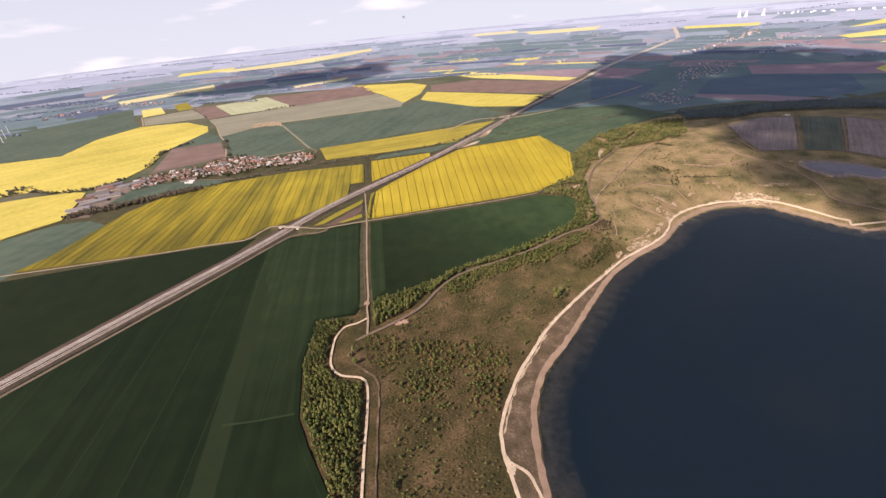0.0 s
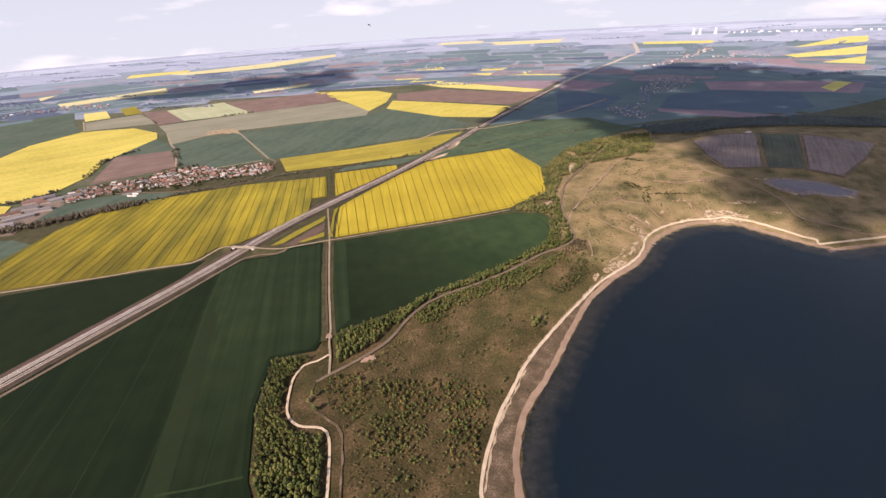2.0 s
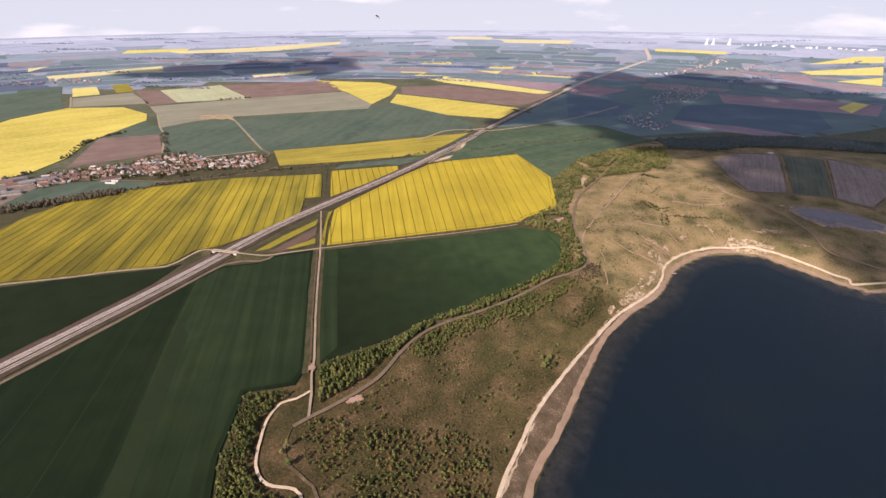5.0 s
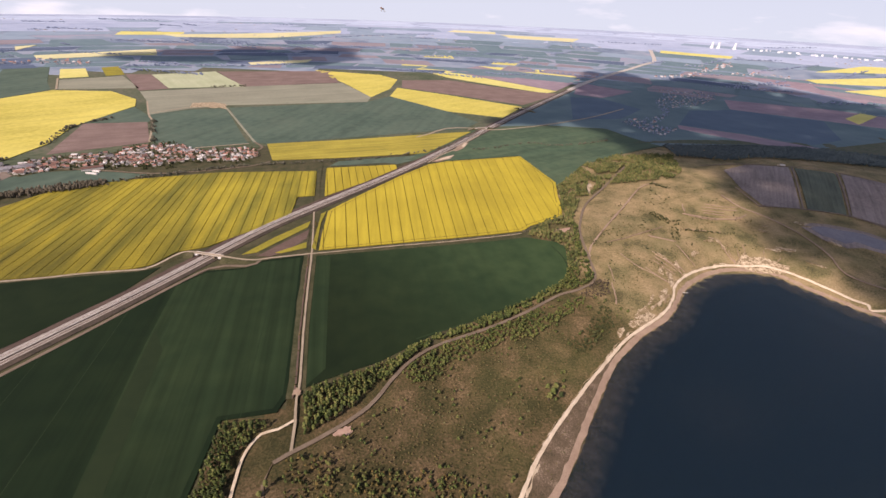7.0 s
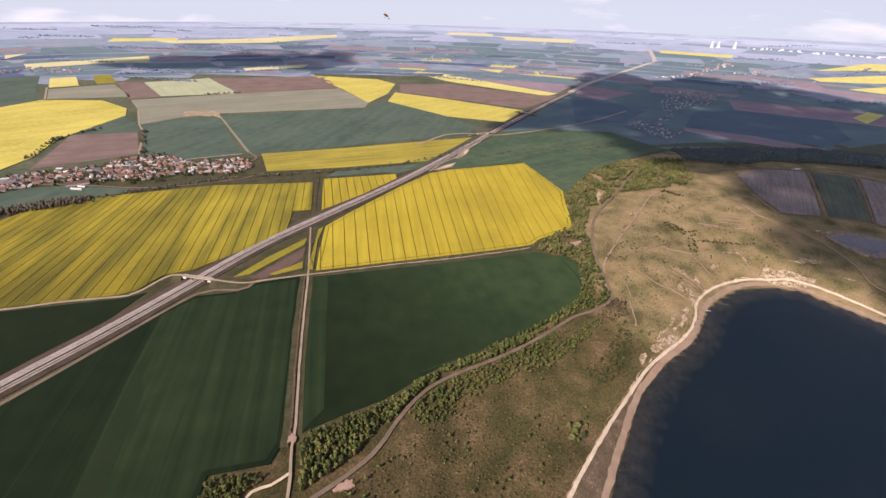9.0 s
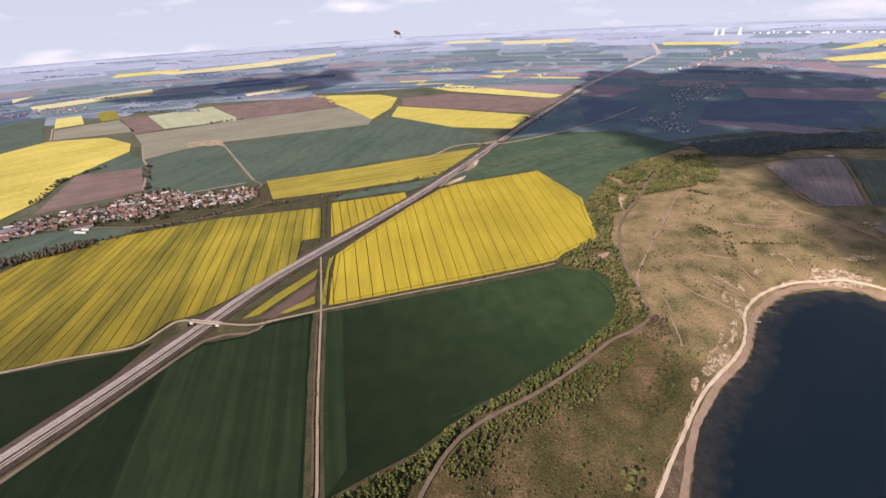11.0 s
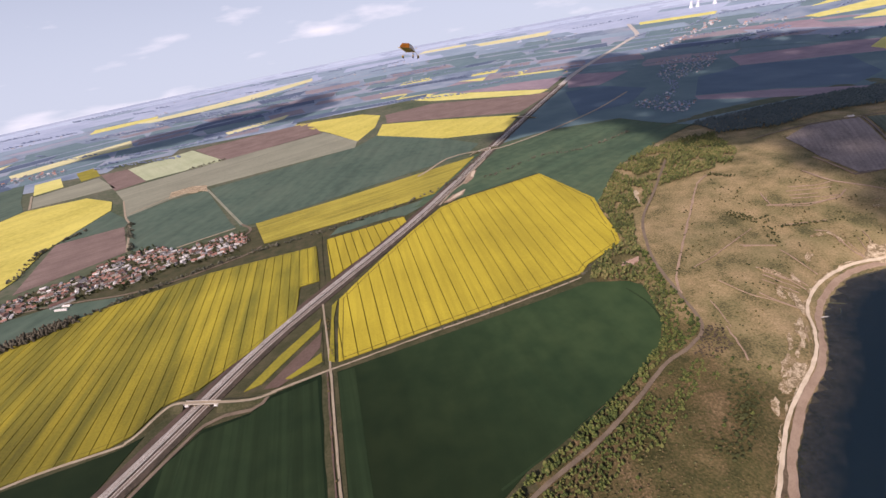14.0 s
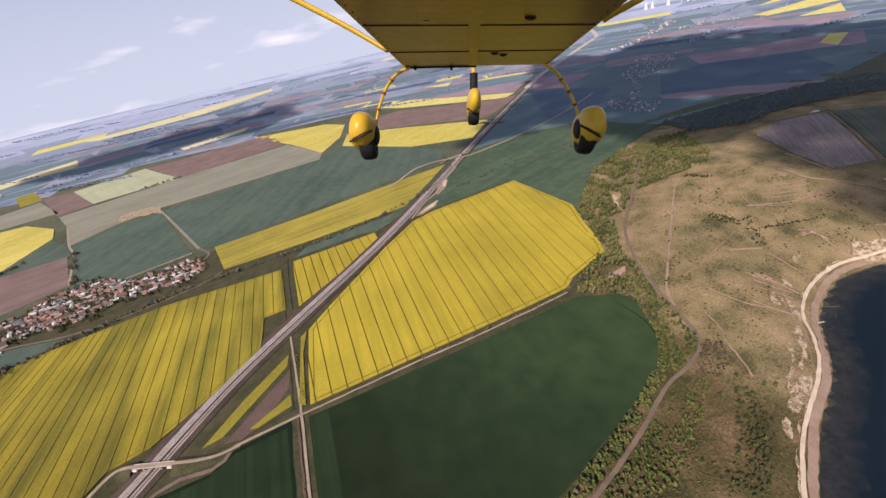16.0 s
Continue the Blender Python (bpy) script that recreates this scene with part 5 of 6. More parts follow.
single = [p for p in near_places if 275 < p[1] < 345][:180] + [p for p in belt_places if p[0] < 70][:120]
chosen = set(single)
for i, (x, y) in enumerate(single):
    k = 0.7 + 0.55 * rng.random()
    copy_thing(TREES[rng.randrange(4)], Matrix.Translation((x, y, height(x, y) - 0.1)) @ Matrix.Rotation(rng.random() * 6.28, 4, "Z") @ Matrix.Diagonal((k, k, k * (0.85 + 0.3 * rng.random()), 1)))
joined_trees("copse", [p for p in near_places if p not in chosen], 7.6, 1.95, M_LEAF, "dense young copse in fresh spring leaf beside the wheat", 21, 5, "wood", 2)
joined_trees("tree_belt", [p for p in belt_places if p not in chosen], 8.5, 2.1, M_LEAF, "belt of young trees between wheat and forest track", 22, 5, "wood", 2)


def beside(line, near, far_off, n, seed, power=1.0):
    """Places along one side of a line, thinning away from it."""
    r = random.Random(seed)
    out = []
    for _ in range(n):
        i = r.randrange(1, len(line) - 1)
        t = (line[i + 1] - line[i - 1]).normalized()
        d = near + (far_off - near) * r.random() ** power
        q = line[i] + Vector((t.y, -t.x)) * d + t * r.uniform(-3, 3)
        out.append((q.x, q.y))
    return out


def along(line, spread, n, seed):
    r = random.Random(seed)
    out = []
    for _ in range(n):
        p = line[r.randrange(len(line))]
        out.append((p.x + r.gauss(0, spread), p.y + r.gauss(0, spread)))
    return out


TRACK = spline(BELT[3:15], 4)
joined_trees("tree_belt", [p for p in beside(TRACK[8:60], -4, -13, 230, 81) + beside(TRACK[60:], -4, -16, 170, 82) if not inside(*p, E_FIELD)], 6.5, 2.3, M_LEAF, "narrow row of young trees along the wheat", 83)
joined_trees("tree_belt", beside(TRACK[12:66], 5, 30, 520, 84, 1.3), 5.0, 1.55, M_LEAF, "band of young trees below the forest track", 85)
joined_trees("tree_belt", [p for p in scatter([(-20, 440), (20, 488), (72, 540), (140, 575), (250, 632), (300, 640), (300, 610), (240, 590), (150, 555), (90, 520), (40, 470)], 5.5, 13, 0.4) if not near_line(*p, BELT, 4.5) and noise.noise((p[0] / 25, p[1] / 25, 2)) > -0.25], 5.0, 1.6, M_LEAF, "loose row of young trees south of the forest track", 23, 4, "wood", 2)
joined_trees("hill_wood", [p for p in scatter(WOOD_N, 5.0, 14, 0.9) if noise.noise((p[0] / 30, p[1] / 30, 6)) > -0.28 - (0.3 if p[1] < 900 else 0) and not near_line(*p, BELT, 5) and not near_line(*p, [(306, 825), (330, 805)], 12) and not near_line(*p, [(462, 1020), (436, 975)], 7)], 9, 2.7, M_LEAF_WOOD, "mixed wood on the hillside above the rapeseed", 24, 4, "wood", 2)
joined_trees("dark_wood", scatter(WOOD_FAR, 6.5, 15, 0.95), 9, 3.6, M_LEAF_FAR, "dark wood along the back of the hill", 25, 3)
wild_bits = scatter([(-46, -230), (-50, 150), (-58, 330), (-70, 400), (-40, 430), (30, 500), (150, 570), (300, 640), (350, 600), (290, 560), (170, 450), (70, 320), (45, 250), (50, 150), (0, -60), (-40, -180)], 4.2, 16, 1.0)
thick = [p for p in wild_bits if noise.noise((p[0] / 45, p[1] / 45, 11)) > 0.02 and rng.random() < 0.62 and not near_line(*p, BEACH_PATH, 7)]
thin = [p for p in wild_bits if noise.noise((p[0] / 45, p[1] / 45, 11)) <= 0.02 and rng.random() < 0.5 and not near_line(*p, BEACH_PATH, 7)]
joined_trees("thicket", [p for p in thick if rng.random() < (0.14 if p[1] > 400 else 0.3)], 5.0, 1.7, M_LEAF, "clumps of young trees scattered over dry grass", 26, 4, "thicket", 2)
joined_trees("shrubs", [p for p in thick if rng.random() < 0.75] + thin, 1.7, 1.1, M_SHRUB, "olive and brown shrubs scattered over dry grass", 27, 2, "shrubs")
CLUMPS = ([(-27, 402), (49, 395), (87, 374), (75, 349), (-7, 354), (-28, 376)], [(-39, 358), (15, 354), (18, 332), (0, 307), (-38, 307)], [(43, 360), (85, 360), (62, 293), (28, 297)], [(-85, 414), (-45, 418), (-33, 364), (-75, 366)])
clump_bits = [p for k, poly in enumerate(CLUMPS) for p in scatter(poly, 4.0, 300 + k, 0.62) if not near_line(*p, BEACH_PATH, 6) and not near_line(*p, BELT, 4) and not near_line(*p, BIKE, 4)]
joined_trees("thicket", clump_bits[::3], 5.0, 1.6, M_LEAF_OCHRE, "young trees in ochre and bronze spring leaf", 312, 5, "thicket", 3)
joined_trees("thicket", clump_bits[1::3] + clump_bits[2::3], 5.2, 1.6, M_LEAF, "clumps of slender young trees in fresh leaf", 313, 5, "thicket", 3)
saplings = scatter([(-32, 356), (14, 352), (20, 330), (0, 310), (-34, 314)], 4.0, 340, 0.75) + scatter([(-20, 300), (40, 290), (46, 240), (30, 150), (-30, 120), (-40, 220)], 7.5, 341, 0.4) + scatter([(10, 470), (120, 545), (250, 600), (190, 480), (100, 400), (20, 420)], 7.0, 342, 0.32)
joined_trees("saplings", saplings, 2.4, 1.0, M_SAPLING, "small pale saplings dotted over the grass", 343, 3, "saplings", 2)
bank_bits = [p for p in scatter(BEACH_PATH[2:14] + [(q[0] - 8, q[1] + 4) for q in LAKE[10:0:-1]] + [(78, 190), (60, 120)], 5, 310, 0.28) if not near_line(*p, BEACH_PATH, 4)]
joined_trees("shrubs", bank_bits, 1.2, 1.0, M_SHRUB, "low tufts on the sandy bank", 311, 2, "shrubs")
hill_bits = scatter([(300, 650), (340, 780), (430, 900), (560, 980), (700, 960), (700, 800), (660, 720), (560, 725), (430, 690), (340, 610)], 6, 17, 0.5)
joined_trees("shrubs", [p for p in hill_bits if noise.noise((p[0] / 40, p[1] / 40, 4)) > 0.1 and rng.random() < 0.3], 1.8, 1.5, M_SHRUB, "dark low shrubs dotted over the dry hill", 28, 2, "shrubs")
joined_trees("shrubs", [p for p in scatter([(330, 640), (345, 760), (440, 890), (560, 970), (690, 950), (690, 800), (640, 725), (560, 728), (440, 690)], 7, 320, 0.5) if noise.noise((p[0] / 30, p[1] / 30, 8)) > 0.12], 1.8, 1.5, M_LEAF_DARK, "single dark thorn bushes over the dry hill", 321, 2, "shrubs")
joined_trees("shrubs", scatter([(500, 855), (516, 866), (534, 830), (522, 820)], 3.2, 71, 0.9) + scatter([(540, 838), (552, 832), (534, 795), (512, 770), (498, 775), (520, 805)], 4.0, 72, 0.55) + along(spline([(543, 802), (572, 794), (605, 786)], 3), 1.5, 40, 73) + scatter([(575, 1000), (590, 985), (605, 950), (590, 955), (576, 985)], 3.5, 74, 0.85), 2.6, 1.9, M_LEAF_DARK, "dark thorn bushes in clumps on the hill", 75, 2, "shrubs")
joined_trees("shrubs", scatter([(314, 670), (336, 672), (322, 638), (296, 626), (280, 640)], 3.0, 76, 0.85), 2.4, 1.7, M_SCRUB, "dense dark brown scrub beside the forest track", 77, 2, "shrubs")
joined_trees("shrubs", scatter([(222, 548), (262, 575), (290, 612), (308, 606), (296, 580), (262, 548), (225, 524)], 4.6, 18, 0.7), 4, 2.0, M_LEAF_DARK, "dark bushes above the shore path", 29, 3, "shrubs")


joined_trees("tree_belt", scatter([(283, 634), (273, 616), (208, 574), (180, 554), (166, 560), (220, 598), (263, 630)], 4.2, 330, 0.8), 6.0, 1.9, M_LEAF, "band of young trees in fresh leaf below the forest track", 331, 4, "wood", 2)
joined_trees("thicket", scatter([(301, 594), (299, 573), (242, 527), (219, 535), (251, 556)], 4.4, 332, 0.7), 4.5, 1.7, M_LEAF_DARK, "dark green thicket above the shore path", 333, 4, "thicket", 2)
STREAM = spline([(-760, 940), (-669, 985), (-593, 1022), (-512, 1062), (-434, 1104), (-369, 1134), (-256, 1172), (-131, 1192), (40, 1240), (183, 1325), (290, 1470)], 6)
joined_trees("stream_trees", along(STREAM[:42], 8, 700, 31), 8, 2.8, M_BARE, "belt of grey-brown barely leafing trees along the stream", 35, 4, "trees", 2)
joined_trees("stream_trees", along(STREAM[40:100], 3.5, 110, 30) + along(STREAM[100:], 3, 90, 32), 6.5, 2.7, M_LEAF_MID, "row of trees along the stream", 33, 3, "trees")
joined_trees("hedge", along(spline([(30, 787), (110, 796), (240, 816)], 4), 1.2, 34, 34) + along(spline([(250, 818), (268, 834)], 3), 2, 14, 35), 3, 1.7, M_LEAF_MID, "broken hedge along the field track", 36, 3, "hedge")
joined_trees("track_bushes", along(spline([(-87, 500), (-94, 580), (-100, 660), (-107, 750)], 4), 0.8, 26, 37) + along(spline([(-103, 790), (-110, 880)], 4), 1.5, 30, 38), 2.6, 1.4, M_SHRUB, "low bushes beside the farm track", 39, 3, "bushes")
joined_trees("meadow_hedge", along(spline([(250, 1303), (321, 1324), (428, 1371), (506, 1345), (614, 1372), (691, 1407)], 8), 3, 130, 41), 4.5, 2.2, M_LEAF_MID, "loose hedge across the green meadow", 42, 3, "hedge")
# Pale blue woods: distance haze is put into the leaf colour.
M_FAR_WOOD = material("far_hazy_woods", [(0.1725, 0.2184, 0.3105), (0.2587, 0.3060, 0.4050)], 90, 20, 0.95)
joined_trees("field_hedge", along(spline([(-560, 1340), (-600, 1440), (-640, 1540)], 5), 3, 60, 44) + along(spline([(-780, 1300), (-800, 1400), (-806, 1480), (-760, 1560)], 6), 5, 70, 45) + along(spline([(-640, 2085), (-533, 2130)], 6), 4, 24, 46) + along(spline([(-1066, 1130), (-1000, 1150), (-920, 1121), (-830, 1128), (-786, 1190)], 6), 6, 110, 47) + along(spline([(-1070, 1165), (-1040, 1185)], 6), 12, 40, 49), 7, 3.4, M_LEAF_MID, "dark hedges and bushes along field edges", 48, 3, "hedge")
for x, y, k in ((176, 470, 1.5), (181, 476, 1.3), (170, 464, 1.3), (184, 467, 1.2), (173, 478, 1.1), (-98, 385, 1.0), (-90, 372, 1.1), (-94, 391, 1.2)):
    copy_thing(TREES[rng.randrange(4)], Matrix.Translation((x, y, height(x, y) - 0.2)) @ Matrix.Diagonal((k * 1.3, k * 1.3, k, 1)))
far = random.Random(77)
clumps_far = []
for k in range(70):
    az, r0 = far.uniform(-48, 58), far.uniform(2500, 4500)
    x0, y0, a = r0 * math.sin(radians(az)), 200 + r0 * math.cos(radians(az)), far.uniform(-0.5, 0.5)
    clumps_far += [(x0 + math.cos(a) * 11 * j + far.gauss(0, 4), y0 + math.sin(a) * 11 * j + far.gauss(0, 6)) for j in range(far.randrange(8, 46))]
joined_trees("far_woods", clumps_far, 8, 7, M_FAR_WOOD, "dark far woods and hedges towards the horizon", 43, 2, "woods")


# ---- villages ----
M_FAR_PALE = material("far_pale_walls", [(0.30, 0.30, 0.33), (0.5, 0.49, 0.5)], 40, 8, 0.9)
M_ROOF = [material("clay_roof_" + n, c, 3, 0.4, 0.85, 0, 1, 0, "object", 0.3) for n, c in (("red", [(0.30, 0.150, 0.115), (0.46, 0.255, 0.200)]), ("brown", [(0.13, 0.075, 0.060), (0.24, 0.140, 0.112)]), ("grey", [(0.13, 0.125, 0.13), (0.26, 0.25, 0.26)]), ("pale", [(0.48, 0.45, 0.43), (0.72, 0.69, 0.66)]))]
M_WALL = material("rendered_wall", [(0.46, 0.42, 0.37), (0.72, 0.69, 0.64)], 3, 0.5, 0.9, 0, 1, 0, "object", 0.3)
M_GLASS = material("dark_window", [(0.02, 0.022, 0.026), (0.035, 0.038, 0.045)], 2, 0.4, 0.15)


def make_house(w, d, e, ridge, roof, label, name="house", group="village houses"):
    base = tagged(new(name), label, name.replace("_", " "), group)
    bm = bmesh.new()
    prof = [(-d / 2, -0.5), (d / 2, -0.5), (d / 2, e), (0, ridge - 0.15), (-d / 2, e)]
    ends = [[bm.verts.new((sx * w / 2, y, z)) for y, z in prof] for sx in (-1, 1)]
    bm.faces.new(ends[0][::-1])
    bm.faces.new(ends[1])
    for k in range(5):
        bm.faces.new((ends[0][k - 1], ends[0][k], ends[1][k], ends[1][k - 1]))
    bmesh.ops.recalc_face_normals(bm, faces=bm.faces[:])
    wall = link_bm("wall", bm, M_WALL, base)
    bm = bmesh.new()
    o, th, slope = 0.5, 0.28, (ridge - e) / (d / 2)
    prof = [(-d / 2 - o, e - o * slope), (0, ridge), (d / 2 + o, e - o * slope), (d / 2 + o, e - o * slope + th), (0, ridge + th), (-d / 2 - o, e - o * slope + th)]
    ends = [[bm.verts.new((sx * (w / 2 + o), y, z)) for y, z in prof] for sx in (-1, 1)]
    bm.faces.new(ends[0][::-1])
    bm.faces.new(ends[1])
    for k in range(6):
        bm.faces.new((ends[0][k - 1], ends[0][k], ends[1][k], ends[1][k - 1]))
    bmesh.ops.recalc_face_normals(bm, faces=bm.faces[:])
    link_bm("roof", bm, roof, base)
    if name == "house":
        link_bm("chimney", box_bm(0.7, 0.7, 1.8, 0.04, (w * 0.22, 0.8, ridge + 0.2)), M_ROOF[1], base)
        for sx in (-0.28, 0.0, 0.28):
            link_bm("window", box_bm(1.1, 0.12, 1.3, 0, (sx * w, -d / 2 - 0.03, e * 0.6)), M_GLASS, base)
    return base


HOUSES = [make_house(13, 8.5, 4.6, 8.6, M_ROOF[0], "village house with red clay tile roof"), make_house(11, 9, 5.2, 9.0, M_ROOF[1], "village house with brown tile roof"),
          make_house(15, 8, 4.0, 7.6, M_ROOF[2], "village house with grey roof"), make_house(10, 8, 4.4, 8.2, M_ROOF[0], "small village house with red tile roof"),
          make_house(18, 8, 4.2, 6.8, M_ROOF[3], "low outbuilding with pale roof")]
SHEDS = [make_house(46, 15, 4.5, 7.2, M_ROOF[2], "long farm shed with weathered grey roof", "farm_shed", "farm sheds"), make_house(38, 13, 4.2, 7.0, M_ROOF[1], "long farm shed with brown roof", "farm_shed", "farm sheds"), make_house(52, 18, 5, 7.5, M_ROOF[2], "long farm shed with grey roof", "farm_shed", "farm sheds")]
rng = random.Random(9)


def settle(poly, spacing, keep, seed, heading, scale=1.0, first=None):
    places = scatter(poly, spacing, seed, keep)
    for i, (x, y) in enumerate(places):
        k = rng.choices(range(5), (4, 3, 3, 3, 4))[0]
        m = Matrix.Translation((x, y, height(x, y) + 0.6)) @ Matrix.Rotation(radians(heading + rng.choice((0, 90)) + rng.uniform(-12, 12)), 4, "Z") @ Matrix.Diagonal((scale * rng.uniform(0.7, 1.35), scale * rng.uniform(0.85, 1.15), scale * rng.uniform(0.75, 1.15), 1))
        if first is not None and i < len(first):
            first[i].matrix_world = m
        else:
            copy_thing(HOUSES[k], m)
    return places


VILLAGE = [(-735, 1105), (-745, 1190), (-680, 1222), (-612, 1240), (-583, 1285), (-519, 1318), (-493, 1322), (-440, 1270), (-304, 1300), (-281, 1235), (-300, 1200), (-422, 1190), (-458, 1158), (-535, 1152), (-607, 1158), (-650, 1140), (-700, 1085)]
v1 = settle(VILLAGE, 11.2, 0.78, 51, 22, 0.84, HOUSES)
field("meadow", [(-735, 990), (-722, 1080), (-671, 1114), (-613, 1126), (-547, 1117), (-475, 1104), (-512, 1066), (-568, 1036), (-640, 1010), (-690, 985)], M_WHEAT_B, "green meadow between village and stream", 0.75, 0.6)
field("village_ground", VILLAGE, M_VERGE, "gardens and yards of the village", 0.85, 0.6)
joined_trees("village_trees", scatter(VILLAGE, 9, 52, 0.6) + along(spline([(-640, 1136), (-535, 1145), (-458, 1148), (-415, 1180), (-300, 1192)], 6), 7, 110, 53) + along(spline([(-583, 1290), (-505, 1328)], 5), 6, 30, 55), 5.5, 2.6, M_LEAF_DARK, "garden trees between the village houses", 54, 3, "trees")


def joined_houses(name, poly, spacing, keep, seed, scale, label):
    r = random.Random(seed)
    verts, faces, index = [], [], []
    for x, y in scatter(poly, spacing, seed, keep):
        w, d, e, g = 11 * scale * r.uniform(0.8, 1.4), 8 * scale, 4.4 * scale, 7.6 * scale
        a, z, o = r.choice((0.5, 2.07)) + r.uniform(-0.2, 0.2), height(x, y) + 0.8, len(verts)
        c, s = math.cos(a), math.sin(a)
        for px, py, pz in ((-w, -d, 0), (w, -d, 0), (w, d, 0), (-w, d, 0), (-w, -d, e), (w, -d, e), (w, d, e), (-w, d, e), (-w, 0, g), (w, 0, g)):
            verts.append((x + (c * px - s * py) / 2, y + (s * px + c * py) / 2, z + pz))
        faces += [tuple(o + q for q in f) for f in ((0, 1, 5, 4), (2, 3, 7, 6), (1, 2, 6, 9, 5), (3, 0, 4, 8, 7), (4, 5, 9, 8), (6, 7, 8, 9))]
        index += [0, 0, 0, 0] + [r.choice((1, 1, 2, 2, 3, 4))] * 2
    return tagged(new(name, mesh_from(name, verts, faces, [M_FAR_PALE] + M_ROOF, index)), label, "houses", kind="stuff")


joined_houses("far_houses", [(1504, 2654), (1785, 2710), (2339, 3066), (2347, 2968), (1770, 2633)], 30, 0.7, 57, 1.1, "houses of a distant village with red roofs")
E_VILLAGE = [(1173, 1907), (1346, 1954), (1539, 2106), (1699, 2243), (1629, 2298), (1560, 2250), (1507, 2377), (1420, 2330), (1374, 2230), (1250, 2080)]
HAMLET = [(860, 1655), (900, 1700), (1015, 1745), (1100, 1775), (1060, 1700), (960, 1640), (1030, 1575), (960, 1500), (900, 1480), (890, 1560)]
joined_houses("far_houses", E_VILLAGE, 22, 0.5, 60, 0.58, "dim houses of a village under cloud shadow")
joined_houses("far_houses", HAMLET, 17, 0.42, 64, 0.62, "reddish houses of a hamlet beyond the meadow")
joined_trees("village_trees", scatter(E_VILLAGE, 20, 66, 0.7) + scatter(HAMLET, 15, 67, 0.75) + along(spline([(1100, 1780), (1160, 1850), (1200, 1930)], 8), 8, 40, 68), 6, 4, M_FAR_WOOD, "dim garden trees round the far houses", 69, 2, "trees")
joined_houses("far_houses", [(2083, 2700), (2250, 2760), (2420, 2600), (2432, 2545)], 38, 0.6, 58, 1.1, "houses of a distant hamlet")
joined_houses("far_houses", [(-1750, 2350), (-1500, 2600), (-1250, 2560), (-1330, 2480), (-1560, 2420), (-1760, 2250)], 30, 0.6, 59, 1.1, "houses of a far village among fields")
field("farm_yard", [(-768, 922), (-800, 1014), (-812, 1060), (-815, 1165), (-752, 1150), (-716, 1110), (-724, 978), (-720, 929)], M_GRAVEL, "dusty farmyard between long sheds", 0.8, 0.6, 40, "yard")
for i, (x, y, a) in enumerate([(-773, 976, 20), (-798, 1043, 28), (-764, 1017, 36), (-786, 1074, 20), (-799, 1120, 28), (-791, 1137, 36), (-748, 1056, 20), (-764, 1113, 28), (-741, 1127, 36), (-727, 1135, 20), (-593, 1134, 28)]):
    m = pose(x, y, height(x, y) + 0.6, 0, 0, a)
    if i < 3:
        SHEDS[i].matrix_world = m
    else:
        copy_thing(SHEDS[i % 3], m)
for x, y, w in ((-580, 1105, 23), (-577, 1117, 15)):
    long_shed = make_house(w, 4.2, 2.2, 3.2, M_ROOF[3], "long low shed with a white roof beside the meadow", "farm_shed", "farm sheds")
    long_shed.matrix_world = pose(x, y, height(x, y) + 0.7, 0, 0, -14)
tagged(ribbon("village_road", spline([(-745, 1150), (-690, 1165), (-620, 1190), (-520, 1225), (-430, 1232), (-319, 1262), (-290, 1300), (-319, 1350)], 14), 5.5, M_ASPHALT, 0.95, 0.5), "grey village street", "road", kind="structure")
tagged(ribbon("village_road", spline([(-744, 1178), (-690, 1140), (-613, 1132), (-547, 1123), (-471, 1111), (-394, 1122), (-280, 1165), (-250, 1195)], 14), 4.2, M_ASPHALT, 0.95, 0.5), "pale lane below the village", "road", kind="structure")

# ---- far works on the horizon ----
M_FAR_WHITE = material("far_white_cladding", [(0.66, 0.66, 0.68), (0.8, 0.8, 0.82)], 40, 8, 0.8)


def cooling_tower(x, y, h, r):
    bm = bmesh.new()
    rings = []
    for k in range(13):
        u = k / 12
        rad = r * (0.62 + 0.55 * (u - 0.72) ** 2 / 0.52)
        rings.append([bm.verts.new((rad * math.cos(math.tau * i / 24), rad * math.sin(math.tau * i / 24), u * h)) for i in range(24)])
    for a, b in zip(rings, rings[1:]):
        for i in range(24):
            bm.faces.new((a[i - 1], a[i], b[i], b[i - 1]))
    ob = tagged(link_bm("cooling_tower", bm, M_FAR_WHITE), "distant white cooling tower on the horizon", "tower", "cooling towers")
    ob.matrix_world = pose(x, y, height(x, y) - 2)
    return ob


for x, y in ((2560, 3560), (2600, 3540), (2690, 3480)):
    cooling_tower(x, y, 46, 13)
for k in range(26):
    x, y = 2760 + 23 * k + far.uniform(-8, 8), 3440 - 26 * k + far.uniform(-40, 40)
    ob = link_bm("factory_building", box_bm(far.uniform(8, 24), 10, far.uniform(4, 13), 0.5), M_FAR_WHITE)
    ob.matrix_world = pose(x, y, height(x, y) + 6, 0, 0, -40)
    tagged(ob, "distant white factory block on the horizon", "building", "far factory buildings")
verts, faces = [], []
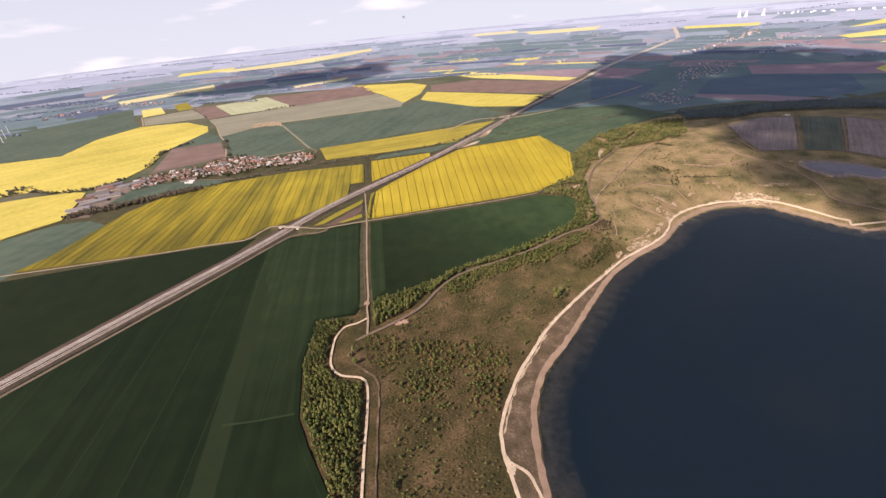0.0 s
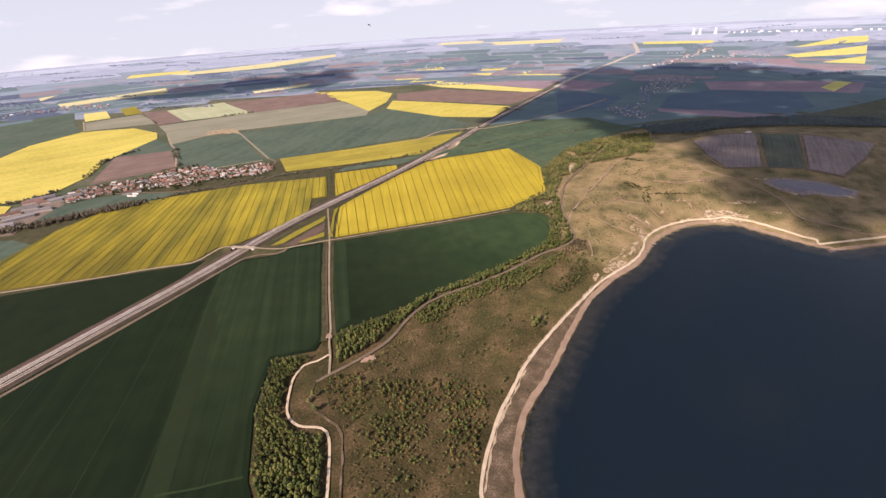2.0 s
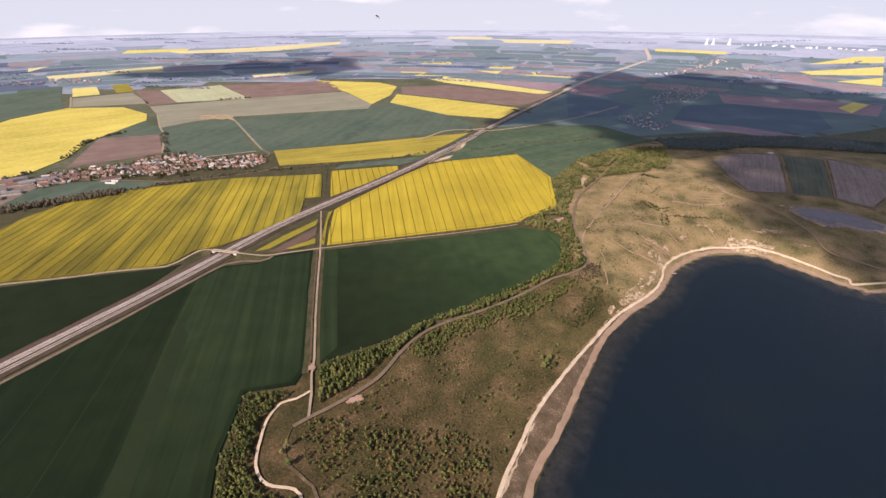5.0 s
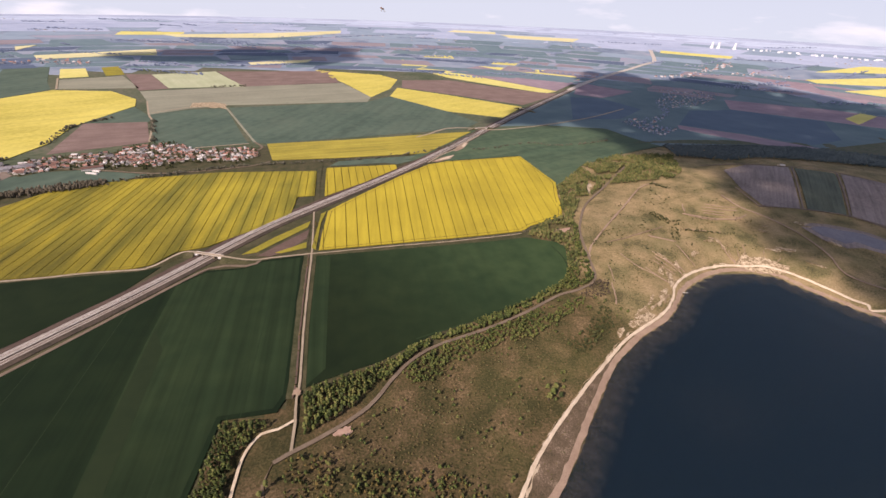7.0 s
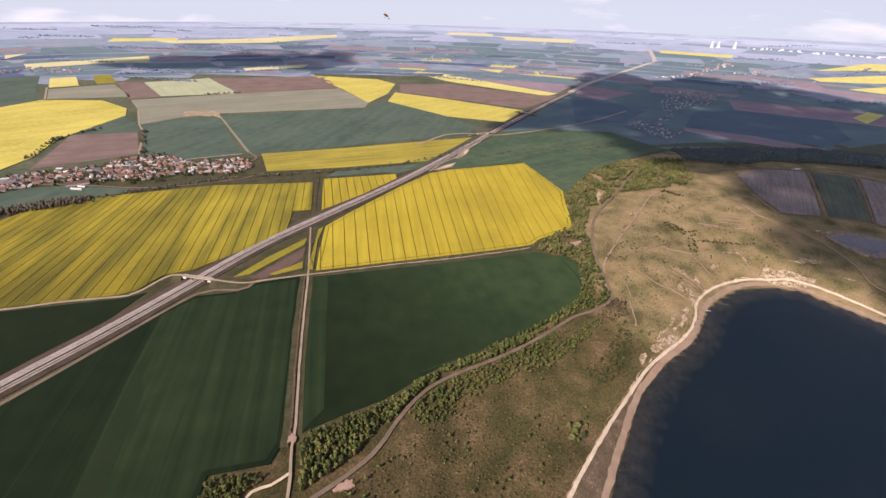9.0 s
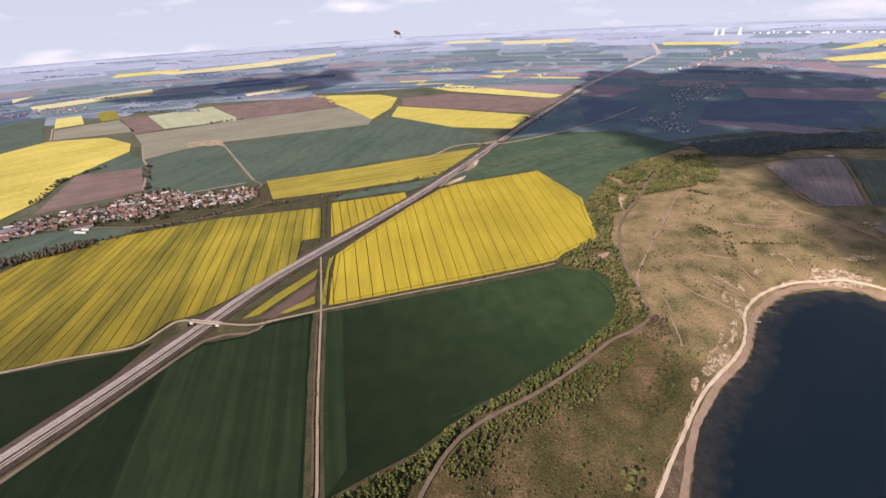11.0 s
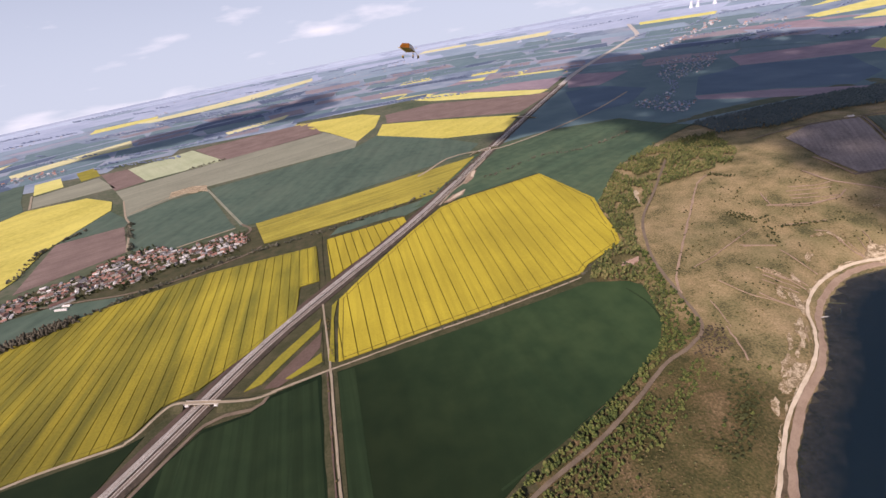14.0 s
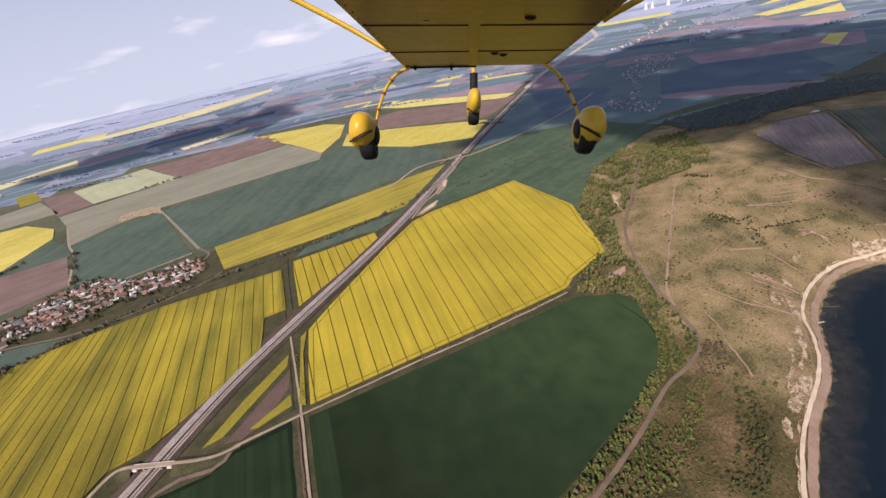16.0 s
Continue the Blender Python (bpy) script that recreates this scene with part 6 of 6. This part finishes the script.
for k in range(150):
    if k % 10 == 0:
        az_0, r_0 = far.uniform(-46, 56), far.uniform(3300, 4550)
    az, r0 = az_0 + far.gauss(0, 2.2), r_0 + far.gauss(0, 45)
    x, y = r0 * math.sin(radians(az)), 200 + r0 * math.cos(radians(az))
    z = height(x, y) + 1
    w, d, h = far.uniform(5, 18), 6, far.uniform(3, 6)
    o = len(verts)
    verts += [(x + sx * w / 2, y + sy * d / 2, z + sz * h) for sz in (0, 1) for sx, sy in ((-1, -1), (1, -1), (1, 1), (-1, 1))]
    faces += [(o, o + 1, o + 5, o + 4), (o + 1, o + 2, o + 6, o + 5), (o + 2, o + 3, o + 7, o + 6), (o + 3, o, o + 4, o + 7), (o + 4, o + 5, o + 6, o + 7)]
tagged(new("far_buildings", mesh_from("far_buildings", verts, faces, [M_FAR_PALE])), "pale specks of far buildings near the horizon", "buildings", kind="stuff")


hut = make_house(9, 6, 2.6, 3.8, M_ROOF[3], "small white hut on the crest of the hill", "hut", "")
hut.matrix_world = pose(955, 1056, height(955, 1056), 0, 0, -20)
for x, y in ((-1610, 1850), (-1660, 1930), (-1707, 2014)):
    bm = bmesh.new()
    bmesh.ops.create_cone(bm, cap_ends=True, segments=10, radius1=2.2, radius2=1.0, depth=38, matrix=Matrix.Translation((0, 0, 19)))
    ob = tagged(link_bm("mast", bm, M_FAR_WHITE), "slim white mast among far fields", "mast", "far masts")
    ob.matrix_world = pose(x, y, height(x, y))


# ---- clouds, whose shadows lie on the land ----
M_CLOUD = material("cloud", [(0.85, 0.85, 0.86), (0.92, 0.92, 0.93)], 120, 20, 1.0)
M_CLOUD.node_tree.nodes["Principled BSDF"].inputs["Alpha"].default_value = 0.5


def cloud(shade, altitude, spacing, seed, label):
    """A flat cumulus that throws its shadow on the given outline."""
    r = random.Random(seed)
    verts, faces = [], []
    for x, y in scatter(shade, spacing, seed, 0.97):
        k = (altitude - height(x, y)) / SUN_FROM.z
        ico(r, (x + SUN_FROM.x * k, y + SUN_FROM.y * k, altitude + r.uniform(-20, 40)), spacing * r.uniform(1.0, 1.25), 0.45, verts, faces, 0.2)
    ob = new("cloud", mesh_from("cloud", verts, faces, [M_CLOUD], None, True))
    return tagged(ob, label, "cloud")


cloud([(344, 1560), (492, 1769), (700, 1985), (908, 2200), (1080, 2600), (1220, 2850), (1430, 2790), (1560, 2600), (1820, 2640), (2050, 2420), (2230, 2130), (2350, 1500), (2400, 900), (1200, 560), (800, 575), (722, 640), (705, 693), (695, 740), (688, 780), (690, 830), (725, 920), (735, 990), (740, 1090), (690, 1180), (735, 1300), (700, 1400), (760, 1500), (650, 1600), (540, 1610), (450, 1540)], 2600, 50, 61, "broad flat grey-white cumulus cloud high over the land")
cloud([(-1230, 2980), (-700, 3250), (-199, 3412), (-150, 3000), (-285, 2791), (-600, 2900), (-966, 2662), (-1374, 2738)], 2600, 80, 62, "far flat cumulus cloud high over the fields")


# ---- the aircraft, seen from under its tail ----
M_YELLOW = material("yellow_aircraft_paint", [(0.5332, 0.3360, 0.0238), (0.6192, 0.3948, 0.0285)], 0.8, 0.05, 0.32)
# Belly yellow, darkened in colour to stand for the shade underneath.
M_SHADED_YELLOW = material("shaded_yellow_paint", [(0.1277, 0.0435, 0.0048), (0.1935, 0.0676, 0.0071), (0.2632, 0.0966, 0.0103)], 0.45, 0.06, 0.30, detail=8)
# Belly panel and keel: the same shade painted in, less dark.
M_PANEL = material("shaded_yellow_panel", [(0.2400, 0.1110, 0.0108), (0.3200, 0.1517, 0.0144), (0.3840, 0.1924, 0.0180)], 0.3, 0.05, 0.34, detail=7)
M_RUBBER = material("black_rubber", [(0.006, 0.006, 0.0065), (0.014, 0.0135, 0.013)], 0.3, 0.03, 0.7)
M_DARK = material("brown_strap", [(0.022, 0.013, 0.009), (0.04, 0.025, 0.016)], 0.2, 0.02, 0.7)
eye_end, target_end, roll_end = PATH[-1][1:]
aircraft = tagged(new("light_aircraft"), "yellow high-wing light aircraft underside with three faired wheels", "aircraft")
aircraft.matrix_world = look(eye_end, target_end, roll_end)
FOCAL = 784 / math.tan(radians(LENS / 2))


def spot(px, py, d):
    """A place d metres ahead, along the line of sight through a point of the picture plane."""
    return Vector(((px - 784) / FOCAL * d, (441 - py) / FOCAL * d, -d))


def tube(name, points, radii, mat, parent, label="", flat=1.0):
    pts = [Vector(p) for p in points]
    fine, rad = [], []
    for i in range(len(pts) - 1):
        p = [pts[max(0, min(len(pts) - 1, i + k))] for k in (-1, 0, 1, 2)]
        for k in range(6):
            u = k / 6
            fine.append(0.5 * ((2 * p[1]) + (p[2] - p[0]) * u + (2 * p[0] - 5 * p[1] + 4 * p[2] - p[3]) * u * u + (3 * p[1] - p[0] - 3 * p[2] + p[3]) * u ** 3))
            rad.append(radii[0] + (radii[1] - radii[0]) * (i + u) / (len(pts) - 1))
    fine.append(pts[-1])
    rad.append(radii[1])
    bm = bmesh.new()
    rings = []
    for i, p in enumerate(fine):
        t = (fine[min(i + 1, len(fine) - 1)] - fine[max(i - 1, 0)]).normalized()
        a = t.cross(Vector((0, 0, 1))).normalized()
        b = t.cross(a)
        rings.append([bm.verts.new(p + (a * math.cos(math.tau * k / 12) + b * math.sin(math.tau * k / 12) * flat) * rad[i]) for k in range(12)])
    for r0, r1 in zip(rings, rings[1:]):
        for k in range(12):
            f = bm.faces.new((r0[k - 1], r0[k], r1[k], r1[k - 1]))
            f.smooth = True
    bm.faces.new(rings[0])
    bm.faces.new(rings[-1][::-1])
    bmesh.ops.recalc_face_normals(bm, faces=bm.faces[:])
    return link_bm(name, bm, mat, parent, label)


D_NEAR, D_FAR = 1.1, 3.2
corner = {("l", "f"): spot(716, 119, D_FAR), ("r", "f"): spot(970, 114, D_FAR)}
ul, ur = spot(590, 0, 1.56) - spot(716, 119, D_FAR), spot(1112, 0, 1.56) - spot(970, 114, D_FAR)
corner["l", "n"], corner["r", "n"] = corner["l", "f"] + ul * 1.75, corner["r", "f"] + ur * 1.75
UP = (corner["r", "f"] - corner["l", "f"]).cross(ul).normalized()
UP = UP if UP.y > 0 else -UP


def slab(name, quad, thick, mat, parent, label="", bevel=0.012, drop=0.0, inset=0.0):
    bm = bmesh.new()
    low = [bm.verts.new(q - UP * drop) for q in quad]
    mid = sum(quad, Vector()) / 4
    top = [bm.verts.new(q.lerp(mid, inset) + UP * (thick - drop)) for q in quad]
    bm.faces.new(low)
    bm.faces.new(top[::-1])
    for k in range(4):
        bm.faces.new((low[k - 1], low[k], top[k], top[k - 1]))
    bmesh.ops.recalc_face_normals(bm, faces=bm.faces[:])
    if bevel:
        bmesh.ops.bevel(bm, geom=bm.edges[:], offset=bevel, segments=2, affect="EDGES", profile=0.5)
    return link_bm(name, bm, mat, parent, label)


def belly(u, v):
    """A place on the belly: u from its port to its starboard edge, v from the front end to the tail."""
    a = corner["l", "f"].lerp(corner["l", "n"], v)
    b = corner["r", "f"].lerp(corner["r", "n"], v)
    return a.lerp(b, u)


bm = bmesh.new()
cells = 12
low = [[bm.verts.new(belly(i / cells, j / cells)) for j in range(cells + 1)] for i in range(cells + 1)]
for i in range(cells):
    for j in range(cells):
        bm.faces.new((low[i][j], low[i + 1][j], low[i + 1][j + 1], low[i][j + 1]))
middle = belly(0.5, 0.5)
rim = [low[i][0] for i in range(cells)] + [low[cells][j] for j in range(cells)] + [low[i][cells] for i in range(cells, 0, -1)] + [low[0][j] for j in range(cells, 0, -1)]
lip_row = [bm.verts.new(v.co + UP * 0.03 + (v.co - middle).normalized() * 0.004) for v in rim]
top_row = [bm.verts.new(v.co.lerp(middle, 0.3) + UP * 0.5) for v in rim]
for a, b in ((rim, lip_row), (lip_row, top_row)):
    for k in range(len(a)):
        bm.faces.new((a[k - 1], a[k], b[k], b[k - 1]))
bm.faces.new(top_row)
bmesh.ops.recalc_face_normals(bm, faces=bm.faces[:])
fuselage = link_bm("fuselage", bm, M_SHADED_YELLOW, aircraft, "yellow fuselage belly with its shade in the colour")
for a, b in ((0.207, 0.213), (0.439, 0.439)):
    slab("seam_strip", [belly(0.01, a), belly(0.99, b), belly(0.99, b + 0.002), belly(0.01, a + 0.002)], 0.008, M_DARK, fuselage, "dark seam across the belly", 0, 0.004)
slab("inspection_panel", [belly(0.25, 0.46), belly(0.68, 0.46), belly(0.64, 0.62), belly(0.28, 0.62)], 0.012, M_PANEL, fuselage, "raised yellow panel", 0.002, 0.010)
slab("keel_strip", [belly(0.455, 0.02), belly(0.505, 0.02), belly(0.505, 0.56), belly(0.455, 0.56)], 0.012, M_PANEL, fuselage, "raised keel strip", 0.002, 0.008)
slab("front_lip", [belly(0.01, -0.012), belly(0.5, -0.012), belly(0.5, 0.004), belly(0.01, 0.004)], 0.03, M_DARK, fuselage, "dark lower lip", 0.004, 0.008)
for u, v in ((0.29, 0.485), (0.70, 0.485), (0.655, 0.165), (0.60, 0.185)):
    bm = bmesh.new()
    bmesh.ops.create_uvsphere(bm, u_segments=10, v_segments=6, radius=0.016)
    bmesh.ops.scale(bm, vec=(1.6, 0.8, 0.8), verts=bm.verts[:])
    bmesh.ops.translate(bm, vec=belly(u, v), verts=bm.verts[:])
    link_bm("drain_plug", bm, M_DARK, fuselage, "dark drain plug")
rivet = None
for side in (0.022, 0.978):
    for k in range(26):
        if rivet is None:
            bm = bmesh.new()
            bmesh.ops.create_icosphere(bm, subdivisions=1, radius=0.0045)
            rivet = link_bm("rivet", bm, M_DARK, fuselage, "dark rivet head")
            ob = rivet
        else:
            ob = new("rivet", rivet.data)
            ob.parent = fuselage
        ob.location = belly(side, 0.02 + 0.033 * k)
for px in (735, 799):
    bm = bmesh.new()
    bmesh.ops.create_cone(bm, cap_ends=True, segments=10, radius1=0.012, radius2=0.009, depth=0.05, matrix=Matrix.Translation(spot(px, 118, D_FAR - 0.02)) @ Matrix.Rotation(math.pi / 2, 4, "X"))
    link_bm("vent_pipe", bm, M_RUBBER, fuselage, "short black vent pipe")
tube("wing_strut", [spot(686, 90, 2.75), spot(600, 40, 2.8), spot(480, -22, 2.9)], (0.013, 0.02), M_YELLOW, aircraft, "yellow tubular wing strut", 1.4)
tube("wing_strut", [spot(1068, 36, 2.15), spot(1083, 26, 2.12), spot(1128, 1, 2.05), spot(1230, -56, 1.95)], (0.014, 0.016), M_YELLOW, aircraft, "yellow tubular wing strut", 1.4)


def lump(name, centre, radii, turn, mat, parent, label="", cut_at=None, power=1.0):
    """A rounded fairing; cut_at leaves off what lies below that share of its height."""
    bm = bmesh.new()
    bmesh.ops.create_uvsphere(bm, u_segments=28, v_segments=18, radius=1)
    for v in bm.verts:
        for i in range(3):
            v.co[i] = math.copysign(abs(v.co[i]) ** power, v.co[i])
    if cut_at is not None:
        r = bmesh.ops.bisect_plane(bm, geom=bm.verts[:] + bm.edges[:] + bm.faces[:], plane_co=(0, cut_at, 0), plane_no=(0, -1, 0), clear_outer=True)
        bmesh.ops.holes_fill(bm, edges=[e for e in bm.edges if len(e.link_faces) == 1])
    bmesh.ops.transform(bm, matrix=Matrix.Translation(centre) @ Matrix.Rotation(radians(turn), 4, "Z") @ Matrix.Diagonal((*radii, 1)), verts=bm.verts[:])
    for f in bm.faces:
        f.smooth = len(f.verts) < 6
    return link_bm(name, bm, mat, parent, label)


def tyre(centre, radius, width, turn, parent):
    bm = bmesh.new()
    rings = []
    prof = [(-0.5, 0.55), (-0.5, 0.82), (-0.36, 0.96), (-0.15, 1.0), (0.15, 1.0), (0.36, 0.96), (0.5, 0.82), (0.5, 0.55)]
    for i in range(28):
        a = math.tau * i / 28
        rings.append([bm.verts.new((x * width, math.sin(a) * r * radius, math.cos(a) * r * radius)) for x, r in prof])
    for i in range(28):
        for k in range(7):
            f = bm.faces.new((rings[i - 1][k], rings[i - 1][k + 1], rings[i][k + 1], rings[i][k]))
            f.smooth = True
    bmesh.ops.recalc_face_normals(bm, faces=bm.faces[:])
    bmesh.ops.transform(bm, matrix=Matrix.Translation(centre) @ Matrix.Rotation(radians(turn), 4, "Z"), verts=bm.verts[:])
    t = link_bm("tyre", bm, M_RUBBER, parent, "black rubber tyre")
    return t


def strap(a, b, d, centre, radii, parent, power):
    """A band over the rear face of a fairing, between two places of the picture plane."""
    points = []
    for k in range(9):
        rise = 0.0
        for _ in range(8):
            q = spot(a[0] + (b[0] - a[0]) * k / 8, a[1] + (b[1] - a[1]) * k / 8, d - rise) - centre
            left = 1 - abs(q.x / radii[0]) ** (2 / power) - abs(q.y / radii[1]) ** (2 / power)
            rise = 0.5 * rise + 0.5 * (radii[2] * max(0.0, left) ** (power / 2) + 0.004)
        points.append(centre + Vector((q.x, q.y, rise)))
    return tube("strap", points, (0.013, 0.013), M_DARK, parent, "dark strap round the fairing", 0.5)


D_W = 3.3


def clips(places, parent):
    """Clips that hold a brake line to a gear leg."""
    for (ax, ay), (bx, by), d in places:
        tube("line_clip", [spot(ax, ay, d), spot(bx, by, d)], (0.0165, 0.0165), M_SHADED_YELLOW, parent, "dark yellow clip round the leg", 1.1)


gear = tube("gear_leg", [spot(726, 119, D_FAR), spot(703, 131, D_FAR), spot(686, 152, D_W), spot(675, 178, D_W), spot(668, 205, D_W), spot(665, 235, D_W)], (0.012, 0.010), M_YELLOW, aircraft, "curved yellow gear leg", 1.15)
clips((((694.5, 141), (692, 144), 3.25), ((680, 164), (678.5, 168), D_W), ((670, 193), (669, 197), D_W)), gear)
c, r = spot(645, 236, D_W), (0.100, 0.134, 0.24)
pant = lump("wheel_fairing", c, r, -4, M_YELLOW, aircraft, "glossy yellow wheel fairing", -0.90, 0.82)
tyre(spot(652, 255, D_W), 0.118, 0.115, 6, pant)
strap((620, 250), (657, 231), D_W, c, r, pant, 0.82)
lump("brake_hub", spot(665, 240, D_W - 0.02), (0.03, 0.075, 0.08), 0, M_RUBBER, pant, "dark brake hub")
gear = tube("gear_leg", [spot(962, 112, D_FAR), spot(984, 128, D_FAR), spot(1001, 152, D_W), spot(1013, 175, D_W), spot(1021, 196, D_W), spot(1026, 222, D_W)], (0.012, 0.010), M_YELLOW, aircraft, "curved yellow gear leg", 1.15)
clips((((992, 139), (994.5, 143), 3.25), ((1006, 161), (1008, 165), D_W), ((1017, 184), (1018.5, 188), D_W)), gear)
c, r = spot(1041, 227, D_W), (0.096, 0.140, 0.24)
pant = lump("wheel_fairing", c, r, 4, M_YELLOW, aircraft, "glossy yellow wheel fairing", -0.88, 0.82)
tyre(spot(1036, 245, D_W), 0.118, 0.115, -7, pant)
strap((1028, 222), (1066, 243), D_W, c, r, pant, 0.82)
lump("brake_hub", spot(1023, 228, D_W - 0.02), (0.03, 0.075, 0.08), 0, M_RUBBER, pant, "dark brake hub")
D_N = 4.6
leg = tube("nose_leg", [spot(838, 112, D_N), spot(838, 140, D_N), spot(838, 175, D_N)], (0.02, 0.02), M_YELLOW, aircraft, "yellow nose gear leg")
tube("rubber_boot", [spot(838.5, 131, D_N), spot(838.5, 144, D_N), spot(838.5, 157, D_N)], (0.041, 0.041), M_RUBBER, leg, "black rubber boot")
c, r = spot(838, 186, D_N), (0.073, 0.128, 0.30)
pant = lump("nose_fairing", c, r, 0, M_YELLOW, aircraft, "small yellow nose wheel fairing", -0.90, 0.84)
tyre(spot(838, 204, D_N), 0.105, 0.11, 0, pant)
strap((827, 191), (838, 199), D_N, c, r, pant, 0.84)
strap((838, 199), (849, 188), D_N, c, r, pant, 0.84)
